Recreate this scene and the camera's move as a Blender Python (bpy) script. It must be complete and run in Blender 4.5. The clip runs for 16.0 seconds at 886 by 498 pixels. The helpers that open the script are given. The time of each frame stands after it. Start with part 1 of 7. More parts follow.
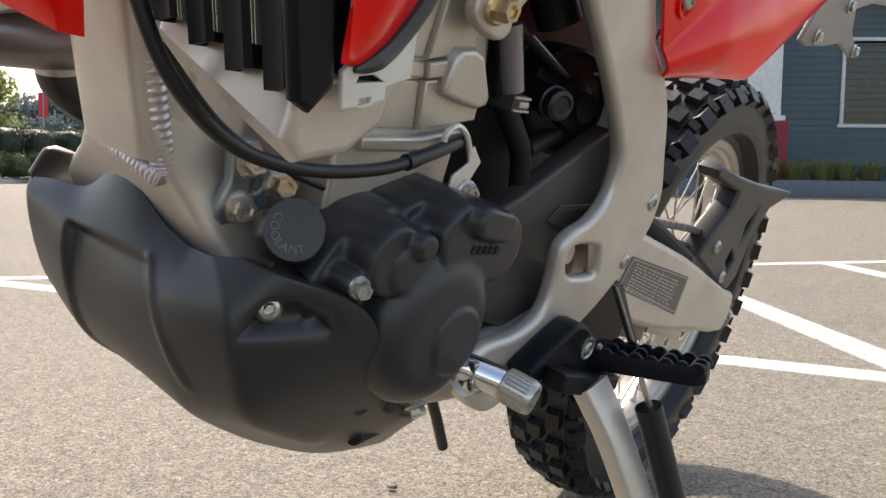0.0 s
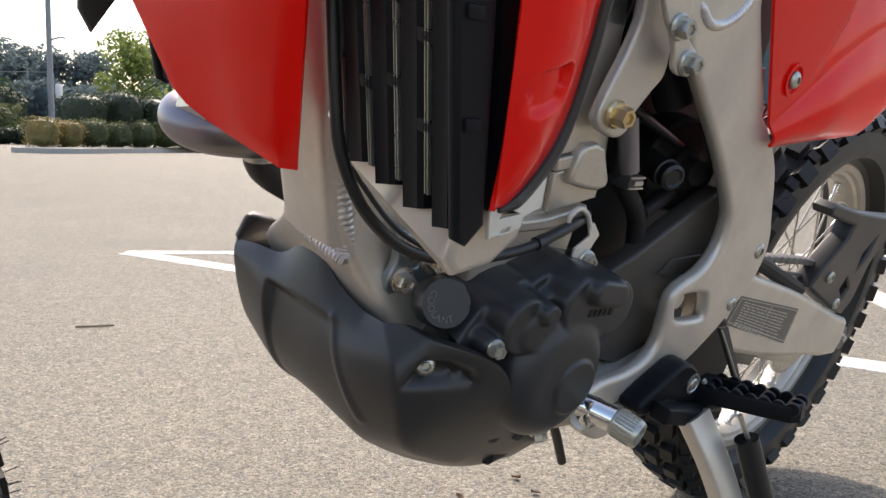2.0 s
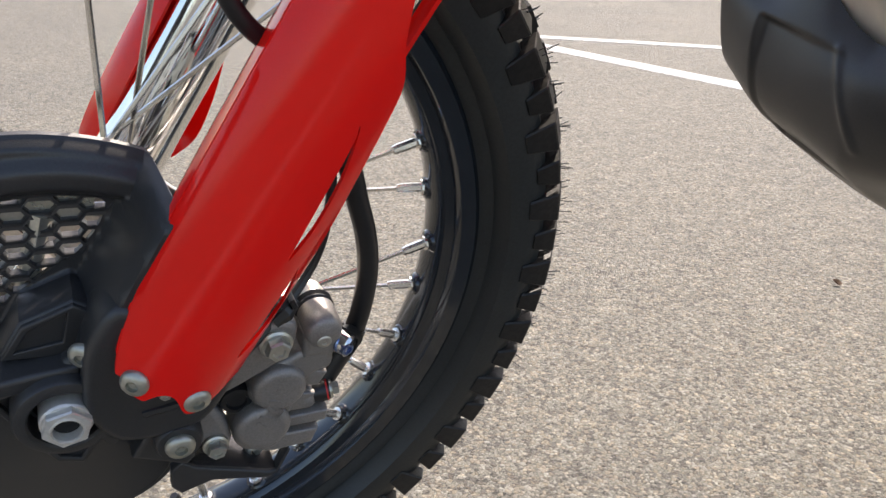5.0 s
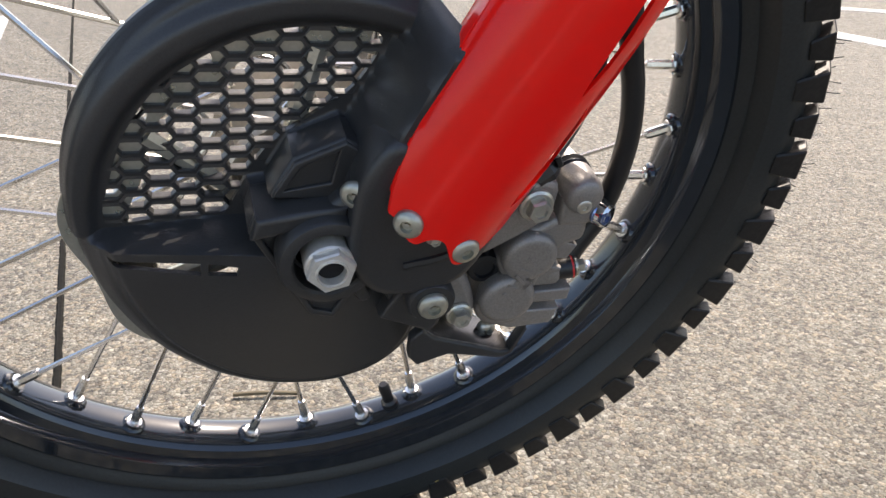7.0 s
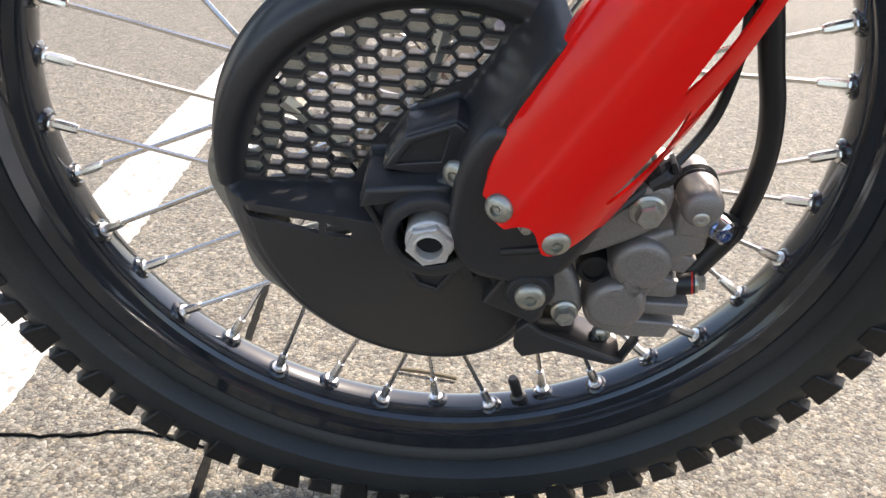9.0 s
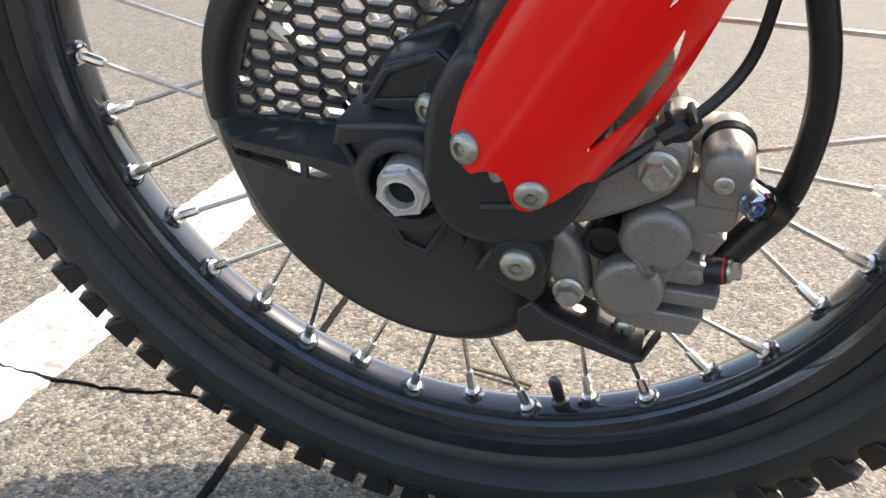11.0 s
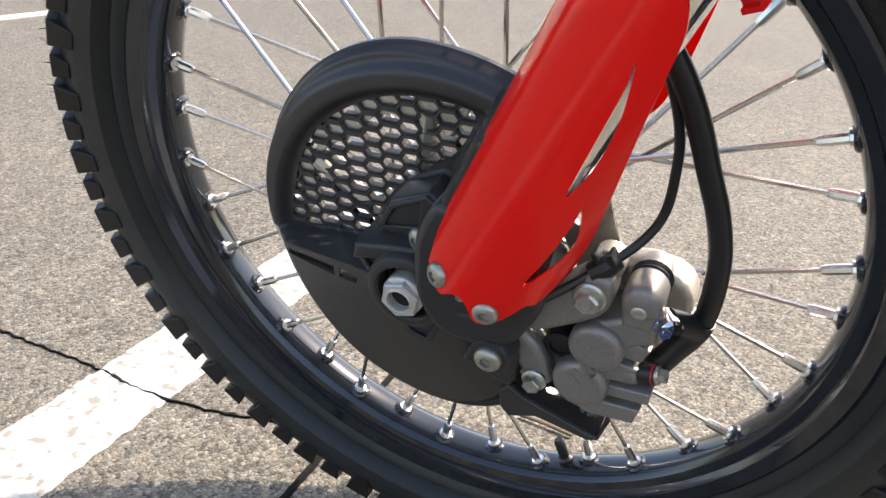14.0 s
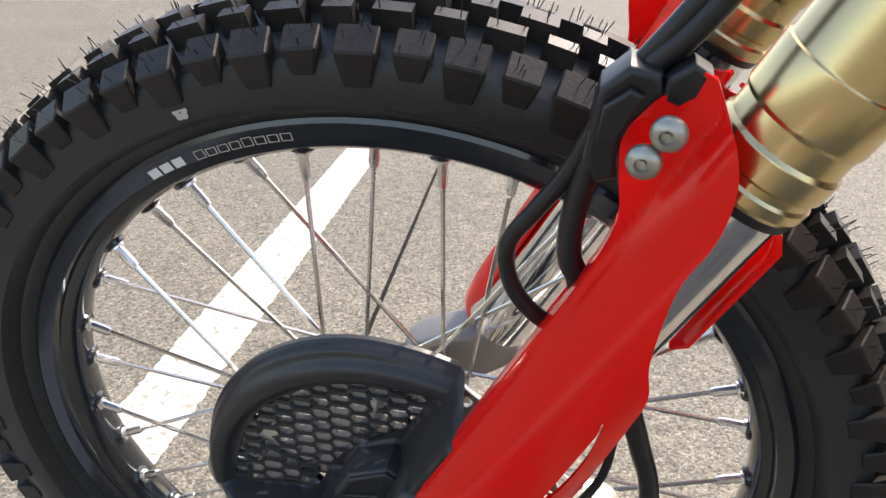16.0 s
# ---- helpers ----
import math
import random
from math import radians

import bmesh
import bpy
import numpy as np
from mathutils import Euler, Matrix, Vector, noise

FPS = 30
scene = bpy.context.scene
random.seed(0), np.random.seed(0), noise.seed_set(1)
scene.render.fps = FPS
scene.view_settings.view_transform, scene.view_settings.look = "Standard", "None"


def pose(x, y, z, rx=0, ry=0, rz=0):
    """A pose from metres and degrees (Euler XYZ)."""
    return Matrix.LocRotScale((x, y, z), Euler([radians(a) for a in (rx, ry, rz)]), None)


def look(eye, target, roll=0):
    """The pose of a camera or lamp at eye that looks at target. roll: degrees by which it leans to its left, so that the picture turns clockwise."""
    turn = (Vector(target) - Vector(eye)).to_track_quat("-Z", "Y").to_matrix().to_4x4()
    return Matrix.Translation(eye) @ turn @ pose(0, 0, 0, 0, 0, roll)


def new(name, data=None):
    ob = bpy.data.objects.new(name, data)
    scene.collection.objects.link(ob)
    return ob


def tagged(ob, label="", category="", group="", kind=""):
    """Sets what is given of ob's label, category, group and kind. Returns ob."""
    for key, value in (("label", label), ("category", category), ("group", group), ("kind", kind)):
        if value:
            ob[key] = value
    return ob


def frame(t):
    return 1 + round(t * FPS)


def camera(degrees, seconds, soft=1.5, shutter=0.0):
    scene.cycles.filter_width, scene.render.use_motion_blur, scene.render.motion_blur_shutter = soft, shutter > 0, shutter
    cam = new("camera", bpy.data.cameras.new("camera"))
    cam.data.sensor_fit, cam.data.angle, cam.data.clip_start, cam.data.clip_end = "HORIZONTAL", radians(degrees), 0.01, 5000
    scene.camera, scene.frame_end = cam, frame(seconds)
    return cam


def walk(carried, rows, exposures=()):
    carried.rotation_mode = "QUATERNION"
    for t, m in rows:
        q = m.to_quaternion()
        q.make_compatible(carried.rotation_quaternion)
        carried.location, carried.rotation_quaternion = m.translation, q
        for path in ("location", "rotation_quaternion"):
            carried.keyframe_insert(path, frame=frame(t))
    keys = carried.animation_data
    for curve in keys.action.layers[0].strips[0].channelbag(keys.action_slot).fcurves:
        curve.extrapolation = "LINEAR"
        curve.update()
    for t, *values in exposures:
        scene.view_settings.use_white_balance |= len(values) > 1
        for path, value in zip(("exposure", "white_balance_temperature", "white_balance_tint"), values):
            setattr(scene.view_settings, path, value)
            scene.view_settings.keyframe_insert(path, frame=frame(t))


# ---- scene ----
cam = camera(53.6, 16.0, soft=1.5)
EXPOSURES = [(0.0, 1.33, 7600, 14), (1.5, 1.3, 7450, 14), (2.5, 1.27, 7150, 14), (3.5, 1.25, 7100, 14), (5.0, 1.26, 7100, 14), (7.5, 1.47, 7250, 14), (9.0, 1.62, 7250, 14), (12.5, 1.62, 7250, 14), (14.5, 1.54, 7250, 14), (16.0, 1.5, 7250, 14)]
PATH = [
    (0, (0.325, 0.344, 0.541), (-0.058, 2.299, 0.364), 0.7),
    (0.5, (0.341, 0.325, 0.564), (-0.076, 2.273, 0.379), 0.7),
    (1, (0.354, 0.302, 0.591), (-0.11, 2.237, 0.39), 0.8),
    (1.5, (0.357, 0.273, 0.611), (-0.169, 2.189, 0.39), 1.0),
    (2, (0.349, 0.234, 0.62), (-0.311, 2.106, 0.372), 1.2),
    (2.5, (0.343, 0.203, 0.616), (-0.476, 1.999, 0.297), 1.4),
    (3, (0.336, 0.18, 0.611), (-0.585, 1.905, 0.192), 1.6),
    (3.5, (0.325, 0.161, 0.612), (-0.671, 1.818, 0.098), 1.7),
    (4, (0.311, 0.143, 0.606), (-0.741, 1.734, 0.002), 1.9),
    (4.5, (0.287, 0.123, 0.587), (-0.829, 1.641, -0.085), 2.0),
    (5, (0.264, 0.103, 0.571), (-0.924, 1.55, -0.131), 1.8),
    (7.5, (0.199, 0.046, 0.492), (-1.213, 1.228, -0.287), 2.2),
    (8, (0.213, 0.054, 0.491), (-1.279, 1.129, -0.296), 2.8),
    (8.5, (0.244, 0.078, 0.498), (-1.354, 1.01, -0.262), 2.7),
    (9, (0.258, 0.11, 0.492), (-1.42, 0.89, -0.267), 3.3),
    (11.5, (0.249, 0.255, 0.438), (-1.587, 0.574, -0.288), 3.6),
    (12, (0.261, 0.282, 0.44), (-1.582, 0.536, -0.294), 3.5),
    (12.5, (0.277, 0.295, 0.446), (-1.576, 0.47, -0.286), 3.6),
    (13, (0.303, 0.303, 0.468), (-1.554, 0.424, -0.263), 3.5),
    (13.5, (0.333, 0.3, 0.496), (-1.532, 0.388, -0.222), 3.5),
    (14, (0.351, 0.29, 0.536), (-1.516, 0.366, -0.176), 3.1),
    (14.5, (0.363, 0.274, 0.572), (-1.508, 0.382, -0.127), 2.8),
    (15, (0.356, 0.259, 0.61), (-1.509, 0.468, -0.083), 2.4),
    (15.5, (0.344, 0.223, 0.658), (-1.502, 0.601, -0.011), 2.7),
    (16, (0.327, 0.195, 0.708), (-1.479, 0.72, 0.028), 2.3),
]
walk(cam, [(t, look(eye, target, roll)) for t, eye, target, roll in PATH], EXPOSURES)

# ---- light ----
SUN_AZ, SUN_EL = 118.0, 50.0            # degrees from +x towards +y, and above the horizon
to_sun = Vector((math.cos(radians(SUN_AZ)) * math.cos(radians(SUN_EL)), math.sin(radians(SUN_AZ)) * math.cos(radians(SUN_EL)), math.sin(radians(SUN_EL))))
world = bpy.data.worlds.new("world")
scene.world = world
world.use_nodes = True
wn = world.node_tree
sky = wn.nodes.new("ShaderNodeTexSky")
sky.sky_type, sky.sun_disc = "NISHITA", False
sky.sun_elevation, sky.sun_rotation = radians(SUN_EL), radians(90 - SUN_AZ)
sky.air_density, sky.dust_density, sky.ozone_density = 1.0, 2.2, 1.0
wn.links.new(sky.outputs[0], wn.nodes["Background"].inputs[0])
wn.nodes["Background"].inputs[1].default_value = 0.15
sun_data = bpy.data.lights.new("sun", "SUN")
sun_data.energy, sun_data.angle, sun_data.color = 2.35, radians(0.53), (1.0, 0.95, 0.88)
sun = new("sun", sun_data)
sun.matrix_world = look(to_sun * 60, (0, 0, 0))


# ---- materials ----
def material(name, base, rough=0.5, metal=0.0, grain=0.0, grain_scale=400.0, blotch=0.12, blotch_scale=9.0, bump=0.0, bump_scale=600.0,
             second=None, coat=0.0, piece=0.0, rough_var=0.08, spec=0.5, stretch=(1, 1, 1)):
    """A node material with colour variation at two scales, varied roughness and fine relief."""
    m = bpy.data.materials.new(name)
    m.use_nodes = True
    t = m.node_tree
    b = t.nodes["Principled BSDF"]
    b.inputs["Metallic"].default_value = metal
    b.inputs["Specular IOR Level"].default_value = spec
    b.inputs["Coat Weight"].default_value = coat
    b.inputs["Coat Roughness"].default_value = 0.06
    co = t.nodes.new("ShaderNodeTexCoord")
    mp = t.nodes.new("ShaderNodeMapping")
    mp.inputs["Scale"].default_value = stretch
    t.links.new(co.outputs["Object"], mp.inputs[0])

    def noise_node(scale, detail=3.0):
        n = t.nodes.new("ShaderNodeTexNoise")
        n.inputs["Scale"].default_value, n.inputs["Detail"].default_value = scale, detail
        t.links.new(mp.outputs[0], n.inputs["Vector"])
        return n

    big = noise_node(blotch_scale)
    other = second or tuple(c * (1 - blotch) for c in base)
    ramp = t.nodes.new("ShaderNodeMapRange")
    ramp.inputs[1].default_value, ramp.inputs[2].default_value = 0.35, 0.65
    t.links.new(big.outputs[0], ramp.inputs[0])
    mix = t.nodes.new("ShaderNodeMix")
    mix.data_type = "RGBA"
    mix.inputs[6].default_value, mix.inputs[7].default_value = (*base, 1), (*other, 1)
    t.links.new(ramp.outputs[0], mix.inputs[0])
    colour = mix.outputs[2]
    if grain:
        fine = noise_node(grain_scale, 2.0)
        hsv = t.nodes.new("ShaderNodeHueSaturation")
        mr = t.nodes.new("ShaderNodeMapRange")
        mr.inputs[1].default_value, mr.inputs[2].default_value = 0.3, 0.7
        mr.inputs[3].default_value, mr.inputs[4].default_value = 1 - grain, 1 + grain
        t.links.new(fine.outputs[0], mr.inputs[0])
        t.links.new(mr.outputs[0], hsv.inputs["Value"])
        t.links.new(colour, hsv.inputs["Color"])
        colour = hsv.outputs[0]
    if piece:
        info = t.nodes.new("ShaderNodeObjectInfo")
        hs = t.nodes.new("ShaderNodeHueSaturation")
        mr = t.nodes.new("ShaderNodeMapRange")
        mr.inputs[3].default_value, mr.inputs[4].default_value = 1 - piece, 1 + piece
        t.links.new(info.outputs["Random"], mr.inputs[0])
        t.links.new(mr.outputs[0], hs.inputs["Value"])
        t.links.new(colour, hs.inputs["Color"])
        colour = hs.outputs[0]
    t.links.new(colour, b.inputs["Base Color"])
    rr = t.nodes.new("ShaderNodeMapRange")
    rr.inputs[3].default_value, rr.inputs[4].default_value = max(rough - rough_var, 0.02), min(rough + rough_var, 1)
    t.links.new(big.outputs[0], rr.inputs[0])
    t.links.new(rr.outputs[0], b.inputs["Roughness"])
    if bump:
        bn = noise_node(bump_scale, 2.0)
        bp = t.nodes.new("ShaderNodeBump")
        bp.inputs["Strength"].default_value, bp.inputs["Distance"].default_value = bump, 0.0006
        t.links.new(bn.outputs[0], bp.inputs["Height"])
        t.links.new(bp.outputs[0], b.inputs["Normal"])
    return m


RED = material("red_plastic", (0.98, 0.014, 0.010), 0.15, blotch=0.04, bump=0.012, bump_scale=60, spec=0.24, coat=0.12, rough_var=0.04)
def translucent(m, colour, share):
    """Thin plastic that lets some light through from behind."""
    t = m.node_tree
    tr = t.nodes.new("ShaderNodeBsdfTranslucent")
    tr.inputs["Color"].default_value = (*colour, 1)
    mx = t.nodes.new("ShaderNodeMixShader")
    mx.inputs[0].default_value = share
    t.links.new(t.nodes["Principled BSDF"].outputs[0], mx.inputs[1])
    t.links.new(tr.outputs[0], mx.inputs[2])
    t.links.new(mx.outputs[0], t.nodes["Material Output"].inputs[0])


translucent(RED, (0.95, 0.02, 0.012), 0.17)
BLACK = material("black_plastic", (0.030, 0.0295, 0.030), 0.36, grain=0.15, grain_scale=900, bump=0.25, bump_scale=1400, blotch=0.2)
GLOSSB = material("glossy_black_plastic", (0.022, 0.022, 0.024), 0.20, blotch=0.15)
SKID = material("skid_plastic", (0.027, 0.026, 0.026), 0.38, grain=0.12, grain_scale=700, bump=0.12, bump_scale=1500, blotch=0.25)
COVER = material("cover_black", (0.026, 0.0265, 0.029), 0.38, grain=0.12, bump=0.10, bump_scale=900)
RUBBER = material("tyre_rubber", (0.0120, 0.0150, 0.0160), 0.44, grain=0.2, grain_scale=500, bump=0.2, bump_scale=500, second=(0.017, 0.019, 0.019), blotch_scale=14)
KNOB = material("knob_rubber", (0.0105, 0.0105, 0.0105), 0.46, grain=0.25, grain_scale=300, bump=0.3, bump_scale=400, second=(0.022, 0.018, 0.015), blotch_scale=25, piece=0.25, spec=0.3)
HOSE = material("hose_rubber", (0.010, 0.010, 0.011), 0.40, bump=0.15, bump_scale=700)
RIM = material("black_anodised", (0.020, 0.027, 0.036), 0.13, metal=0.5, coat=0.6, blotch=0.2, spec=0.5)
ALU = material("frame_aluminium", (0.645, 0.590, 0.505), 0.34, metal=0.48, grain=0.02, grain_scale=220, second=(0.555, 0.495, 0.435), blotch_scale=16, bump=0.05, bump_scale=350)
WELD = material("weld_aluminium", (0.66, 0.63, 0.60), 0.33, metal=0.6, second=(0.58, 0.53, 0.54), blotch_scale=40, bump=0.1, bump_scale=220)
CAST = material("cast_aluminium", (0.60, 0.55, 0.475), 0.38, metal=0.62, grain=0.07, grain_scale=700, bump=0.18, bump_scale=900, second=(0.50, 0.455, 0.395))
PALE = material("pale_plating", (0.74, 0.71, 0.64), 0.42, metal=0.15, blotch=0.1, blotch_scale=60)
CALIPER = material("caliper_grey", (0.27, 0.25, 0.235), 0.46, metal=0.55, grain=0.12, grain_scale=900, bump=0.4, bump_scale=1100)
CHROME = material("chrome", (0.80, 0.80, 0.80), 0.07, metal=1.0, rough_var=0.03)
STEEL = material("zinc_steel", (0.46, 0.455, 0.39), 0.30, metal=0.78, grain=0.08, second=(0.5, 0.48, 0.43), blotch_scale=80)
BRASS = material("gold_bolt", (0.68, 0.54, 0.32), 0.30, metal=1.0)
TINTED = material("tinted_bolt", (0.62, 0.50, 0.36), 0.28, metal=0.75, second=(0.60, 0.56, 0.52), blotch_scale=90)
NICKEL = material("bright_nut", (0.72, 0.68, 0.62), 0.34, metal=0.5, grain=0.06, bump=0.15, bump_scale=300)
SCREW = material("plated_screw", (0.42, 0.41, 0.35), 0.36, metal=0.75, grain=0.08, blotch_scale=120)
GOLD = material("gold_anodised", (0.66, 0.52, 0.28), 0.26, metal=1.0, second=(0.62, 0.47, 0.23), blotch_scale=4)
SPOKE = material("spoke_steel", (0.60, 0.58, 0.55), 0.22, metal=1.0)
NIPPLE = material("nipple_steel", (0.76, 0.75, 0.73), 0.25, metal=1.0)
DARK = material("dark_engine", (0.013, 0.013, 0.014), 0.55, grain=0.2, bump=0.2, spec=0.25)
SPROCKET = material("sprocket_cover", (0.052, 0.046, 0.040), 0.42, grain=0.1, grain_scale=800, bump=0.12, bump_scale=1400, blotch=0.2)
CASE = material("grey_crankcase", (0.16, 0.155, 0.15), 0.45, metal=0.5, bump=0.3, bump_scale=700)
RADIATOR = material("radiator_black", (0.008, 0.009, 0.012), 0.42, blotch=0.2, spec=0.16)
WHITEP = material("white_print", (0.75, 0.75, 0.73), 0.5)
LABEL = material("grey_label", (0.115, 0.10, 0.085), 0.4, blotch=0.1)
PRINT = material("label_print", (0.50, 0.46, 0.40), 0.45)
ZINC = material("zinc_plate", (0.34, 0.38, 0.39), 0.34, metal=0.7, second=(0.26, 0.30, 0.32), blotch_scale=60)
BLUE = material("blue_bolt", (0.10, 0.17, 0.40), 0.22, metal=0.85, second=(0.45, 0.50, 0.58), blotch_scale=300)
REDP = material("red_mark", (0.6, 0.02, 0.02), 0.4)
YELLOW = material("yellow_dot", (0.62, 0.42, 0.10), 0.6)
PIPE = material("exhaust_steel", (0.22, 0.20, 0.20), 0.36, metal=0.9, second=(0.26, 0.24, 0.27), blotch_scale=12)


# ---- mesh helpers ----
def part(name, me, mat, parent, label="", smooth=32):
    """Links a bmesh or mesh as ONE mesh object under a thing or a part."""
    if isinstance(me, bmesh.types.BMesh):
        bm, me = me, bpy.data.meshes.new(name)
        bmesh.ops.recalc_face_normals(bm, faces=bm.faces[:])
        bm.to_mesh(me)
        bm.free()
    me.name = name
    if smooth:
        me.polygons.foreach_set("use_smooth", [True] * len(me.polygons))
        me.set_sharp_from_angle(angle=radians(smooth))
    me.materials.clear()
    me.materials.append(mat)
    ob = new(name, me)
    ob.parent = parent
    if label:
        ob["label"] = label
    return ob


def thing(name, label, category, m=None, group="", kind=""):
    ob = tagged(new(name), label, category, group, kind)
    ob.empty_display_size = 0.05
    if m is not None:
        ob.matrix_world = m
    return ob


def spline(pts, n=8, closed=False):
    """Catmull-Rom through the points, n steps for each stretch."""
    p = [Vector(q) for q in pts]
    k = len(p)
    out = []
    for i in range(k if closed else k - 1):
        a = p[(i - 1) % k] if closed or i else p[0] * 2 - p[1]
        b, c = p[i], p[(i + 1) % k]
        d = p[(i + 2) % k] if closed or i + 2 < k else p[-1] * 2 - p[-2]
        for j in range(n):
            t = j / n
            out.append(0.5 * (2 * b + (c - a) * t + (2 * a - 5 * b + 4 * c - d) * t * t + (3 * b - a - 3 * c + d) * t ** 3))
    if not closed:
        out.append(p[-1])
    return out


def tube(bm, pts, r, segs=10, caps=True, closed=False):
    """A round tube along points; r is a radius or a function of the share of the way."""
    p = [Vector(q) for q in pts]
    rings, side = [], None
    for i, q in enumerate(p):
        if closed:
            d = p[(i + 1) % len(p)] - p[i - 1]
        else:
            d = p[min(i + 1, len(p) - 1)] - p[max(i - 1, 0)]
        d.normalize()
        if side is None:
            side = d.orthogonal().normalized()
        side = (side - d * side.dot(d)).normalized()
        up = d.cross(side)
        rad = r(i / (len(p) - 1)) if callable(r) else r
        rings.append([bm.verts.new(q + rad * (math.cos(a) * side + math.sin(a) * up)) for a in (2 * math.pi * k / segs for k in range(segs))])
    for a, b in zip(rings, rings[1:] + (rings[:1] if closed else [])):
        for k in range(segs):
            bm.faces.new((a[k], a[(k + 1) % segs], b[(k + 1) % segs], b[k]))
    if caps and not closed:
        bm.faces.new(rings[0][::-1])
        bm.faces.new(rings[-1])
    return bm


def lathe(bm, profile, centre=(0, 0, 0), axis=(0, 1, 0), segs=48, closed=False):
    """Turns (radius, height) pairs about an axis through centre."""
    ax = Vector(axis).normalized()
    s = ax.orthogonal().normalized()
    u = ax.cross(s)
    c = Vector(centre)
    rings = []
    for r, h in profile:
        if r < 1e-6:
            rings.append([bm.verts.new(c + ax * h)])
        else:
            rings.append([bm.verts.new(c + ax * h + r * (math.cos(a) * s + math.sin(a) * u)) for a in (2 * math.pi * k / segs for k in range(segs))])
    for a, b in zip(rings, rings[1:] + (rings[:1] if closed else [])):
        for k in range(segs):
            k2 = (k + 1) % segs
            if len(a) == 1 and len(b) > 1:
                bm.faces.new((a[0], b[k2], b[k]))
            elif len(b) == 1 and len(a) > 1:
                bm.faces.new((a[k], a[k2], b[0]))
            elif len(a) > 1:
                bm.faces.new((a[k], a[k2], b[k2], b[k]))
    return bm


def turned(profile, centre=(0, 0, 0), axis=(0, 1, 0), segs=48, closed=False):
    return lathe(bmesh.new(), profile, centre, axis, segs, closed)


def tubed(pts, r, segs=10, caps=True, closed=False):
    return tube(bmesh.new(), pts, r, segs, caps, closed)


def flat(outlines, y0, y1, bevel=0.002, smooth_steps=0, res=2):
    """A plate in the bike's side plane between y0 and y1: outlines of (x, z), the first the edge and the others holes, edges rounded by bevel."""
    cu = bpy.data.curves.new("outline", "CURVE")
    cu.dimensions, cu.fill_mode = "2D", "BOTH"
    cu.extrude, cu.bevel_depth, cu.bevel_resolution, cu.offset = abs(y1 - y0) / 2 - bevel, bevel, res, -bevel
    for line in outlines:
        q = [(a, b, 0) for a, b in line]
        if smooth_steps:
            q = spline(q, smooth_steps, True)
        s = cu.splines.new("POLY")
        s.points.add(len(q) - 1)
        for i, v in enumerate(q):
            s.points[i].co = (v[0], v[1], 0, 1)
        s.use_cyclic_u = True
    ob = bpy.data.objects.new("outline", cu)
    scene.collection.objects.link(ob)
    deps = bpy.context.evaluated_depsgraph_get()
    me = bpy.data.meshes.new_from_object(ob.evaluated_get(deps))
    bpy.data.objects.remove(ob)
    bpy.data.curves.remove(cu)
    me.transform(Matrix(((1, 0, 0, 0), (0, 0, 1, (y0 + y1) / 2), (0, 1, 0, 0), (0, 0, 0, 1))))
    me.flip_normals()
    return me


def grid(rows, closed_u=False, thickness=0.0):
    """A skin over rows of points; with a thickness, a closed shell (grown inwards along the normals)."""
    bm = bmesh.new()
    vs = [[bm.verts.new(p) for p in row] for row in rows]
    for a, b in zip(vs, vs[1:]):
        n = len(a)
        for k in range(n if closed_u else n - 1):
            bm.faces.new((a[k], a[(k + 1) % n], b[(k + 1) % n], b[k]))
    bmesh.ops.recalc_face_normals(bm, faces=bm.faces[:])
    if thickness:
        bmesh.ops.solidify(bm, geom=bm.faces[:], thickness=thickness)
    return bm


def block(bm, cx, cy, cz, sx, sy, sz, rot=None, taper=1.0, bevel=0.0):
    """A box with a taper towards its top and bevelled edges, added to bm."""
    c = Vector((cx, cy, cz))
    m = rot or Matrix.Identity(3)
    v = [bm.verts.new(c + m @ Vector((sx / 2 * i * (taper if k > 0 else 1), sy / 2 * j * (taper if k > 0 else 1), sz / 2 * k))) for k in (-1, 1) for i, j in ((-1, -1), (1, -1), (1, 1), (-1, 1))]
    fs = [bm.faces.new(q) for q in ((v[3], v[2], v[1], v[0]), (v[4], v[5], v[6], v[7]), (v[0], v[1], v[5], v[4]), (v[1], v[2], v[6], v[5]), (v[2], v[3], v[7], v[6]), (v[3], v[0], v[4], v[7]))]
    if bevel:
        edges = list({e for f in fs for e in f.edges})
        bmesh.ops.bevel(bm, geom=edges, offset=bevel, segments=2, affect="EDGES", profile=0.6)
    return bm


def boxed(*a, **k):
    return block(bmesh.new(), *a, **k)


def bolt(parent, at, r, axis=(0, 1, 0), mat=None, kind="hex", height=None, name="bolt", label=""):
    """A flanged hex bolt or a dished cap screw, as one mesh."""
    h = height or r * 0.9
    bm = bmesh.new()
    a = Vector(axis).normalized()
    if kind == "hex":
        lathe(bm, [(0, 0), (r, 0), (r, h * 0.22), (r * 0.86, h * 0.34), (0, h * 0.34)], at, axis, 28)
        lathe(bm, [(r * 0.74, h * 0.3), (r * 0.76, h * 0.85), (r * 0.66, h), (r * 0.42, h), (r * 0.36, h * 0.84), (0, h * 0.84)], at, axis, 6)
    else:
        lathe(bm, [(r, 0), (r, h * 0.35), (r * 0.93, h * 0.62), (r * 0.70, h * 0.9), (r * 0.42, h), (r * 0.40, h * 0.45), (0, h * 0.42)], at, axis, 28)
        lathe(bm, [(r * 0.22, h * 0.4), (r * 0.2, h * 0.72), (0, h * 0.74)], at, axis, 6)
    return part(name, bm, mat or STEEL, parent, label)


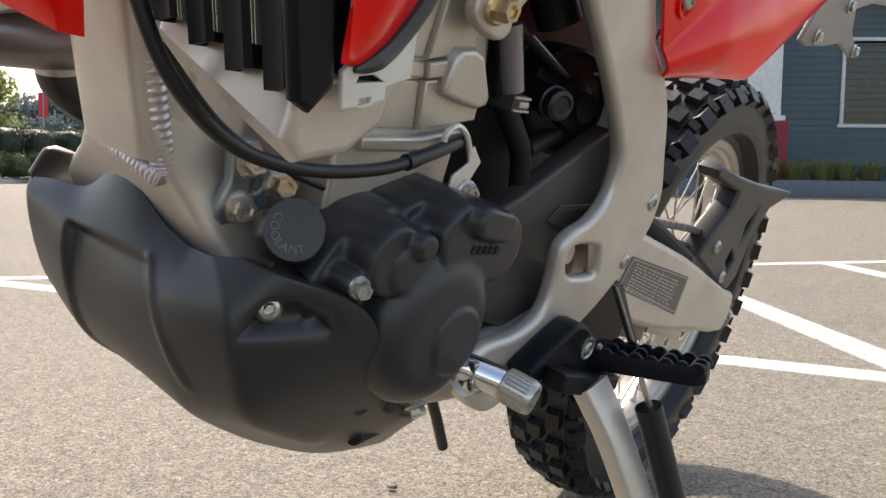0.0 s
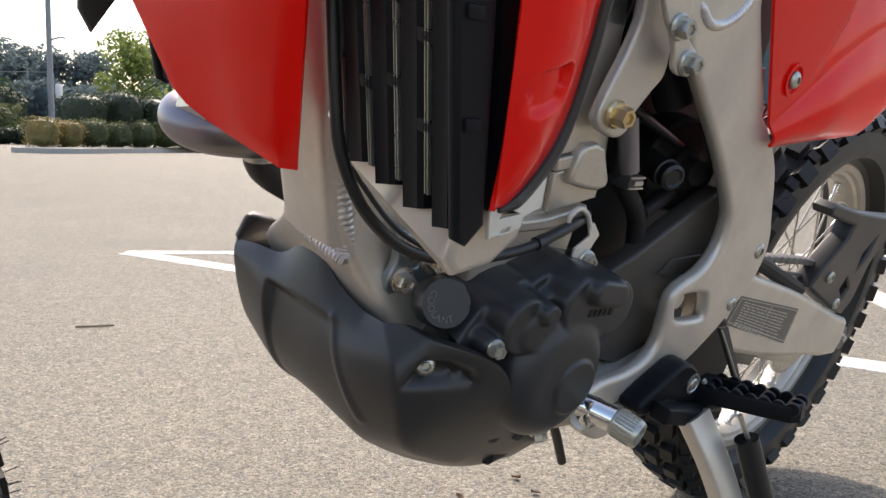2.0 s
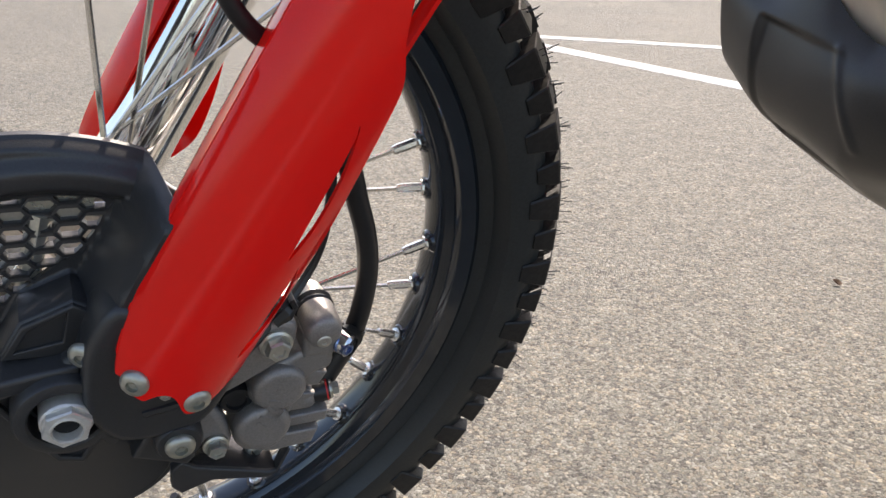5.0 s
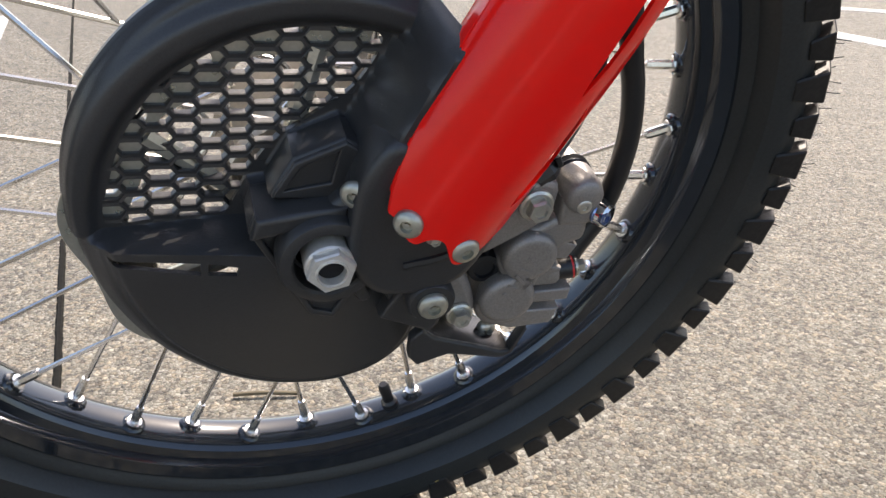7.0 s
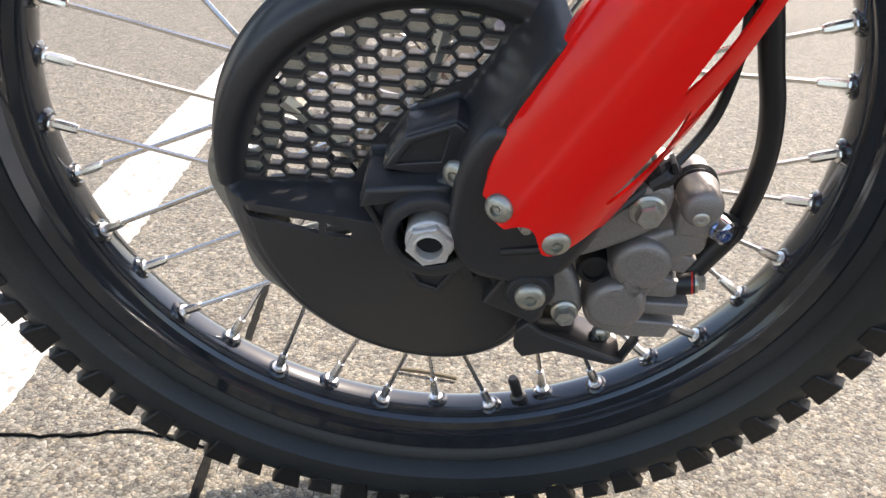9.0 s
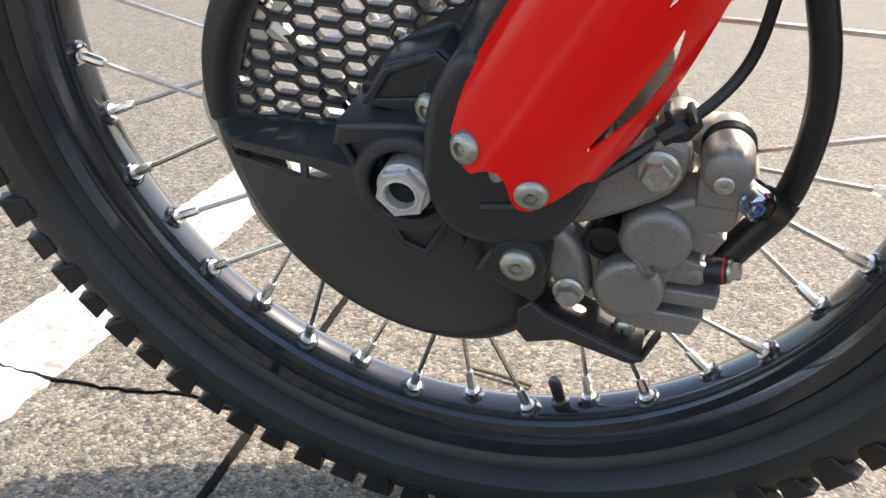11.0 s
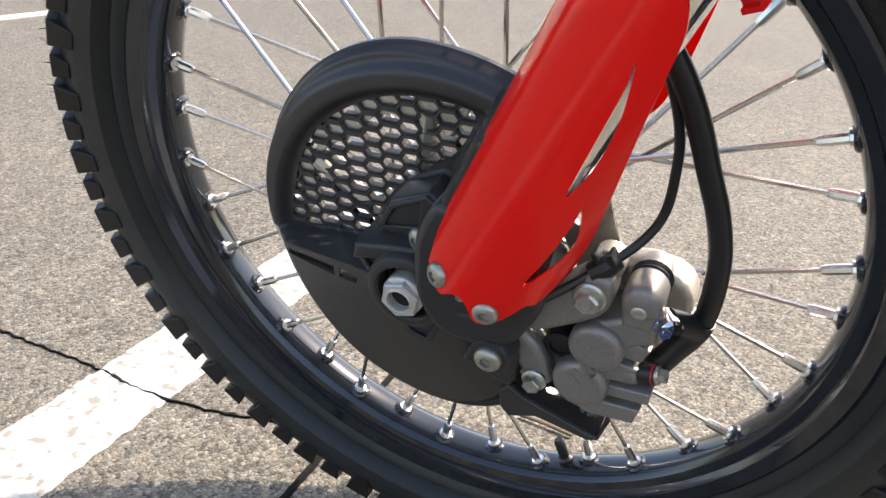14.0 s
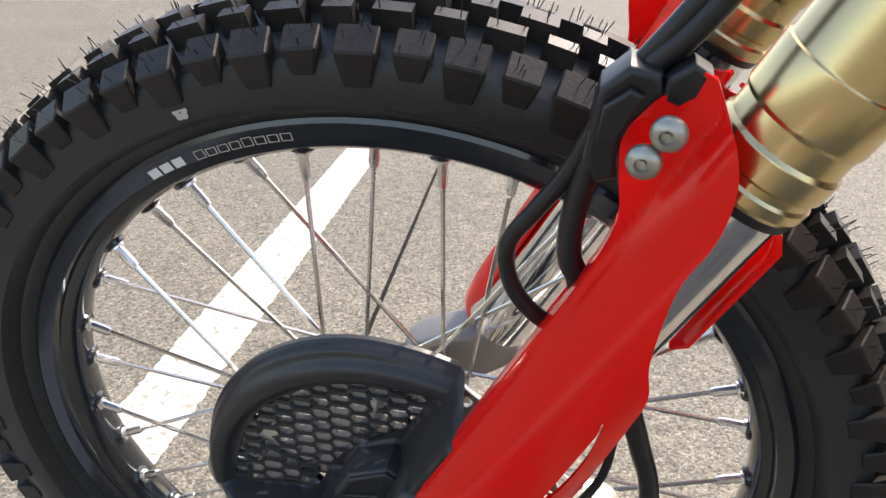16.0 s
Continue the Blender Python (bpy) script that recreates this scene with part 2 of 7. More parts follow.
# ---- the motorcycle's frame of axes: x ahead, y to its left, z up its leaning middle plane ----
LEFT = Vector((0.8625, -0.4236, -0.2768)).normalized()
AHEAD = Vector((LEFT.y, -LEFT.x, 0)).normalized()
UP = AHEAD.cross(LEFT)
BASE = Vector((-0.326, 0.3762, 0.0))
BIKE = Matrix(((AHEAD.x, LEFT.x, UP.x, BASE.x), (AHEAD.y, LEFT.y, UP.y, BASE.y), (AHEAD.z, LEFT.z, UP.z, BASE.z), (0, 0, 0, 1)))

# ---- ground ----
def ground_material():
    m = bpy.data.materials.new("worn_concrete")
    m.use_nodes = True
    t = m.node_tree
    b = t.nodes["Principled BSDF"]
    co = t.nodes.new("ShaderNodeTexCoord")

    def tex(kind, scale, **kw):
        n = t.nodes.new(kind)
        n.inputs["Scale"].default_value = scale
        for k, v in kw.items():
            n.inputs[k].default_value = v
        t.links.new(co.outputs["Object"], n.inputs["Vector"])
        return n

    def ramp(src, stops):
        r = t.nodes.new("ShaderNodeValToRGB")
        e = r.color_ramp.elements
        while len(e) < len(stops):
            e.new(0.5)
        for el, (p, c) in zip(e, stops):
            el.position, el.color = p, (*c, 1)
        t.links.new(src, r.inputs[0])
        return r.outputs[0]

    def mix(fac, a, bb, kind="MIX"):
        n = t.nodes.new("ShaderNodeMix")
        n.data_type, n.blend_type = "RGBA", kind
        for sock, v in ((n.inputs[0], fac), (n.inputs[6], a), (n.inputs[7], bb)):
            if isinstance(v, (int, float)):
                sock.default_value = v
            elif isinstance(v, tuple):
                sock.default_value = (*v, 1)
            else:
                t.links.new(v, sock)
        return n.outputs[2]

    cells = tex("ShaderNodeTexVoronoi", 215.0)
    big = tex("ShaderNodeTexVoronoi", 88.0)
    bigc = t.nodes.new("ShaderNodeSeparateColor")
    t.links.new(big.outputs["Color"], bigc.inputs[0])
    small = tex("ShaderNodeTexVoronoi", 420.0)
    edge = tex("ShaderNodeTexVoronoi", 215.0)
    edge.feature = "DISTANCE_TO_EDGE"
    broad = tex("ShaderNodeTexNoise", 1.3, Detail=5.0)
    mid = tex("ShaderNodeTexNoise", 22.0, Detail=4.0)
    sep = t.nodes.new("ShaderNodeSeparateColor")
    t.links.new(cells.outputs["Color"], sep.inputs[0])
    sep2 = t.nodes.new("ShaderNodeSeparateColor")
    t.links.new(small.outputs["Color"], sep2.inputs[0])
    stone = ramp(sep.outputs[0], [(0.0, (0.018, 0.016, 0.013)), (0.22, (0.078, 0.070, 0.054)), (0.42, (0.205, 0.188, 0.150)), (0.82, (0.275, 0.256, 0.208)), (1.0, (0.44, 0.42, 0.355))])
    grit = ramp(sep2.outputs[1], [(0.0, (0.022, 0.020, 0.017)), (0.30, (0.165, 0.152, 0.124)), (0.8, (0.31, 0.288, 0.236)), (1.0, (0.46, 0.435, 0.365))])
    c = mix(0.40, stone, grit)
    pebble = ramp(bigc.outputs[0], [(0.0, (0.55, 0.54, 0.52)), (0.25, (0.92, 0.92, 0.92)), (0.8, (1.05, 1.05, 1.04)), (1.0, (1.28, 1.27, 1.22))])
    c = mix(0.6, c, pebble, "MULTIPLY")
    tint = ramp(sep.outputs[2], [(0.0, (1.12, 0.98, 0.82)), (0.3, (1.0, 1.0, 0.98)), (0.8, (0.98, 1.0, 1.03)), (1.0, (1.10, 0.97, 0.86))])
    c = mix(0.8, c, tint, "MULTIPLY")
    joint = ramp(edge.outputs["Distance"], [(0.0, (0.42, 0.41, 0.39)), (0.12, (1.05, 1.05, 1.05))])
    c = mix(0.8, c, joint, "MULTIPLY")
    c = mix(1.0, c, ramp(mid.outputs[0], [(0.32, (0.88, 0.88, 0.88)), (0.68, (1.1, 1.1, 1.08))]), "MULTIPLY")
    c = mix(1.0, c, ramp(broad.outputs[0], [(0.3, (0.755, 0.755, 0.76)), (0.7, (0.90, 0.89, 0.875))]), "MULTIPLY")
    t.links.new(c, b.inputs["Base Color"])
    b.inputs["Roughness"].default_value = 0.76
    h = t.nodes.new("ShaderNodeMath")
    h.operation = "ADD"
    t.links.new(sep.outputs[1], h.inputs[0])
    t.links.new(edge.outputs["Distance"], h.inputs[1])
    h2 = t.nodes.new("ShaderNodeMath")
    h2.operation = "ADD"
    t.links.new(h.outputs[0], h2.inputs[0])
    t.links.new(sep2.outputs[0], h2.inputs[1])
    bp = t.nodes.new("ShaderNodeBump")
    bp.inputs["Strength"].default_value, bp.inputs["Distance"].default_value = 0.9, 0.0022
    t.links.new(h2.outputs[0], bp.inputs["Height"])
    t.links.new(bp.outputs[0], b.inputs["Normal"])
    return m


def sheet(name, outline, z, mat, label, category, kind="structure"):
    bm = bmesh.new()
    f = bm.faces.new([bm.verts.new((x, y, z)) for x, y in outline])
    if f.normal.z < 0:
        f.normal_flip()
    me = bpy.data.meshes.new(name)
    bm.to_mesh(me)
    bm.free()
    me.materials.append(mat)
    return tagged(new(name, me), label, category, kind=kind)


GROUND = ground_material()
sheet("ground", [(-400, -400), (400, -400), (400, 400), (-400, 400)], 0.0, GROUND, "sunlit pale worn concrete parking lot with exposed pebbles", "ground")

# ---- the motorcycle ----
bike = thing("motorcycle", "red enduro motorcycle with black engine guard, leaning on its side stand", "motorcycle", BIKE)


# ---- wheels ----
def on_wheel(cx, cz, r, a, y):
    return Vector((cx + r * math.cos(a), y, cz + r * math.sin(a)))


def build_wheel(name, cx, cz, tyre_r, rim_r, half_rim, half_tyre, pitches, rim_mat, first, knob_rows, knob_h, label, spokes=36, flange=0.040, lugs=()):
    """Hub, spokes with nipples, rim, tyre and its tread blocks. knob_rows: (across, width along, width across, shift in pitches)."""
    c = (cx, 0, cz)
    hub = turned([(0.008, -0.062), (0.020, -0.062), (0.022, -0.045), (flange * 1.15, -0.040), (flange * 1.2, -0.034), (0.026, -0.030), (0.023, 0),
                  (0.026, 0.030), (flange * 1.2, 0.034), (flange * 1.15, 0.040), (0.022, 0.045), (0.020, 0.062), (0.008, 0.062)], c, segs=40)
    w = part(name, hub, CAST, bike, label)
    b = half_rim
    rim = turned([(rim_r, -b), (rim_r + 0.001, -b + 0.003), (rim_r - 0.010, -b + 0.006), (rim_r - 0.010, b - 0.006), (rim_r + 0.001, b - 0.003), (rim_r, b),
                  (rim_r - 0.003, b + 0.0015), (rim_r - 0.0135, b + 0.0005), (rim_r - 0.0150, b - 0.0030), (rim_r - 0.0160, b - 0.0062), (rim_r - 0.0185, b - 0.0068), (rim_r - 0.0225, b - 0.0078), (rim_r - 0.0258, b - 0.0115), (rim_r - 0.0282, 0.006), (rim_r - 0.0285, 0.0),
                  (rim_r - 0.0282, -0.006), (rim_r - 0.0258, -b + 0.0115), (rim_r - 0.0225, -b + 0.0078), (rim_r - 0.0185, -b + 0.0068), (rim_r - 0.0160, -b + 0.0062), (rim_r - 0.0150, -b + 0.0030), (rim_r - 0.0135, -b - 0.0005), (rim_r - 0.003, -b - 0.0015)], c, segs=180, closed=True)
    part("rim", rim, rim_mat, w, "glossy black anodised rim" if rim_mat is RIM else "bare aluminium rim")
    t = half_tyre
    crown = tyre_r - knob_h
    prof = [(rim_r - 0.006, b - 0.004), (rim_r + 0.003, b + 0.001), (rim_r + 0.006, b + 0.0035), (rim_r + 0.009, b + 0.0042), (rim_r + 0.0095, b + 0.0062), (rim_r + 0.016, t - 0.003),
            (rim_r + 0.028, t), (rim_r + 0.037, t - 0.0010), (crown - 0.0125, t - 0.0035), (crown - 0.0075, t * 0.7), (crown - 0.004, t * 0.5), (crown, t * 0.2)]
    prof = prof + [(r, -y) for r, y in prof[::-1]]
    part("tyre", turned(prof, c, segs=180, closed=True), RUBBER, w, "black knobbly off-road tyre with fine rubber hairs")
    # spokes: two crossing sets on each side
    bm0 = None
    for i in range(spokes):
        a = first + 2 * math.pi * i / spokes
        side = 1 if i % 2 else -1
        lead = 1 if ((i - 1) // 2) % 2 == 0 else -1
        seat = on_wheel(cx, cz, rim_r - 0.031, a, side * 0.004)
        hole = on_wheel(cx, cz, flange, a + lead * radians(72), side * 0.037)
        d = (hole - seat).normalized()
        nip = bmesh.new()
        lathe(nip, [(0.0055, -0.0035), (0.0055, 0.001), (0.0032, 0.0015)], seat, d, 10)
        lathe(nip, [(0.0032, 0.0), (0.0034, 0.004), (0.0034, 0.014), (0.0028, 0.018), (0.0016, 0.0185)], seat, d, 8)
        part("nipple", nip, NIPPLE, w)
        part("spoke_seat", turned([(0.0095, -0.0030), (0.0085, 0.0010), (0.0070, 0.0022), (0.0056, 0.0016)], seat - d * 0.003, d, 14), rim_mat, w)
        part("spoke", tubed([seat + d * 0.012, hole], 0.0017, 6), SPOKE, w)
    # tread blocks
    rng = random.Random(5)
    step_a = 2 * math.pi / pitches
    meshes = {}
    hairs = bmesh.new()
    for across, along_w, across_w, shift, tilt in knob_rows:
        key = (along_w, across_w)
        if key not in meshes:
            bm = boxed(0, 0, 0, along_w, across_w, knob_h + 0.010, taper=0.86)
            me = bpy.data.meshes.new("tread_block")
            bmesh.ops.recalc_face_normals(bm, faces=bm.faces[:])
            bm.to_mesh(me)
            bm.free()
            me.materials.append(KNOB)
            meshes[key] = me
        for k in range(pitches):
            a = (k + shift) * step_a
            lean = across / t * radians(tilt)
            drop = (across / t) ** 2 * 0.022
            out = Vector((math.cos(a) * math.cos(lean), math.sin(lean), math.sin(a) * math.cos(lean)))
            along = Vector((-math.sin(a), 0, math.cos(a)))
            side = out.cross(along)
            at = on_wheel(cx, cz, crown - drop + (knob_h - 0.010) / 2 * math.cos(lean), a, across + math.sin(lean) * (knob_h - 0.010) / 2)
            ob = bpy.data.objects.new("tread_block", meshes[key])
            scene.collection.objects.link(ob)
            ob.parent = w
            ob.matrix_local = Matrix(((along.x, side.x, out.x, at.x), (along.y, side.y, out.y, at.y), (along.z, side.z, out.z, at.z), (0, 0, 0, 1)))
            if abs(across) < 0.03 or rng.random() < 0.8:
                for _ in range(2):
                    p = at + out * ((knob_h + 0.009) / 2) + along * rng.uniform(-0.4, 0.4) * along_w + side * rng.uniform(-0.4, 0.4) * across_w
                    q = out + along * rng.uniform(-0.25, 0.25) + side * rng.uniform(-0.25, 0.25)
                    tube(hairs, [p, p + q * rng.uniform(0.004, 0.010)], 0.00038, 3, caps=False)
    for inner, outer, foot, half, shift in lugs:        # shoulder lugs that run down the sidewall: (across, height) of their edges
        for sgn in (1, -1):
            bm = bmesh.new()
            rim_pts = ((inner, half), (outer, half), (foot, half * 0.62), ((inner[0], foot[1] + 0.008), half * 0.9))
            ends = [[bm.verts.new((crown + h, sgn * y, side * w)) for (y, h), w in rim_pts] for side in (-1, 1)]
            bm.faces.new(ends[0])
            bm.faces.new(ends[1][::-1])
            for k in range(4):
                bm.faces.new((ends[0][k], ends[0][(k + 1) % 4], ends[1][(k + 1) % 4], ends[1][k]))
            bmesh.ops.recalc_face_normals(bm, faces=bm.faces[:])
            bmesh.ops.bevel(bm, geom=bm.edges[:], offset=0.0010, segments=1, affect="EDGES")
            me = bpy.data.meshes.new("tread_block")
            bm.to_mesh(me)
            bm.free()
            me.materials.append(KNOB)
            for k in range(pitches):
                a = (k + shift) * step_a
                ob = bpy.data.objects.new("tread_block", me)
                scene.collection.objects.link(ob)
                ob.parent = w
                turn = Matrix.Translation(c) @ Matrix.Rotation(-a + rng.uniform(-0.004, 0.004), 4, "Y")
                ob.matrix_local = turn
                for _ in range(3):
                    f, q = rng.random(), rng.uniform(-0.8, 0.8) * half
                    p = Vector((crown + inner[1] + (outer[1] - inner[1]) * f, sgn * (inner[0] + (outer[0] - inner[0]) * f), q))
                    d = Vector((1, sgn * rng.uniform(-0.2, 0.9), rng.uniform(-0.3, 0.3))).normalized() * rng.uniform(0.004, 0.009)
                    tube(hairs, [turn @ p, turn @ (p + d)], 0.00035, 3, caps=False)
    ob = part("rubber_hairs", hairs, RUBBER, w, "fine moulding hairs on the tyre", smooth=0)
    ob["kind"] = "stuff"
    return w


FX, FZ = 0.0, 0.362
lugs_front = [((0.0330, 0.0040), (0.0482, -0.0056), (0.0450, -0.0270), 0.0114, 0.0), ((0.0320, 0.0036), (0.0466, -0.0048), (0.0444, -0.0210), 0.0100, 0.5)]
knobs_front = [(-0.0170, 0.024, 0.012, 0.25, 14), (0.0170, 0.024, 0.012, 0.25, 14), (-0.0165, 0.019, 0.011, 0.75, 14), (0.0165, 0.019, 0.011, 0.75, 14), (0.0, 0.024, 0.018, 0.5, 0), (0.0, 0.016, 0.015, 0.0, 0)]
front = build_wheel("front_wheel", FX, FZ, 0.3455, 0.279, 0.024, 0.044, 36, RIM, radians(8.4), knobs_front, 0.0120, "front wheel with steel spokes and black rim", lugs=lugs_front)
# valve, yellow spot and printed marks on the rim
va = radians(253)
vd = -Vector((math.cos(va), 0, math.sin(va)))
part("valve", turned([(0.0065, 0.0), (0.0065, 0.006), (0.0045, 0.008), (0.0042, 0.012), (0.0045, 0.014), (0.0045, 0.024), (0.003, 0.0265), (0, 0.0265)], on_wheel(FX, FZ, 0.252, va, 0), vd, 16), HOSE, front, "black valve cap on a steel nut")


def on_ring(parent, name, mat, r0, r1, y0, y1, a0, a1, label="", n=4):
    """A thin printed mark on a ring: between two radii and two angles."""
    rows = [[on_wheel(FX, FZ, r0 + (r1 - r0) * i / 1, a0 + (a1 - a0) * k / n, y0 + (y1 - y0) * i / 1) for k in range(n + 1)] for i in range(2)]
    return part(name, grid(rows), mat, parent, label, smooth=0)


part("yellow_dot", turned([(0, 0.0004), (0.005, 0.0004), (0.0052, 0)], on_wheel(FX, FZ, 0.312, radians(250), 0.0443), (0, 1, 0), 16), YELLOW, front)
for k in range(5):
    a = 2 * math.pi * k / 5
    part("tyre_mark", turned([(0, 0.0004), (0.0022, 0.0004), (0.0024, 0)], on_wheel(FX, FZ, 0.302, radians(70), 0.0428) + Vector((0.0028 * math.cos(a), 0, 0.0028 * math.sin(a))), (0, 1, 0), 8), PRINT, front)
for k in range(3):
    on_ring(front, "rim_mark", WHITEP, 0.2662, 0.2722, 0.0250, 0.0256, radians(58.2 + 2.1 * k), radians(59.9 + 2.1 * k))
for k in range(8):
    a = radians(66.0 + 1.78 * k)
    tall = 0.0008 if k in (0, 4) else 0.0
    for r in (0.2660, 0.2708 + tall):
        on_ring(front, "rim_mark", PRINT, r, r + 0.0006, 0.0251 if r < 0.268 else 0.0256, 0.0252 if r < 0.268 else 0.0257, a, a + radians(1.5))
    for b in (a, a + radians(1.35)):
        on_ring(front, "rim_mark", PRINT, 0.2660, 0.2714 + tall, 0.0251, 0.0257, b, b + radians(0.15), n=1)

# brake disc: a wavy drilled ring on carrier arms
wave = [((0.1285 + 0.0035 * math.cos(10 * a)) * math.cos(a), FZ + (0.1285 + 0.0035 * math.cos(10 * a)) * math.sin(a)) for a in (2 * math.pi * k / 120 for k in range(120))]
inner = [((0.094 + 0.003 * math.cos(10 * a)) * math.cos(a), FZ + (0.094 + 0.003 * math.cos(10 * a)) * math.sin(a)) for a in (2 * math.pi * k / 80 for k in range(80))]
holes = [[(r * math.cos(b) + 0.0045 * math.cos(c), FZ + r * math.sin(b) + 0.0045 * math.sin(c)) for c in (2 * math.pi * q / 10 for q in range(10))]
         for k in range(30) for r, b in [((0.118, 0.106)[k % 2], 2 * math.pi * k / 30)]]
part("brake_disc", flat([wave, inner] + holes, 0.0535, 0.0575, 0.0005, res=0), STEEL, front, "drilled steel front brake disc")
for k in range(6):
    a = 2 * math.pi * k / 6 + 0.3
    part("disc_arm", tubed([on_wheel(0, FZ, 0.045, a, 0.05), on_wheel(0, FZ, 0.098, a + 0.25, 0.0555)], 0.006, 8), STEEL, front)

# ---- fork ----
FORK_A, FORK_B = Vector((-0.0455, 0, 0.3705)), Vector((-0.1945, 0, 0.6525))
FORK_D = (FORK_B - FORK_A).normalized()
FORK_N = Vector((-FORK_D.z, 0, FORK_D.x)) * -1        # square to the leg, pointing ahead


def fork_point(s, w, y):
    """A point s metres up the leg from its foot, w ahead of its middle line, at y."""
    return FORK_A + FORK_D * s + FORK_N * w + Vector((0, y, 0))


def guard_shell():
    """The long moulded guard round the outer and front side of a fork leg: broad at the foot, waisted by the tube, with a clamp head on top."""
    stations = [(0.001, 0.006, -0.016), (0.006, 0.021, -0.022), (0.014, 0.028, -0.026), (0.032, 0.0335, -0.0325), (0.058, 0.0370, -0.0380), (0.090, 0.0385, -0.0365), (0.122, 0.0390, -0.0315), (0.168, 0.0395, -0.0235), (0.197, 0.0400, -0.0190),
                (0.220, 0.0400, -0.0140), (0.242, 0.0405, 0.0000), (0.280, 0.0450, 0.0130), (0.305, 0.060, 0.0145), (0.320, 0.068, 0.0170), (0.335, 0.0672, 0.0225), (0.345, 0.0640, 0.0300), (0.350, 0.0580, 0.0360), (0.3615, 0.0565, 0.0505)]
    sm = spline([Vector(q) for q in stations], 5)
    bm = bmesh.new()
    cols = 25
    layers = [[[bm.verts.new(fork_point(s, wf + (wr - wf) * k / (cols - 1), y)) for k in range(cols)] for s, wf, wr in sm] for y in (0.0, -0.003)]
    for layer in layers:
        for r0, r1 in zip(layer, layer[1:]):
            for k in range(cols - 1):
                bm.faces.new((r0[k], r0[k + 1], r1[k + 1], r1[k]))
    top, low = layers
    ring = lambda g: g[0] + [r[-1] for r in g[1:-1]] + g[-1][::-1] + [r[0] for r in g[-2:0:-1]]
    a, b = ring(top), ring(low)
    for k in range(len(a)):
        bm.faces.new((a[k], a[(k + 1) % len(a)], b[(k + 1) % len(a)], b[k]))
    return bm, sm


def guard_rise(w):
    """The guard's rounded section: fullest over the leg, tucked in at its edges."""
    return 0.092 + 0.042 * math.sqrt(max(0.11, 1 - (w / 0.0415) ** 2))


def guard_lip(sm, sign):
    """The front edge of the guard, turned in round the leg."""
    rows = []
    for s, wf, wr in (q for q in sm[6:] if 0.027 < q.x < 0.285):
        y = guard_rise(wf)
        rows.append([fork_point(s, wf + a, sign * (y - b)) for a, b in ((-0.008, 0.028), (-0.003, 0.020), (0.0, 0.010), (0.0005, 0.0015))])
    return grid(rows, thickness=0.0025)


def cut(ob, cutters):
    """Cuts slots through a part and keeps the result as its mesh."""
    temps = []
    for bm in cutters:
        me = bpy.data.meshes.new("cutter")
        bmesh.ops.recalc_face_normals(bm, faces=bm.faces[:])
        bm.to_mesh(me)
        bm.free()
        c = bpy.data.objects.new("cutter", me)
        scene.collection.objects.link(c)
        c.matrix_world = BIKE
        md = ob.modifiers.new("cut", "BOOLEAN")
        md.operation, md.solver, md.object = "DIFFERENCE", "EXACT", c
        temps.append(c)
    bpy.context.view_layer.update()
    deps = bpy.context.evaluated_depsgraph_get()
    me = bpy.data.meshes.new_from_object(ob.evaluated_get(deps))
    ob.modifiers.clear()
    ob.data = me
    for c in temps:
        bpy.data.objects.remove(c)
    return ob


def slot_cutter(points):
    bm = bmesh.new()
    q = spline([Vector((x, 0, z)) for x, z in points], 5, True)
    lo = [bm.verts.new((p.x, -0.02, p.z)) for p in q]
    hi = [bm.verts.new((p.x, 0.02, p.z)) for p in q]
    bm.faces.new(lo)
    bm.faces.new(hi[::-1])
    for k in range(len(q)):
        bm.faces.new((lo[k], lo[(k + 1) % len(q)], hi[(k + 1) % len(q)], hi[k]))
    return bm


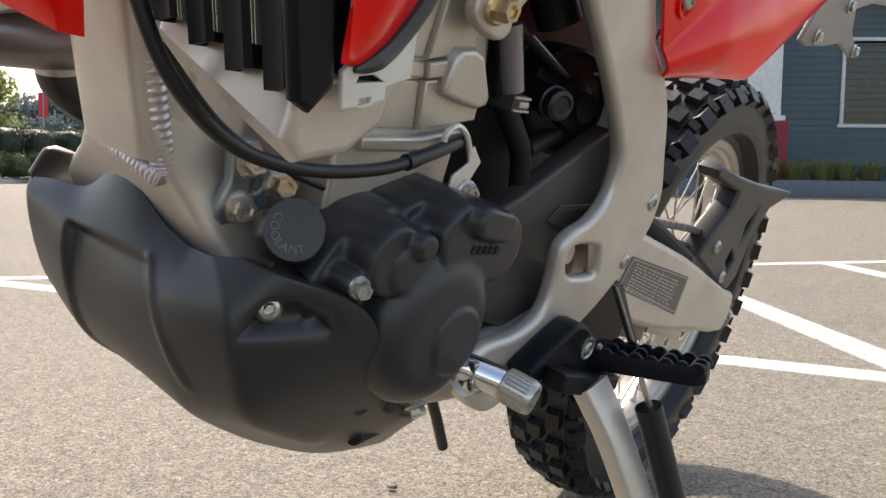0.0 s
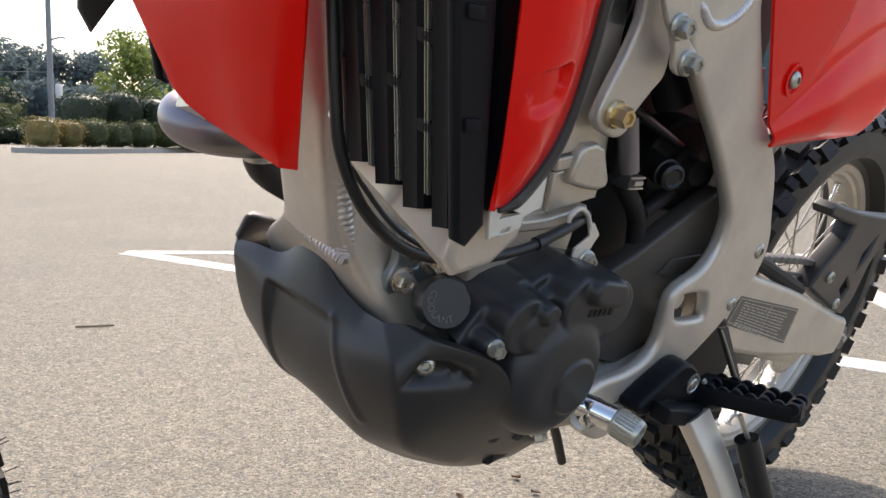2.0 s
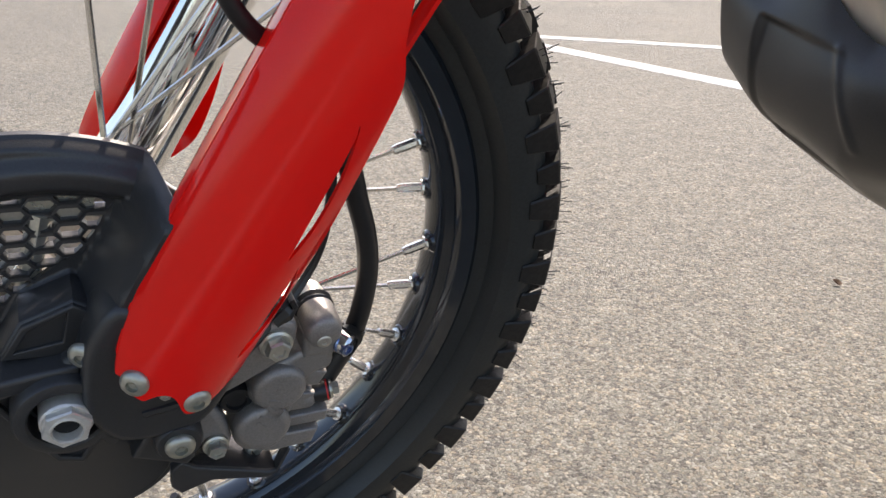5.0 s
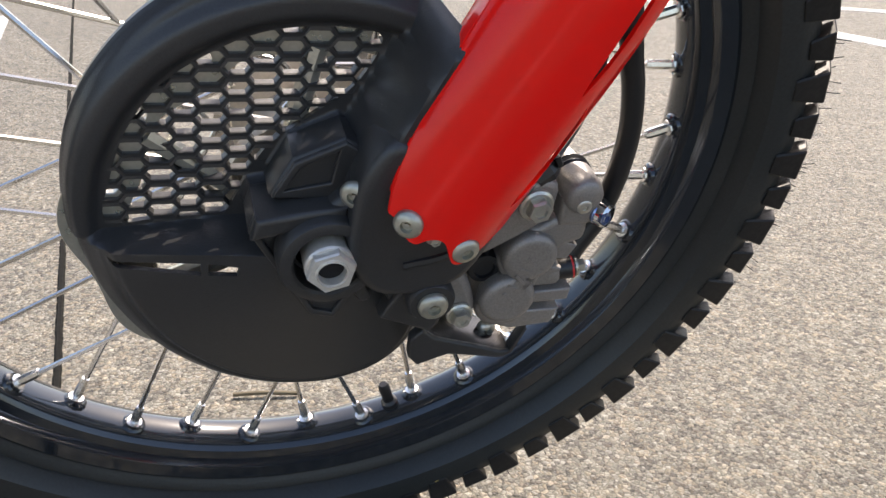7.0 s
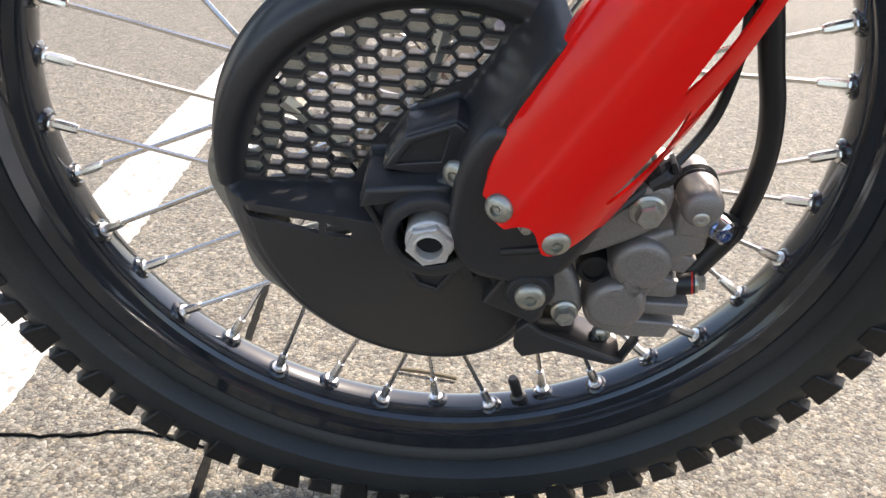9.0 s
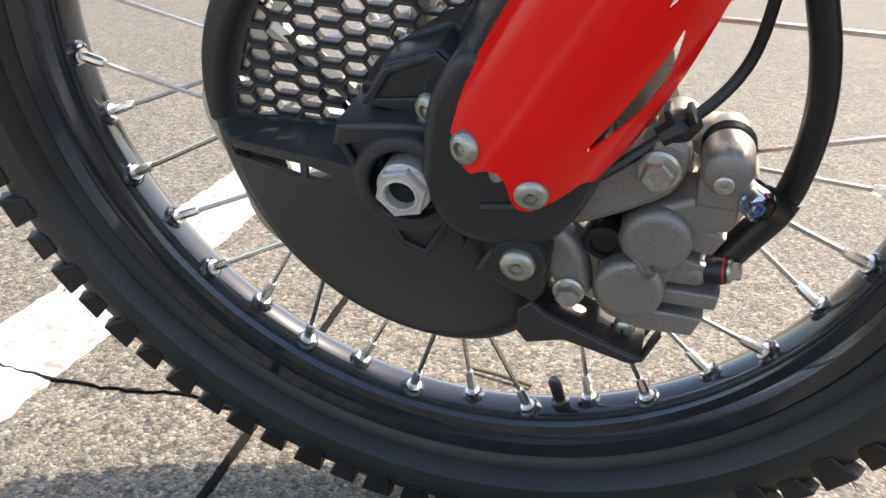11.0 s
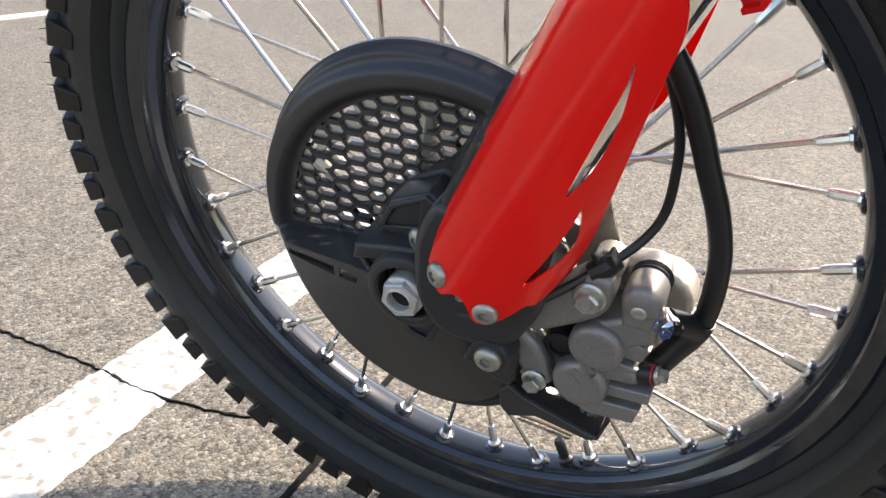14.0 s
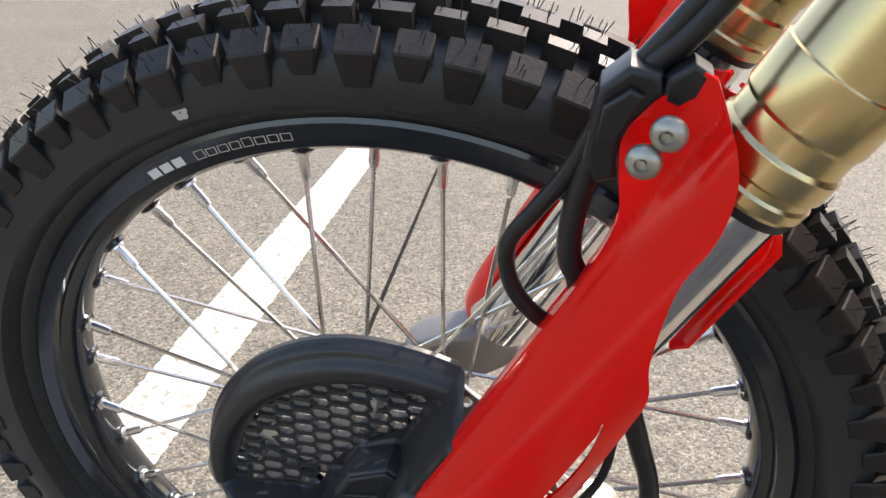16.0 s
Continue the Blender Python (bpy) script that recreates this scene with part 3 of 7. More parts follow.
for sign, side in ((1, "near"), (-1, "far")):
    foot = fork_point(0, 0.0046, 0.0882 * sign)
    part("fork_tube", turned([(0.0, 0.04), (0.0245, 0.04), (0.0245, 0.35), (0.0, 0.35)], foot, FORK_D, 40), CHROME, bike, "polished chrome fork tube")
    gold = [(0.0250, 0.322), (0.0285, 0.322), (0.0292, 0.324), (0.0292, 0.329), (0.0278, 0.3305), (0.0278, 0.334), (0.0298, 0.336), (0.0300, 0.347), (0.0298, 0.3475), (0.0282, 0.3495), (0.0282, 0.360), (0.0290, 0.3605), (0.0298, 0.3625), (0.0300, 0.364),
            (0.0300, 0.386), (0.0298, 0.3872), (0.0288, 0.3880), (0.0286, 0.389), (0.0286, 0.432), (0.0285, 0.4332), (0.0279, 0.4340), (0.0279, 0.60), (0.0, 0.60)]
    leg = part("fork_leg", turned(gold, foot, FORK_D, 48), GOLD, bike, "gold anodised upper fork leg", smooth=12)
    part("dust_seal", turned([(0.0250, 0.317), (0.0275, 0.317), (0.0284, 0.3218), (0.0250, 0.3218)], foot, FORK_D, 40, closed=True), HOSE, leg, "black rubber dust seal")
    sheet_bm, stations = guard_shell()
    g = part("fork_guard", sheet_bm, RED, bike, "glossy red moulded plastic fork guard", smooth=0)
    cut(g, [slot_cutter([(-0.1405, 0.540), (-0.1382, 0.530), (-0.1262, 0.5025), (-0.1120, 0.4700), (-0.1150, 0.4715), (-0.1250, 0.4860), (-0.1355, 0.5115), (-0.1408, 0.536)]),
            slot_cutter([(-0.1180, 0.4590), (-0.1128, 0.4472), (-0.0990, 0.4232), (-0.0876, 0.4064), (-0.0920, 0.4075), (-0.1050, 0.4205), (-0.1145, 0.4375)]),
            slot_cutter([(-0.0180, 0.4010), (-0.0240, 0.4015), (-0.0300, 0.4005), (-0.0320, 0.3955), (-0.0355, 0.3912), (-0.0395, 0.3892), (-0.0435, 0.3910), (-0.0475, 0.3922), (-0.0515, 0.3918), (-0.0545, 0.3890), (-0.0565, 0.3840), (-0.0580, 0.3790), (-0.0605, 0.3750), (-0.0660, 0.3735),
                         (-0.0740, 0.3772), (-0.0810, 0.3820), (-0.0870, 0.3860), (-0.0940, 0.3800), (-0.1000, 0.3600), (-0.1000, 0.3400), (-0.0600, 0.3300), (-0.0200, 0.3400), (-0.0150, 0.3700)])])
    for v in g.data.vertices:
        w = (v.co - FORK_A).dot(FORK_N)
        v.co.y = sign * (v.co.y + guard_rise(w))
    if sign < 0:
        g.data.flip_normals()
    part("guard_lip", guard_lip(stations, sign), RED, g)
    g.data.polygons.foreach_set("use_smooth", [True] * len(g.data.polygons))
    g.data.set_sharp_from_angle(angle=radians(30))
    # wing of the guard behind the tube
    section = spline([Vector((-0.0370, 0.0770, 0)), Vector((-0.0345, 0.0700, 0)), Vector((-0.0260, 0.0630, 0)), Vector((-0.0140, 0.0580, 0)), Vector((0.0000, 0.0560, 0))], 3)
    rows = []
    for i in range(15):
        f = i / 14
        trim_in = 0.018 * max(0.0, 1 - (1 - f) / 0.16) ** 2 + 0.006 * max(0.0, 1 - f / 0.08) ** 2
        rows.append([fork_point(0.214 + 0.092 * f, q.x + trim_in * max(0.0, 1 - k / 7), sign * (q.y - trim_in * 0.3 * max(0.0, 1 - k / 7))) for k, q in enumerate(section)])
    part("guard_wing", grid(rows, thickness=0.003), RED, g)
    # axle lug at the foot of the leg
    if sign > 0:
        part("axle_lug", flat([[(0.010, 0.362), (-0.004, 0.392), (-0.040, 0.414), (-0.078, 0.412), (-0.088, 0.392), (-0.080, 0.366), (-0.055, 0.350), (-0.020, 0.345)]], 0.074, 0.100, 0.006, 5), BLACK, bike, "black-shielded fork foot")
    else:
        part("axle_lug", flat([[(0.020, 0.362), (0.012, 0.380), (-0.020, 0.398), (-0.050, 0.404), (-0.072, 0.398), (-0.078, 0.382), (-0.050, 0.358), (-0.015, 0.344), (0.010, 0.346)]], -0.112, -0.074, 0.006, 5), CALIPER, bike, "cast aluminium fork foot")

axle = part("axle", turned([(0.0, -0.115), (0.012, -0.115), (0.012, 0.084), (0.0, 0.084)], (0, 0, FZ), segs=24), STEEL, bike)
nut = bmesh.new()
lathe(nut, [(0.0136, 0.092), (0.0136, 0.1105), (0.0128, 0.1118), (0.0100, 0.1118)], (-0.002, 0, FZ), (0, 1, 0), 36)
lathe(nut, [(0.0132, 0.110), (0.0132, 0.1152), (0.0125, 0.1165), (0.0088, 0.1165)], (-0.002, 0, FZ), (0, 1, 0), 6)
lathe(nut, [(0.0090, 0.1163), (0.0088, 0.1174), (0.0082, 0.1176), (0.0078, 0.1165), (0.0074, 0.1168), (0.0072, 0.1060)], (-0.002, 0, FZ), (0, 1, 0), 28)
# near-black disc across the bore, painted shade of the hollow axle
part("axle_bore", turned([(0.0073, 0.1110), (0.0, 0.1112)], (-0.002, 0, FZ), segs=20), DARK, bike)
part("axle_nut", nut, NICKEL, bike, "large bright steel axle nut", smooth=20)

# ---- disc cover ----
def polar(r, a):
    return (r * math.cos(radians(a)), FZ + r * math.sin(radians(a)))


# the cover's edge as radius by angle round the axle, from ahead over the top
COVER_EDGE = [(0, 0.127), (25, 0.133), (45, 0.137), (62, 0.140), (82, 0.141), (100, 0.139), (118, 0.138), (128, 0.137), (140, 0.130), (150, 0.112), (160, 0.097), (172, 0.090), (193, 0.079), (213, 0.079), (225, 0.100), (238, 0.124),
              (250, 0.136), (262, 0.140), (275, 0.139), (290, 0.136), (310, 0.131), (330, 0.127), (350, 0.126), (360, 0.127)]
window = [(0.026, 0.468), (0.050, 0.458), (0.074, 0.442), (0.092, 0.418), (0.103, 0.390), (0.108, 0.3640), (0.080, 0.3640), (0.050, 0.3650), (0.042, 0.374), (0.034, 0.390), (0.022, 0.407), (-0.002, 0.4245), (-0.022, 0.440), (-0.034, 0.464), (-0.018, 0.470), (0.002, 0.471)]
slot_a = [(0.1090, 0.3515), (0.0620, 0.3530), (0.0625, 0.3445), (0.1060, 0.3475)]
slot_b = [(0.0580, 0.3530), (0.0425, 0.3512), (0.0440, 0.3450), (0.0588, 0.3448)]
slot_c = [(0.0335, 0.3720), (0.0265, 0.3720), (0.0300, 0.3650)]
SHIELD = [(0.0378, 0.3760), (0.0345, 0.3865), (-0.004, 0.3915), (-0.014, 0.362), (-0.020, 0.334), (-0.0075, 0.3125), (0.0060, 0.3165)]
SHOULDER = [(0.0235, 0.3945), (0.0125, 0.4125), (-0.0125, 0.4235), (-0.026, 0.410), (-0.012, 0.388)]
PANEL = [(0.0185, 0.3955), (0.0100, 0.4090), (-0.0090, 0.4175), (-0.0050, 0.3990)]



def step(e0, e1, x):
    t = min(1.0, max(0.0, (x - e0) / (e1 - e0)))      # e1 may lie below e0
    return t * t * (3 - 2 * t)


def to_line(x, z, a, b):
    """Distance of (x, z) from the stretch a-b."""
    p, q, v = Vector(a), Vector(b), Vector((x, z))
    d = q - p
    t = max(0.0, min(1.0, (v - p).dot(d) / d.length_squared))
    return (v - p - d * t).length


def outside(x, z, poly):
    """Distance of (x, z) outside an outline, below zero inside it."""
    d = min(to_line(x, z, p, q) for p, q in zip(poly, poly[1:] + poly[:1]))
    hit = False
    for p, q in zip(poly, poly[1:] + poly[:1]):
        if (p[1] > z) != (q[1] > z) and x < (q[0] - p[0]) * (z - p[1]) / (q[1] - p[1]) + p[0]:
            hit = not hit
    return -d if hit else d


def cover_height(x, z, share):
    """How far the moulded cover stands out at a place; share is 0 at the axle and 1 at the edge."""
    y = 0.060
    r = math.hypot(x, z - FZ)
    foot = 0.3565 + 0.0030 * step(0.11, 0.04, x)                       # a shelf under the window, deeper towards the axle
    head = foot + 0.0035
    below = 1 - step(foot, head, z) if x >= 0.0 else 1 - step(0.36, 0.40, z)
    y += below * (0.0135 + 0.024 * max(0.0, 1 - share) ** 0.9) * (1 - 0.6 * step(0.86, 1.0, share))
    y -= below * 0.0045 * step(0.80, 0.86, share)                      # bevelled rim of the lower dish
    y += (1 - below) * 0.007 * math.exp(-((r - 0.1215) / 0.0085) ** 4)   # rolled band round the window
    if -0.035 < x < 0.05 and 0.30 < z < 0.44:
        y = max(y, 0.060 + 0.026 * (1 - step(-0.006, 0.0020, outside(x, z, SHIELD))))
        y = max(y, 0.060 + 0.020 * (1 - step(-0.006, 0.0020, outside(x, z, SHOULDER))))
    y = max(y, 0.060 + 0.040 * (1 - step(0.0200, 0.0265, r)))          # axle boss
    y = max(y, 0.060 + 0.050 * (1 - step(0.0400, 0.0500, to_line(x, z, (-0.055, 0.390), (-0.088, 0.450)))))  # collar round the fork foot
    y = max(y, 0.060 + 0.050 * (1 - step(0.0100, 0.0165, to_line(x, z, (-0.0585, 0.3300), (-0.054, 0.352)))))  # screw lug
    y = max(y, 0.060 + 0.036 * (1 - step(0.0030, 0.0090, to_line(x, z, (-0.012, 0.352), (-0.024, 0.326)))))    # webs
    y = max(y, 0.060 + 0.036 * (1 - step(0.0030, 0.0090, to_line(x, z, (-0.034, 0.345), (-0.042, 0.322)))))
    y -= 0.014 * (1 - step(0.0172, 0.0188, r))                        # nut recess
    y -= 0.008 * step(0.94, 1.0, share) ** 2
    return y


def cover_edge(a):
    """Radius of the cover's edge at an angle in degrees."""
    a %= 360
    for q, s in zip(edge_line, edge_line[1:]):
        if q.x <= a <= s.x:
            return q.y + (s.y - q.y) * (a - q.x) / max(s.x - q.x, 1e-6)
    return edge_line[0].y


def through_cutter(points, smooth=0):
    bm = bmesh.new()
    q = spline([Vector((x, 0, z)) for x, z in points], smooth, True) if smooth else [Vector((x, 0, z)) for x, z in points]
    lo, hi = ([bm.verts.new((p.x, y, p.z)) for p in q] for y in (-0.02, 0.02))
    bm.faces.new(lo)
    bm.faces.new(hi[::-1])
    for k in range(len(q)):
        bm.faces.new((lo[k], lo[(k + 1) % len(q)], hi[(k + 1) % len(q)], hi[k]))
    return bm


edge_line = spline([Vector((a, r, 0)) for a, r in COVER_EDGE], 18)
plate = bmesh.new()
layers = []
for y in (0.0, -0.0035):
    layers.append([[plate.verts.new((*polar(0.016 + (v.y - 0.016) * k / 110, v.x), y)) for v in edge_line[:-1]] for k in range(111)])
for layer in layers:
    for r0, r1 in zip(layer, layer[1:]):
        for k in range(len(r0)):
            plate.faces.new((r0[k], r0[(k + 1) % len(r0)], r1[(k + 1) % len(r0)], r1[k]))
for end in (0, -1):
    r0, r1 = layers[0][end], layers[1][end]
    for k in range(len(r0)):
        plate.faces.new((r0[k], r0[(k + 1) % len(r0)], r1[(k + 1) % len(r0)], r1[k]))
for v in plate.verts:
    v.co = Vector((v.co.x, v.co.z, v.co.y))
cover = part("disc_cover", plate, BLACK, bike, "matt black plastic brake disc cover with honeycomb window", smooth=0)
cut(cover, [through_cutter(window, 4), through_cutter(slot_a), through_cutter(slot_b), through_cutter(slot_c)])
for v in cover.data.vertices:       # mould the flat plate
    x, y, z = v.co
    share = (math.hypot(x, z - FZ) - 0.016) / (cover_edge(math.degrees(math.atan2(z - FZ, x))) - 0.016)
    v.co.y = y + cover_height(x, z, min(1.0, max(0.0, share)))
cover.data.polygons.foreach_set("use_smooth", [True] * len(cover.data.polygons))
cover.data.set_sharp_from_angle(angle=radians(35))


def honeycomb():
    """Six-sided cells with walls between, over the window and a little under its frame."""
    bm = bmesh.new()
    col, row = 0.0132, 0.0109          # spacing of columns and of cells in a column
    poly = [Vector((x, z, 0)) for x, z in window]
    cx0, cz0 = sum(p.x for p in poly) / len(poly), sum(p.y for p in poly) / len(poly)

    def inside(x, z):
        x, z = cx0 + (x - cx0) * 0.90, cz0 + (z - cz0) * 0.88
        hit = False
        for p, q in zip(poly, poly[1:] + poly[:1]):
            if (p.y > z) != (q.y > z) and x < (q.x - p.x) * (z - p.y) / (q.y - p.y) + p.x:
                hit = not hit
        return hit

    tile = [(-0.0086, 0), (-0.0046, -0.00545), (0.0046, -0.00545), (0.0086, 0), (0.0046, 0.00545), (-0.0046, 0.00545)]
    tilt = Matrix.Rotation(radians(1.5), 2)
    for i in range(-14, 15):
        wide = 1.08 if i % 2 else 0.90          # broad and narrow columns by turns
        hole = [(-0.0069 * wide, 0), (-0.0044 * wide, -0.0032), (0.0044 * wide, -0.0032), (0.0069 * wide, 0), (0.0044 * wide, 0.0032), (-0.0044 * wide, 0.0032)]
        for j in range(-14, 15):
            v = tilt @ Vector((i * col, j * row + (row / 2 if i % 2 else 0)))
            x, z = 0.0114 + v.x, 0.4274 + v.y
            if not inside(x, z):
                continue
            rings = []
            for shape, k, y in ((tile, 1.0, 0.0598), (hole, 1.10, 0.0602), (hole, 1.0, 0.0592), (hole, 0.96, 0.0550), (tile, 1.0, 0.0550)):
                rings.append([bm.verts.new((x + (tilt @ Vector((a * k, b * k))).x, y, z + (tilt @ Vector((a * k, b * k))).y)) for a, b in shape])
            for r0, r1 in zip(rings, rings[1:]):
                for k in range(6):
                    bm.faces.new((r0[k], r0[(k + 1) % 6], r1[(k + 1) % 6], r1[k]))
    return bm


comb = part("honeycomb", honeycomb(), BLACK, cover, "black hexagonal plastic mesh", smooth=0)
comb["kind"] = "stuff"
ring20 = [(-0.002 + 0.0190 * math.cos(a), FZ + 0.0190 * math.sin(a)) for a in (2 * math.pi * k / 28 for k in range(28))]
part("axle_shield", flat([SHIELD, ring20, slot_c], 0.066, 0.0930, 0.0022), BLACK, cover)
part("shield_lip", flat([SHIELD, [(0.0335, 0.3760), (0.0318, 0.3838), (-0.003, 0.3880), (-0.0105, 0.362), (-0.0165, 0.3345), (-0.0062, 0.3165), (0.0042, 0.3200)]], 0.0915, 0.0960, 0.0010), BLACK, cover)
part("boss_ring", turned([(0.0275, 0.072), (0.0268, 0.1060), (0.0255, 0.1085), (0.0230, 0.1095), (0.0200, 0.1095), (0.0188, 0.1080), (0.0186, 0.090)], (-0.002, 0, FZ), segs=48), BLACK, cover)
part("cover_bar", flat([[(0.0372, 0.3745), (0.0340, 0.3870), (0.010, 0.3905), (-0.012, 0.3920), (-0.012, 0.3810), (0.012, 0.3795)]], 0.066, 0.1020, 0.0028), BLACK, cover)
part("cover_shoulder", flat([[(0.0262, 0.3915), (0.0140, 0.4128), (-0.0125, 0.4235), (-0.032, 0.412), (-0.016, 0.388)]], 0.060, 0.0865, 0.0030), BLACK, cover)
part("shoulder_frame", flat([[(0.0250, 0.3920), (0.0134, 0.4118), (-0.0125, 0.4225), (-0.026, 0.412), (-0.012, 0.389)], PANEL], 0.0850, 0.0890, 0.0012), BLACK, cover)
part("fork_collar", flat([[(-0.0300, 0.4340), (-0.0170, 0.4152), (-0.0124, 0.3953), (-0.0118, 0.3655), (-0.0238, 0.3430), (-0.0439, 0.3375), (-0.0639, 0.3408), (-0.0778, 0.3500), (-0.0925, 0.3793), (-0.0900, 0.3950), (-0.0600, 0.4150), (-0.0450, 0.4300)]], 0.066, 0.1130, 0.0055, 4, res=4), BLACK, cover)
part("screw_boss", turned([(0.0145, 0.072), (0.0138, 0.1110), (0.0122, 0.1138), (0.0, 0.1140)], (-0.0585, 0, 0.3315), segs=32), BLACK, cover)
part("lug_web", flat([[(-0.0330, 0.3110), (-0.0450, 0.3330), (-0.0500, 0.3480), (-0.0680, 0.3440), (-0.0720, 0.3230), (-0.0690, 0.3020), (-0.0640, 0.2960)]], 0.070, 0.1000, 0.0030), BLACK, cover)
# the strut behind the dish that carries a stone guard over the caliper's foot
part("cover_tail", flat([[(-0.0554, 0.2838), (-0.0621, 0.2906), (-0.0707, 0.2829), (-0.0857, 0.277), (-0.1018, 0.2707), (-0.1155, 0.2649), (-0.1214, 0.2646), (-0.1286, 0.2837), (-0.1299, 0.2859), (-0.1228, 0.2638), (-0.1182, 0.2597), (-0.1135, 0.2597), (-0.102, 0.2626), (-0.0905, 0.2656), (-0.08, 0.268), (-0.0608, 0.2616), (-0.055, 0.269)]], 0.084, 0.0925, 0.0015), BLACK, cover)
part("tail_shelf", flat([[(-0.0621, 0.2906), (-0.0707, 0.2829), (-0.0857, 0.277), (-0.1018, 0.2707), (-0.1155, 0.2649), (-0.1214, 0.2646), (-0.1214, 0.2618), (-0.1155, 0.2621), (-0.1018, 0.2679), (-0.0857, 0.2742), (-0.0707, 0.2801), (-0.0621, 0.2878)]], 0.062, 0.0900, 0.0006), GLOSSB, cover, "glossy black inside of the trough")
part("tail_plate", flat([[(-0.0835, 0.255), (-0.0991, 0.2616), (-0.1242, 0.2586), (-0.1149, 0.2357), (-0.1078, 0.2384), (-0.0934, 0.2484)]], 0.058, 0.0630, 0.001), GLOSSB, cover)
bolt(bike, (-0.0585, 0.1140, 0.3315), 0.0086, mat=SCREW, kind="cap", height=0.005, name="cover_screw")
bolt(bike, (-0.0145, 0.1045, 0.4025), 0.0078, axis=(0.45, 0.89, 0), mat=SCREW, kind="cap", height=0.0046, name="cover_screw")
bolt(bike, (-0.0658, 0.1305, 0.3828), 0.0076, axis=(-0.15, 1, -0.1), mat=SCREW, kind="cap", height=0.0046, name="guard_screw")
bolt(bike, (-0.0366, 0.1270, 0.3990), 0.0076, axis=(0.50, 0.85, 0.10), mat=SCREW, kind="cap", height=0.0046, name="guard_screw")
bolt(bike, (-0.0505, 0.1260, 0.3885), 0.0042, kind="hex", height=0.005, name="guard_screw")
bolt(bike, (-0.1446, 0.1185, 0.6815), 0.0078, axis=(0.25, 1, 0.1), mat=SCREW, kind="cap", height=0.006, name="clamp_screw")
bolt(bike, (-0.1530, 0.1185, 0.6950), 0.0078, axis=(0.25, 1, 0.1), mat=SCREW, kind="cap", height=0.006, name="clamp_screw")

# ---- brake caliper ----
cal = part("brake_caliper", flat([[(-0.1135, 0.3595), (-0.1040, 0.3477), (-0.1020, 0.3383), (-0.1057, 0.3298), (-0.1035, 0.3250), (-0.0955, 0.317), (-0.0925, 0.3074), (-0.095, 0.2979), (-0.1022, 0.2908), (-0.1176, 0.2885), (-0.1250, 0.2950), (-0.1265, 0.3118), (-0.1340, 0.3343),
                                  (-0.1364, 0.3422), (-0.1420, 0.3490), (-0.1515, 0.3520), (-0.1532, 0.3617), (-0.1491, 0.3723), (-0.1343, 0.3690), (-0.1240, 0.3640)]], 0.068, 0.0945, 0.004, 3, res=3), CALIPER, bike, "grey cast two-piston brake caliper")


def lobes(c0, r0, c1, r1, n=72):
    """Outline of two overlapping discs, seen from between them."""
    mx, mz = (c0[0] + c1[0]) / 2, (c0[1] + c1[1]) / 2
    line = []
    for k in range(n):
        a = 2 * math.pi * k / n
        ux, uz = math.cos(a), math.sin(a)
        reach = 0.0
        for (cx, cz), r in ((c0, r0), (c1, r1)):
            b = (cx - mx) * ux + (cz - mz) * uz
            h = b * b - ((cx - mx) ** 2 + (cz - mz) ** 2 - r * r)
            if h > 0:
                reach = max(reach, b + math.sqrt(h))
        line.append((mx + ux * reach, mz + uz * reach))
    return line


part("piston_housing", flat([lobes((-0.1197, 0.3447), 0.0168, (-0.1105, 0.3137), 0.0174)], 0.086, 0.1005, 0.0050, 0, res=4), CALIPER, cal, smooth=60)
for k in range(5):          # worn cast mark across the face
    part("cast_mark", boxed(-0.1085 - 0.0028 * k, 0.1005, 0.3190 + 0.0062 * k, 0.0022, 0.0010, 0.0085, Matrix.Rotation(radians(40 + 25 * (k % 2)), 3, "Y"), bevel=0.0004), CALIPER, cal)
part("slide_boss", turned([(0.0116, 0.080), (0.0116, 0.0955), (0.0106, 0.0992), (0.0086, 0.1012), (0, 0.1016)], (-0.1445, 0, 0.3858), segs=36), CALIPER, cal, smooth=70)
part("slide_boot", turned([(0.0106, 0.071), (0.0122, 0.0728), (0.0110, 0.0755), (0.0122, 0.0780), (0.0108, 0.080)], (-0.1445, 0, 0.3858), segs=32), HOSE, cal, "black rubber slide boot")
part("slide_sleeve", turned([(0.0, 0.057), (0.0070, 0.057), (0.0090, 0.059), (0.0100, 0.067), (0.0100, 0.071)], (-0.1445, 0, 0.3858), segs=32), CAST, cal, "bare cast slide sleeve")
part("slide_web", flat([[(-0.1325, 0.3840), (-0.1335, 0.3640), (-0.1528, 0.3640), (-0.1555, 0.3850)]], 0.070, 0.0965, 0.004, 0, res=3), CALIPER, cal)
for edge, y0, y1 in (([(-0.1060, 0.2905), (-0.1176, 0.2862), (-0.1435, 0.2872), (-0.1475, 0.2992), (-0.1236, 0.3000)], 0.066, 0.0940), ([(-0.1236, 0.3050), (-0.1520, 0.3052), (-0.1530, 0.3142), (-0.1255, 0.3140)], 0.066, 0.0935),
                     ([(-0.1255, 0.3180), (-0.1415, 0.3176), (-0.1440, 0.3300), (-0.1300, 0.3335)], 0.066, 0.0925), ([(-0.1290, 0.3390), (-0.1455, 0.3370), (-0.1505, 0.3470), (-0.1350, 0.3540)], 0.066, 0.0930)):
    part("fin", flat([edge], y0, y1, 0.0016), CALIPER, cal)
part("bridge", flat([[(-0.112, 0.294), (-0.122, 0.360), (-0.148, 0.360), (-0.144, 0.294)]], 0.040, 0.0700, 0.002), CALIPER, cal)
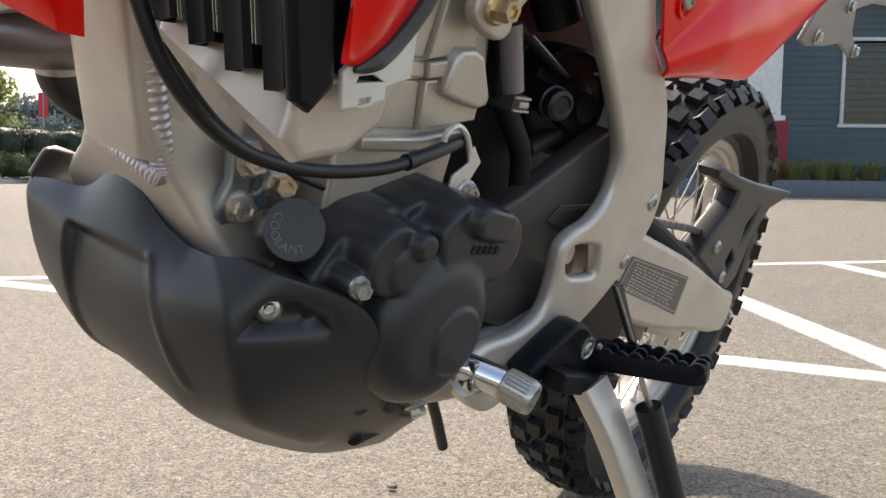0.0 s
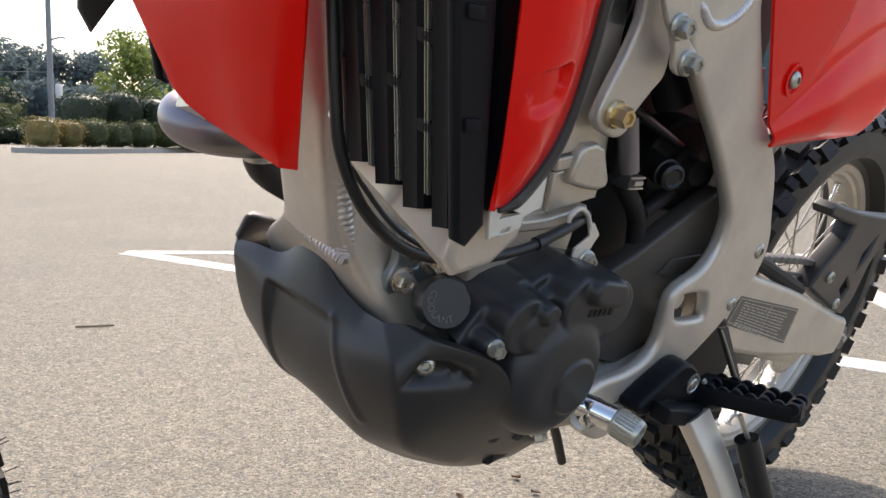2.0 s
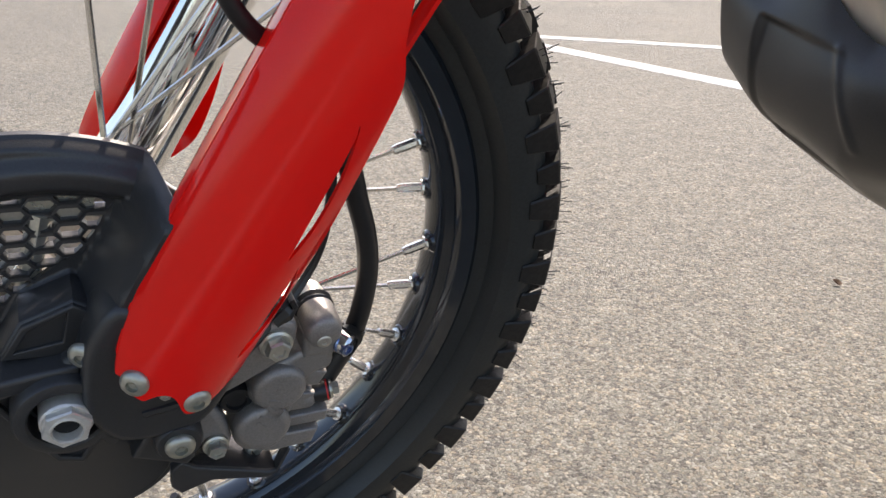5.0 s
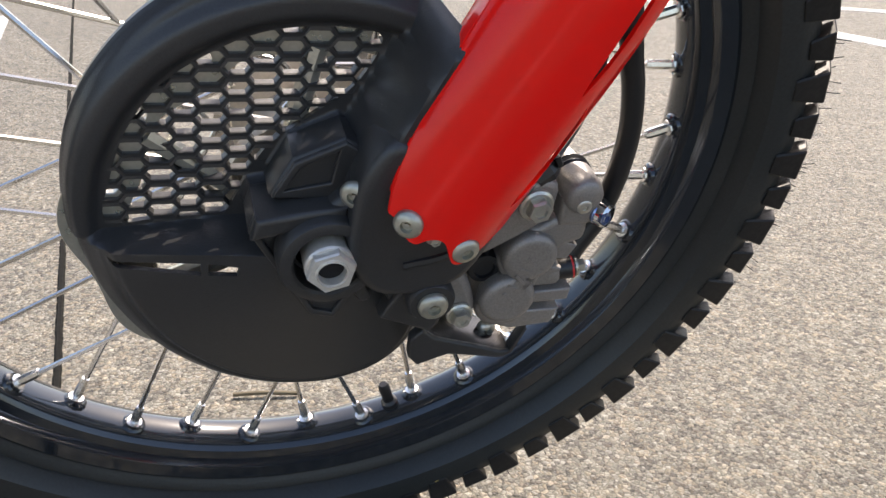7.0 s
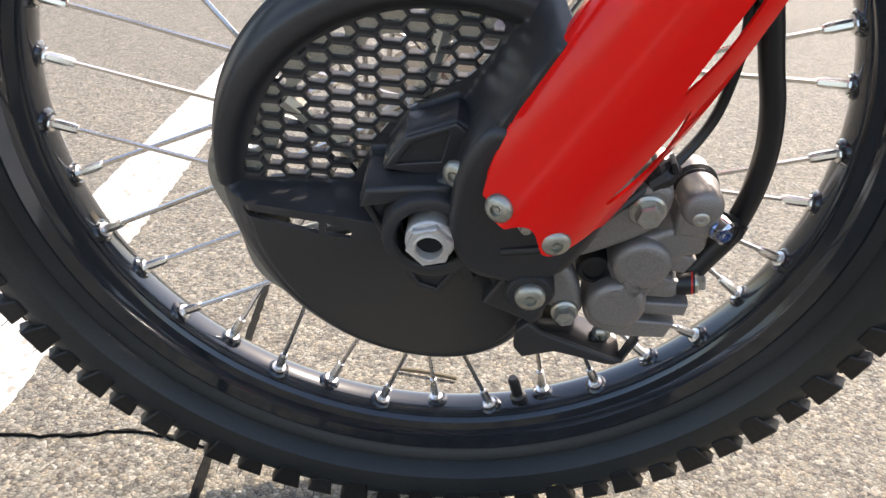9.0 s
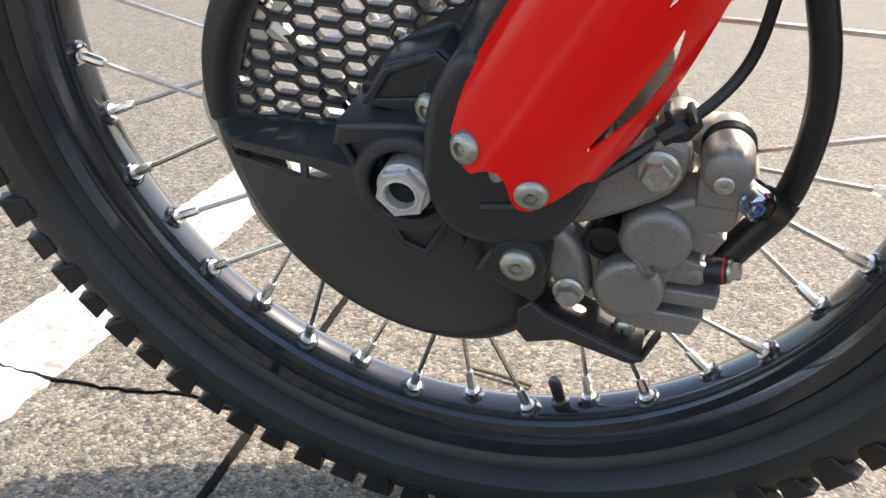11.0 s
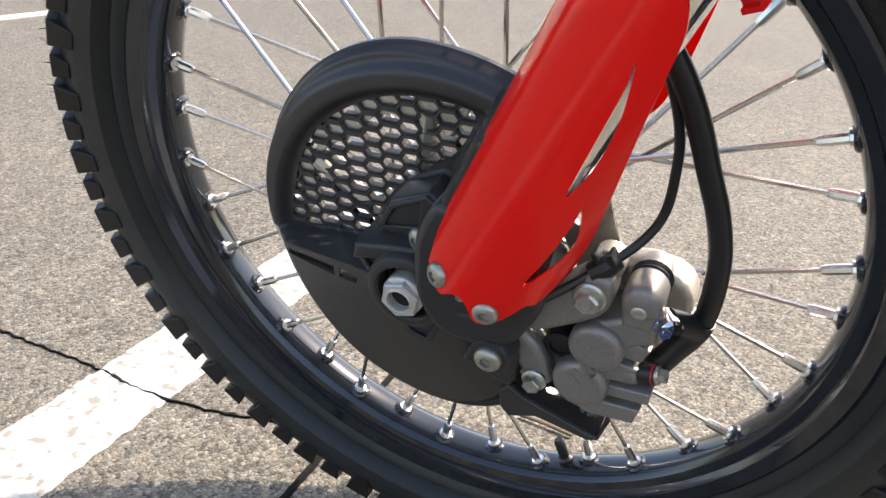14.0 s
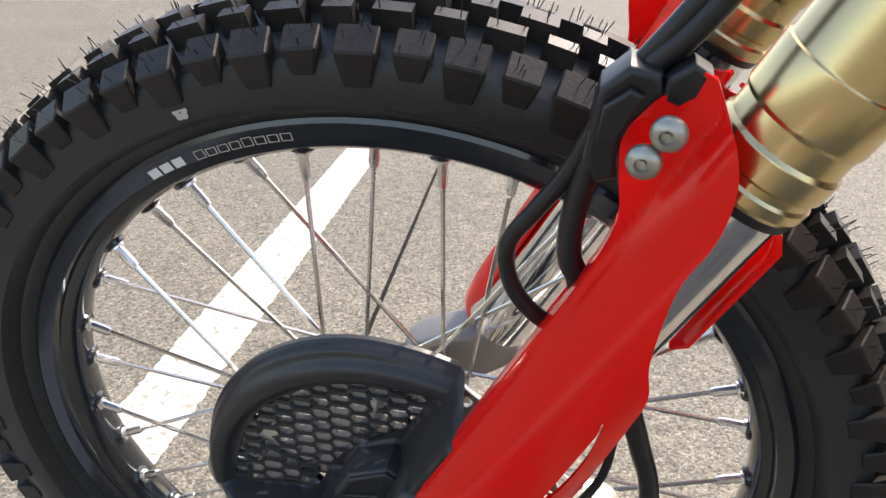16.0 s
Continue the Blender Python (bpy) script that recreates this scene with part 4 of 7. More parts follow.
part("back_half", flat([[(-0.118, 0.300), (-0.150, 0.308), (-0.1620, 0.332), (-0.1640, 0.352), (-0.152, 0.366), (-0.125, 0.362)]], 0.020, 0.044, 0.004, 2), CAST, cal, "pale inner caliper half")
part("bleed_boss", turned([(0.0085, -0.012), (0.0085, 0.008), (0.007, 0.010), (0, 0.010)], (-0.1350, 0.0840, 0.3225), (-1, 0.15, 0.2), 24), CALIPER, cal)
part("bleed_cap", turned([(0.0066, 0), (0.0070, 0.009), (0.0060, 0.012), (0, 0.012)], (-0.1435, 0.0855, 0.3240), (-1, 0.15, 0.2), 18), HOSE, cal, "black rubber bleed cap")
part("bleed_ring", turned([(0.0068, 0.0), (0.0070, 0.0014)], (-0.1525, 0.0868, 0.3258), (-1, 0.15, 0.2), 18), REDP, cal)
bolt(cal, (-0.1548, 0.0872, 0.3263), 0.0060, axis=(-1, 0.15, 0.2), kind="hex", height=0.006, name="bleed_screw")
bolt(cal, (-0.1440, 0.1010, 0.3810), 0.0044, kind="cap", height=0.0014, name="slide_pin")
part("pin_boot", turned([(0.0100, 0.056), (0.0104, 0.070), (0.0090, 0.072), (0.0104, 0.075), (0.0104, 0.088), (0.0094, 0.0905), (0.0066, 0.0910), (0.0060, 0.0890), (0, 0.0885)], (-0.0955, 0, 0.3335), segs=28), HOSE, cal, "ribbed black rubber boot")
part("pin_boot", turned([(0.0080, 0.056), (0.0086, 0.078), (0.0070, 0.080), (0, 0.080)], (-0.0985, 0, 0.3520), segs=24), HOSE, cal)
part("caliper_mount", flat([[(-0.070, 0.358), (-0.078, 0.3475), (-0.090, 0.350), (-0.118, 0.3660), (-0.127, 0.378), (-0.128, 0.394), (-0.117, 0.399), (-0.106, 0.392), (-0.086, 0.374)]],
                           0.078, 0.0985, 0.004, 3), CALIPER, bike, "bare cast caliper bracket")
part("mount_ring", turned([(0.0096, 0.074), (0.0096, 0.0850), (0.0085, 0.0865), (0.0055, 0.0865), (0.0050, 0.080), (0, 0.080)], (-0.1215, 0, 0.3975), segs=28), CAST, bike)
part("mount_strut", flat([[(-0.068, 0.345), (-0.056, 0.338), (-0.073, 0.308), (-0.082, 0.300), (-0.092, 0.306), (-0.084, 0.332)]], 0.080, 0.096, 0.005, 4, res=3), CALIPER, bike)
part("mount_ear", flat([[(-0.118, 0.388), (-0.132, 0.391), (-0.144, 0.392), (-0.151, 0.388), (-0.153, 0.380), (-0.146, 0.372), (-0.132, 0.372)]], 0.050, 0.066, 0.006, 3), CAST, bike)
bolt(bike, (-0.1158, 0.0985, 0.3835), 0.0098, name="caliper_bolt", height=0.009)
bolt(bike, (-0.0815, 0.0965, 0.3065), 0.0080, name="caliper_bolt", height=0.008)
bolt(bike, (-0.1105, 0.0720, 0.2695), 0.0060, kind="cap", name="caliper_bolt", height=0.006)
# hose union and the two hoses
part("banjo", turned([(0.0075, -0.006), (0.0075, 0.006), (0.006, 0.008)], (-0.158, 0.092, 0.370), (-0.6, 0.8, 0), 20), CHROME, bike)
bolt(bike, (-0.157, 0.094, 0.3705), 0.0058, axis=(-0.3, 1, 0.1), mat=BLUE, name="banjo_bolt", height=0.008)
hose = [(-0.146, 0.080, 0.318), (-0.156, 0.074, 0.332), (-0.168, 0.071, 0.347), (-0.175, 0.070, 0.362), (-0.1785, 0.070, 0.386), (-0.1785, 0.070, 0.410), (-0.1745, 0.070, 0.434), (-0.168, 0.070, 0.456), (-0.158, 0.071, 0.490), (-0.145, 0.074, 0.520), (-0.125, 0.082, 0.550),
        (-0.102, 0.089, 0.568), (-0.088, 0.090, 0.589), (-0.086, 0.090, 0.613), (-0.099, 0.090, 0.6345), (-0.112, 0.090, 0.655), (-0.123, 0.090, 0.679), (-0.137, 0.090, 0.708), (-0.159, 0.090, 0.740), (-0.25, 0.08, 0.87)]
part("brake_hose", tubed(spline(hose, 8), lambda t: 0.0066 - 0.0020 * step(0.50, 0.58, t), 14), HOSE, bike, "thick black rubber brake hose")
part("hose_sleeve", tubed(spline([(-0.150, 0.078, 0.322), (-0.160, 0.074, 0.336), (-0.170, 0.071, 0.350), (-0.1745, 0.070, 0.361)], 6), 0.0080, 14), HOSE, bike, "black hose boot")
part("hose_sleeve", tubed([(-0.157, 0.090, 0.371), (-0.166, 0.080, 0.362), (-0.172, 0.072, 0.354)], 0.0078, 14), HOSE, bike)
wire = [(-0.040, 0.112, 0.360), (-0.066, 0.112, 0.366), (-0.094, 0.104, 0.382), (-0.118, 0.092, 0.398), (-0.136, 0.078, 0.410), (-0.147, 0.071, 0.427), (-0.151, 0.070, 0.452), (-0.151, 0.070, 0.478), (-0.144, 0.072, 0.508), (-0.130, 0.078, 0.545), (-0.119, 0.088, 0.590), (-0.1165, 0.091, 0.625),
        (-0.126, 0.094, 0.672), (-0.160, 0.088, 0.730), (-0.26, 0.075, 0.85)]
part("sensor_wire", tubed(spline(wire, 8), 0.0029, 8), HOSE, bike, "thin black sensor wire")
part("second_hose", tubed(spline([(-0.130, 0.090, 0.588), (-0.118, 0.092, 0.605), (-0.1159, 0.092, 0.6214), (-0.1177, 0.092, 0.641), (-0.1225, 0.093, 0.663), (-0.131, 0.094, 0.688), (-0.145, 0.092, 0.713), (-0.170, 0.090, 0.744), (-0.26, 0.078, 0.88)], 8), 0.0062, 12), HOSE, bike)
part("wire_clip", tubed([(-0.114, 0.094, 0.396), (-0.121, 0.091, 0.400), (-0.128, 0.086, 0.404)], lambda t: 0.0055 + 0.002 * math.sin(math.pi * t), 10), HOSE, bike, "black plastic wire clip")
for dx, dz in ((-0.005, 0.008), (0.004, 0.007), (0.000, -0.006)):
    part("clip_tooth", boxed(-0.121 + dx, 0.091, 0.400 + dz, 0.0032, 0.010, 0.0075, Matrix.Rotation(radians(25), 3, "Y"), bevel=0.001), HOSE, bike)
clamp = part("hose_clamp", flat([[(-0.119, 0.672), (-0.1205, 0.690), (-0.1235, 0.706), (-0.1350, 0.7170), (-0.1480, 0.7140), (-0.1500, 0.7050), (-0.1455, 0.6985), (-0.1400, 0.6920), (-0.1385, 0.6860), (-0.1350, 0.6810), (-0.1335, 0.6740), (-0.1345, 0.6640), (-0.1250, 0.6600)]], 0.084, 0.1060, 0.003, 0, res=2), HOSE, bike, "black plastic hose clamp")
part("clamp_rib", flat([[(-0.123, 0.684), (-0.1255, 0.700), (-0.1360, 0.7090), (-0.1420, 0.7060), (-0.1370, 0.6950), (-0.1320, 0.6830)]], 0.106, 0.1110, 0.0015), HOSE, clamp)
part("clamp_tab", flat([[(-0.1480, 0.7020), (-0.1500, 0.7120), (-0.1600, 0.7200), (-0.1680, 0.7150), (-0.1640, 0.7040), (-0.1560, 0.6985)]], 0.092, 0.1060, 0.0025), HOSE, clamp)

# ---- frame, engine and bodywork ----
def beam(path, width, depth, n=6, power=0.42):
    """A rounded box tube along points: width across (y), depth in the side plane; both may vary along it."""
    q = spline(path, n)
    rows = []
    for i, p in enumerate(q):
        d = (q[min(i + 1, len(q) - 1)] - q[max(i - 1, 0)]).normalized()
        s = Vector((0, 1, 0))
        u = d.cross(s).normalized()
        s = u.cross(d)
        t = i / (len(q) - 1)
        w = width(t) if callable(width) else width
        h = depth(t) if callable(depth) else depth
        ring = []
        for k in range(20):
            a = 2 * math.pi * k / 20
            c, sn = math.cos(a), math.sin(a)
            ring.append(p + s * (w / 2 * math.copysign(abs(c) ** power, c)) + u * (h / 2 * math.copysign(abs(sn) ** power, sn)))
        rows.append(ring)
    bm = grid(rows, closed_u=True)
    bm.verts.ensure_lookup_table()
    bm.faces.new(bm.verts[:20])
    bm.faces.new(bm.verts[-20:])
    return bm


part("down_tube", beam([(-0.472, 0, 0.860), (-0.512, 0, 0.735), (-0.537, 0, 0.645), (-0.556, 0, 0.582)], 0.070, 0.050), ALU, bike, "brushed bare aluminium down tube")
# the casting at its foot spreads into the two cradle rails
rows = []
for z, front, back, half, far in ((0.606, -0.5255, -0.574, 0.0340, 0.034), (0.590, -0.5305, -0.592, 0.0362, 0.036), (0.575, -0.5390, -0.606, 0.0385, 0.046), (0.560, -0.5505, -0.617, 0.0440, 0.068), (0.545, -0.5600, -0.626, 0.0510, 0.092), (0.530, -0.5680, -0.636, 0.0590, 0.110),
                                  (0.510, -0.5800, -0.648, 0.0660, 0.112), (0.480, -0.6000, -0.665, 0.0700, 0.112)):
    ring = []
    for k in range(32):
        a = 2 * math.pi * (k + 0.5) / 32
        c, sn = math.cos(a), math.sin(a)
        ring.append(Vector(((front + back) / 2 + (front - back) / 2 * math.copysign(abs(c) ** (0.30 if sn > 0 else 0.22), c), (half if sn > 0 else far) * math.copysign(abs(sn) ** 0.30, sn), z)))
    rows.append(ring)
foot = grid(rows, closed_u=True)
part("cradle_foot", foot, ALU, bike, "cast aluminium fork of the cradle", smooth=50)
for s in (1, -1):
    part("cradle_rail", beam([(-0.602, s * 0.042, 0.512), (-0.660, s * 0.052, 0.462), (-0.740, s * 0.066, 0.432), (-0.835, s * 0.086, 0.432), (-0.900, s * 0.096, 0.448)],
                             lambda t: 0.046 - 0.010 * t, lambda t: 0.056 - 0.012 * t), ALU, bike, "welded aluminium cradle rail")


def weld(points, r=0.004):
    """A rippled bead along points, thick and thin by turns."""
    q = spline(points, 100)
    return part("weld_bead", tubed(q, lambda t: r * (0.97 + 0.035 * math.sin(t * len(points) * 30) + 0.012 * math.sin(t * len(points) * 11)) * min(1.0, 0.4 + t * 8, 0.4 + (1 - t) * 8), 8), WELD, bike, "rippled aluminium weld bead", smooth=80)


weld([(-0.5445, -0.0400, 0.5790), (-0.5415, -0.0200, 0.5755), (-0.5415, 0.0020, 0.5725), (-0.5432, 0.0220, 0.5690), (-0.5500, 0.0320, 0.5650)], 0.0068)
weld([(-0.4992, 0.0266, 0.740), (-0.5237, 0.0266, 0.655), (-0.5312, 0.0269, 0.628), (-0.5390, 0.0274, 0.600), (-0.5480, 0.0285, 0.577), (-0.5525, 0.0300, 0.567)], 0.0094)
part("frame_gusset", flat([[(-0.545, 0.640), (-0.560, 0.700), (-0.590, 0.660), (-0.596, 0.600), (-0.600, 0.570), (-0.575, 0.560)]], 0.012, 0.036, 0.006, 4), ALU, bike)

# engine guard: cross-sections from the lip in front to the belly behind, each from the middle to the rim of one side
GUARD = [
    ((-0.5680, 0.0000, 0.5310), (-0.5620, 0.0450, 0.5300), (-0.5590, 0.0680, 0.5330), (-0.5640, 0.0850, 0.5385), (-0.5720, 0.0850, 0.5370)),
    ((-0.5500, 0.0000, 0.5120), (-0.5480, 0.0520, 0.5130), (-0.5490, 0.0960, 0.5170), (-0.5680, 0.1090, 0.5370), (-0.5760, 0.1030, 0.5360)),
    ((-0.5450, 0.0000, 0.4900), (-0.5450, 0.0560, 0.4900), (-0.5510, 0.1050, 0.4980), (-0.5840, 0.1170, 0.5330), (-0.5890, 0.1100, 0.5330)),
    ((-0.5500, 0.0000, 0.4590), (-0.5540, 0.0560, 0.4560), (-0.5600, 0.1060, 0.4660), (-0.6060, 0.1270, 0.5270), (-0.6090, 0.1200, 0.5270)),
    ((-0.5650, 0.0000, 0.4320), (-0.5680, 0.0530, 0.4280), (-0.5730, 0.1050, 0.4440), (-0.6320, 0.1310, 0.5130), (-0.6330, 0.1240, 0.5150)),
    ((-0.6050, 0.0000, 0.4060), (-0.6080, 0.0520, 0.4050), (-0.6130, 0.1000, 0.4240), (-0.6500, 0.1280, 0.4830), (-0.6520, 0.1210, 0.4860)),
    ((-0.6500, 0.0000, 0.3780), (-0.6500, 0.0500, 0.3800), (-0.6550, 0.0930, 0.4020), (-0.6730, 0.1170, 0.4500), (-0.6740, 0.1100, 0.4560)),
    ((-0.7050, 0.0000, 0.3500), (-0.7050, 0.0470, 0.3540), (-0.7090, 0.0780, 0.3780), (-0.7280, 0.0980, 0.4080), (-0.7280, 0.0920, 0.4200)),
    ((-0.7750, 0.0000, 0.3380), (-0.7750, 0.0470, 0.3450), (-0.7750, 0.0660, 0.3720), (-0.7750, 0.0820, 0.3910), (-0.7750, 0.0780, 0.3990))]


BOLT_HOLLOW = [(-0.5530, 0.5000), (-0.5570, 0.5130), (-0.5660, 0.5240), (-0.5830, 0.5250), (-0.6030, 0.5150), (-0.6150, 0.5000)]


def guard_relief(p, n):
    """How deep the guard's moulded relief lies under its skin at a place."""
    x, y, z = p
    d = 0.0
    if n.x > 0.35 and x > -0.60:            # pressed panel in front: a sharp edge on its far side that fades out below, and a step along its top
        top = 0.5125 + 0.06 * (y + 0.060) - z
        inn = step(-0.002, 0.0050, y + 0.060 + 0.10 * (z - 0.512)) * step(-0.001, 0.0050, top)
        d += inn * (0.0030 * (1 - step(0.0, 0.09, y + 0.02)) + 0.0042 * step(0.455, 0.500, z) * (1 - step(-0.055, 0.02, y)))
        d -= 0.0016 * math.exp(-(to_line(y, z, (0.024, 0.517), (0.066, 0.455)) / 0.0035) ** 2)
    if n.y > 0.25 and y > 0.06:             # hollow round the bolt, its floor rising to the rim
        d += 0.0100 * (1 - step(-0.0100, 0.0010, outside(x, z, BOLT_HOLLOW)))
    return d


def guard_skin():
    bm = bmesh.new()
    rows = []
    for i, sec in enumerate(GUARD):
        m, a, b, k, t = (Vector(v) for v in sec)
        far = [Vector((v.x, -v.y, v.z)) for v in (t, k, b, b.lerp(a, 0.4), a, m.lerp(a, 0.45))]
        near = [m, m.lerp(a, 0.45), a, b, k, t]
        if i == 0:      # the lip: a hump in the middle, dips where the cradle passes, raised tips
            far = [Vector(v) for v in ((-0.598, -0.134, 0.529), (-0.577, -0.135, 0.529), (-0.556, -0.122, 0.521), (-0.558, -0.086, 0.530), (-0.560, -0.058, 0.530), (-0.5575, -0.034, 0.5560))]
            near[0], near[1], near[2] = Vector((-0.5560, -0.012, 0.5580)), Vector((-0.560, 0.014, 0.5360)), Vector((-0.562, 0.045, 0.5300))
        if i == 1:
            for v, up in ((far[2], -0.002), (far[4], 0.002), (far[5], 0.008), (near[0], 0.009)):
                v.z += up
            for v, out in ((far[0], 0.040), (far[1], 0.024), (far[2], 0.018)):
                v.y -= out
        if i == 2:
            for v, out in ((far[0], 0.020), (far[1], 0.010), (far[2], 0.006)):
                v.y -= out
        rows.append([bm.verts.new(v) for v in far + near])
    crease = bm.edges.layers.float.new("crease_edge")
    for i, (r0, r1) in enumerate(zip(rows, rows[1:])):
        for k in range(len(r0) - 1):
            bm.faces.new((r0[k], r0[k + 1], r1[k + 1], r1[k]))
        for k, c in ((1, 0.75), (2, 0.6), (8, 0.5), (9, 0.75), (10, 0.75)):
            e = bm.edges.get((r0[k], r1[k]))
            e[crease] = c * (1.0 if i < 6 else 0.4)
    bmesh.ops.recalc_face_normals(bm, faces=bm.faces[:])
    me = bpy.data.meshes.new("cage")
    bm.to_mesh(me)
    bm.free()
    ob = bpy.data.objects.new("cage", me)
    scene.collection.objects.link(ob)
    sub = ob.modifiers.new("smooth", "SUBSURF")
    sub.levels = sub.render_levels = 4
    bpy.context.view_layer.update()
    out = bpy.data.meshes.new_from_object(ob.evaluated_get(bpy.context.evaluated_depsgraph_get()))
    normals = [n.vector.copy() for n in out.vertex_normals]
    for v, n in zip(out.vertices, normals):
        v.co -= n * guard_relief(v.co, n)
    ob.data = out
    ob.modifiers.clear()
    wall = ob.modifiers.new("wall", "SOLIDIFY")
    wall.thickness = 0.0035
    bpy.context.view_layer.update()
    out = bpy.data.meshes.new_from_object(ob.evaluated_get(bpy.context.evaluated_depsgraph_get()))
    bpy.data.objects.remove(ob)
    return out


skid = part("engine_guard", guard_skin(), SKID, bike, "matt black plastic engine guard under the crankcase", smooth=45)
bolt(skid, (-0.5740, 0.1010, 0.5150), 0.0080, axis=(0.55, 0.80, 0.25), mat=STEEL, kind="cap", height=0.009, name="guard_bolt", label="large dished steel screw")
# no opening is cut: a near-black rod paints the slot's dark inside
part("belly_slot", tubed([(-0.690, 0.088, 0.398), (-0.735, 0.075, 0.390)], 0.006, 10), DARK, skid)

# crankcase, covers and cylinder
part("crankcase", flat([[(-0.632, 0.580), (-0.650, 0.590), (-0.710, 0.586), (-0.755, 0.556), (-0.840, 0.535), (-0.890, 0.500), (-0.860, 0.440), (-0.760, 0.410), (-0.660, 0.420), (-0.636, 0.470), (-0.630, 0.540)]], -0.085, 0.074, 0.012, 4), CASE, bike, "dark grey engine crankcase")


def dome(d, r, top, rim, soft=0.004, floor=0.05):
    """A round-shouldered boss: full height within r, falling to the floor just outside it."""
    if d < r:
        return rim + (top - rim) * (1 - (d / r) ** 3)
    return floor + (rim - floor) * (1 - step(r, r + soft, d))


def plateau(d, r, top, round_over, floor=0.05):
    """A flat-topped boss with a rounded shoulder and steep walls."""
    if d > r + 0.004:
        return floor
    if d > r:
        return floor + (top - round_over - floor) * (1 - step(r, r + 0.004, d))
    e = max(0.0, d - (r - round_over)) / round_over
    return top - round_over * (1 - math.sqrt(max(0.0, 1 - e * e)))


def soft_max(a, b, k=0.010):
    h = max(k - abs(a - b), 0.0) / k
    return max(a, b) + h * h * k * 0.25


def case_height(x, z):
    """How far the left engine cover stands out at a place of the side plane."""
    y = dome(to_line(x, z, (-0.662, 0.505), (-0.722, 0.505)), 0.066, 0.110, 0.104, 0.003)
    for h, k in ((plateau(math.hypot(x + 0.694, z - 0.496), 0.0560, 0.1395, 0.026), 0.006),           # generator dome
                 (plateau(to_line(x, z, (-0.700, 0.556), (-0.740, 0.549)), 0.0250, 0.134, 0.004), 0.004),   # upper plate
                 (plateau(math.hypot(x + 0.6440, z - 0.5440), 0.0225, 0.128, 0.003), 0.002),   # pump drum
                 (plateau(to_line(x, z, (-0.652, 0.538), (-0.676, 0.532)), 0.0150, 0.131, 0.006), 0.004),
                 (plateau(math.hypot(x + 0.659, z - 0.555), 0.0085, 0.137, 0.002), 0.001),
                 (plateau(math.hypot(x + 0.6195, z - 0.5300), 0.0090, 0.1225, 0.003), 0.002),
                 (plateau(to_line(x, z, (-0.668, 0.566), (-0.704, 0.576)), 0.0070, 0.110, 0.002), 0.001),
                 (plateau(to_line(x, z, (-0.676, 0.556), (-0.690, 0.560)), 0.0090, 0.120, 0.002), 0.001),
                 (plateau(to_line(x, z, (-0.706, 0.570), (-0.728, 0.566)), 0.0105, 0.1440, 0.003), 0.001)):
        y = soft_max(y, h, k)
    y = soft_max(y, plateau(math.hypot(x + 0.705, z - 0.490), 0.0235, 0.1425, 0.003), 0.001)     # crank cap
    for cx, cz in ((-0.640, 0.452), (-0.668, 0.437), (-0.700, 0.431), (-0.731, 0.440)):        # scalloped screw bosses of the lower flange
        y = soft_max(y, plateau(math.hypot(x - cx, z - cz), 0.0090, 0.108, 0.002), 0.001)
    return y


case_bm = grid([[Vector((x, case_height(x, z), z)) for z in (0.415 + 0.0010 * k for k in range(192))] for x in (-0.800 + 0.0010 * i for i in range(201))])
bmesh.ops.delete(case_bm, geom=[f for f in case_bm.faces if max(v.co.y for v in f.verts) < 0.056], context="FACES")
for _ in range(3):
    bmesh.ops.smooth_vert(case_bm, verts=case_bm.verts[:], factor=0.5, use_axis_x=True, use_axis_y=True, use_axis_z=True)
bmesh.ops.solidify(case_bm, geom=case_bm.faces[:], thickness=0.002)
part("generator_cover", case_bm, COVER, bike, "matt black moulded generator and pump cover", smooth=60)
for k in range(5):
    x = -0.7080 - 0.0066 * k
    part("maker_mark", boxed(x, 0.1342, 0.5500 - 0.0004 * k, 0.0046, 0.0012, 0.0058, Matrix.Rotation(radians(-9), 3, "Y")), DARK, bike)
bolt(bike, (-0.6195, 0.1220, 0.5300), 0.0072, axis=(0.35, 0.93, 0), name="cover_bolt", height=0.010)
bolt(bike, (-0.7560, 0.122, 0.5580), 0.0075, axis=(0, 1, 0), name="cover_bolt", height=0.009)
bolt(bike, (-0.735, 0.098, 0.577), 0.0085, axis=(0.2, 1, 0), name="bracket_bolt", height=0.009)
CAP_AT, CAP_AX = Vector((-0.5920, 0.0880, 0.5530)), Vector((0.465, 0.81, 0.356)).normalized()
cap_bm = bmesh.new()
lathe(cap_bm, [(0.0120, -0.040), (0.0130, -0.017), (0.0180, -0.016), (0.0190, -0.008), (0.0190, 0.008), (0.0172, 0.0115), (0.0, 0.0120)], CAP_AT, CAP_AX, 48)
for v in cap_bm.verts:
    d = v.co - CAP_AT
    h = d.dot(CAP_AX)
    rad = d - CAP_AX * h
    if rad.length > 0.0175:
        s0 = CAP_AX.orthogonal().normalized()
        ang = math.atan2(rad.dot(CAP_AX.cross(s0)), rad.dot(s0))
        v.co = CAP_AT + CAP_AX * h + rad * (1 - 0.05 * max(0, math.cos(ang * 10)))
cap = part("coolant_cap", cap_bm, COVER, bike, "round black knurled coolant filler cap")


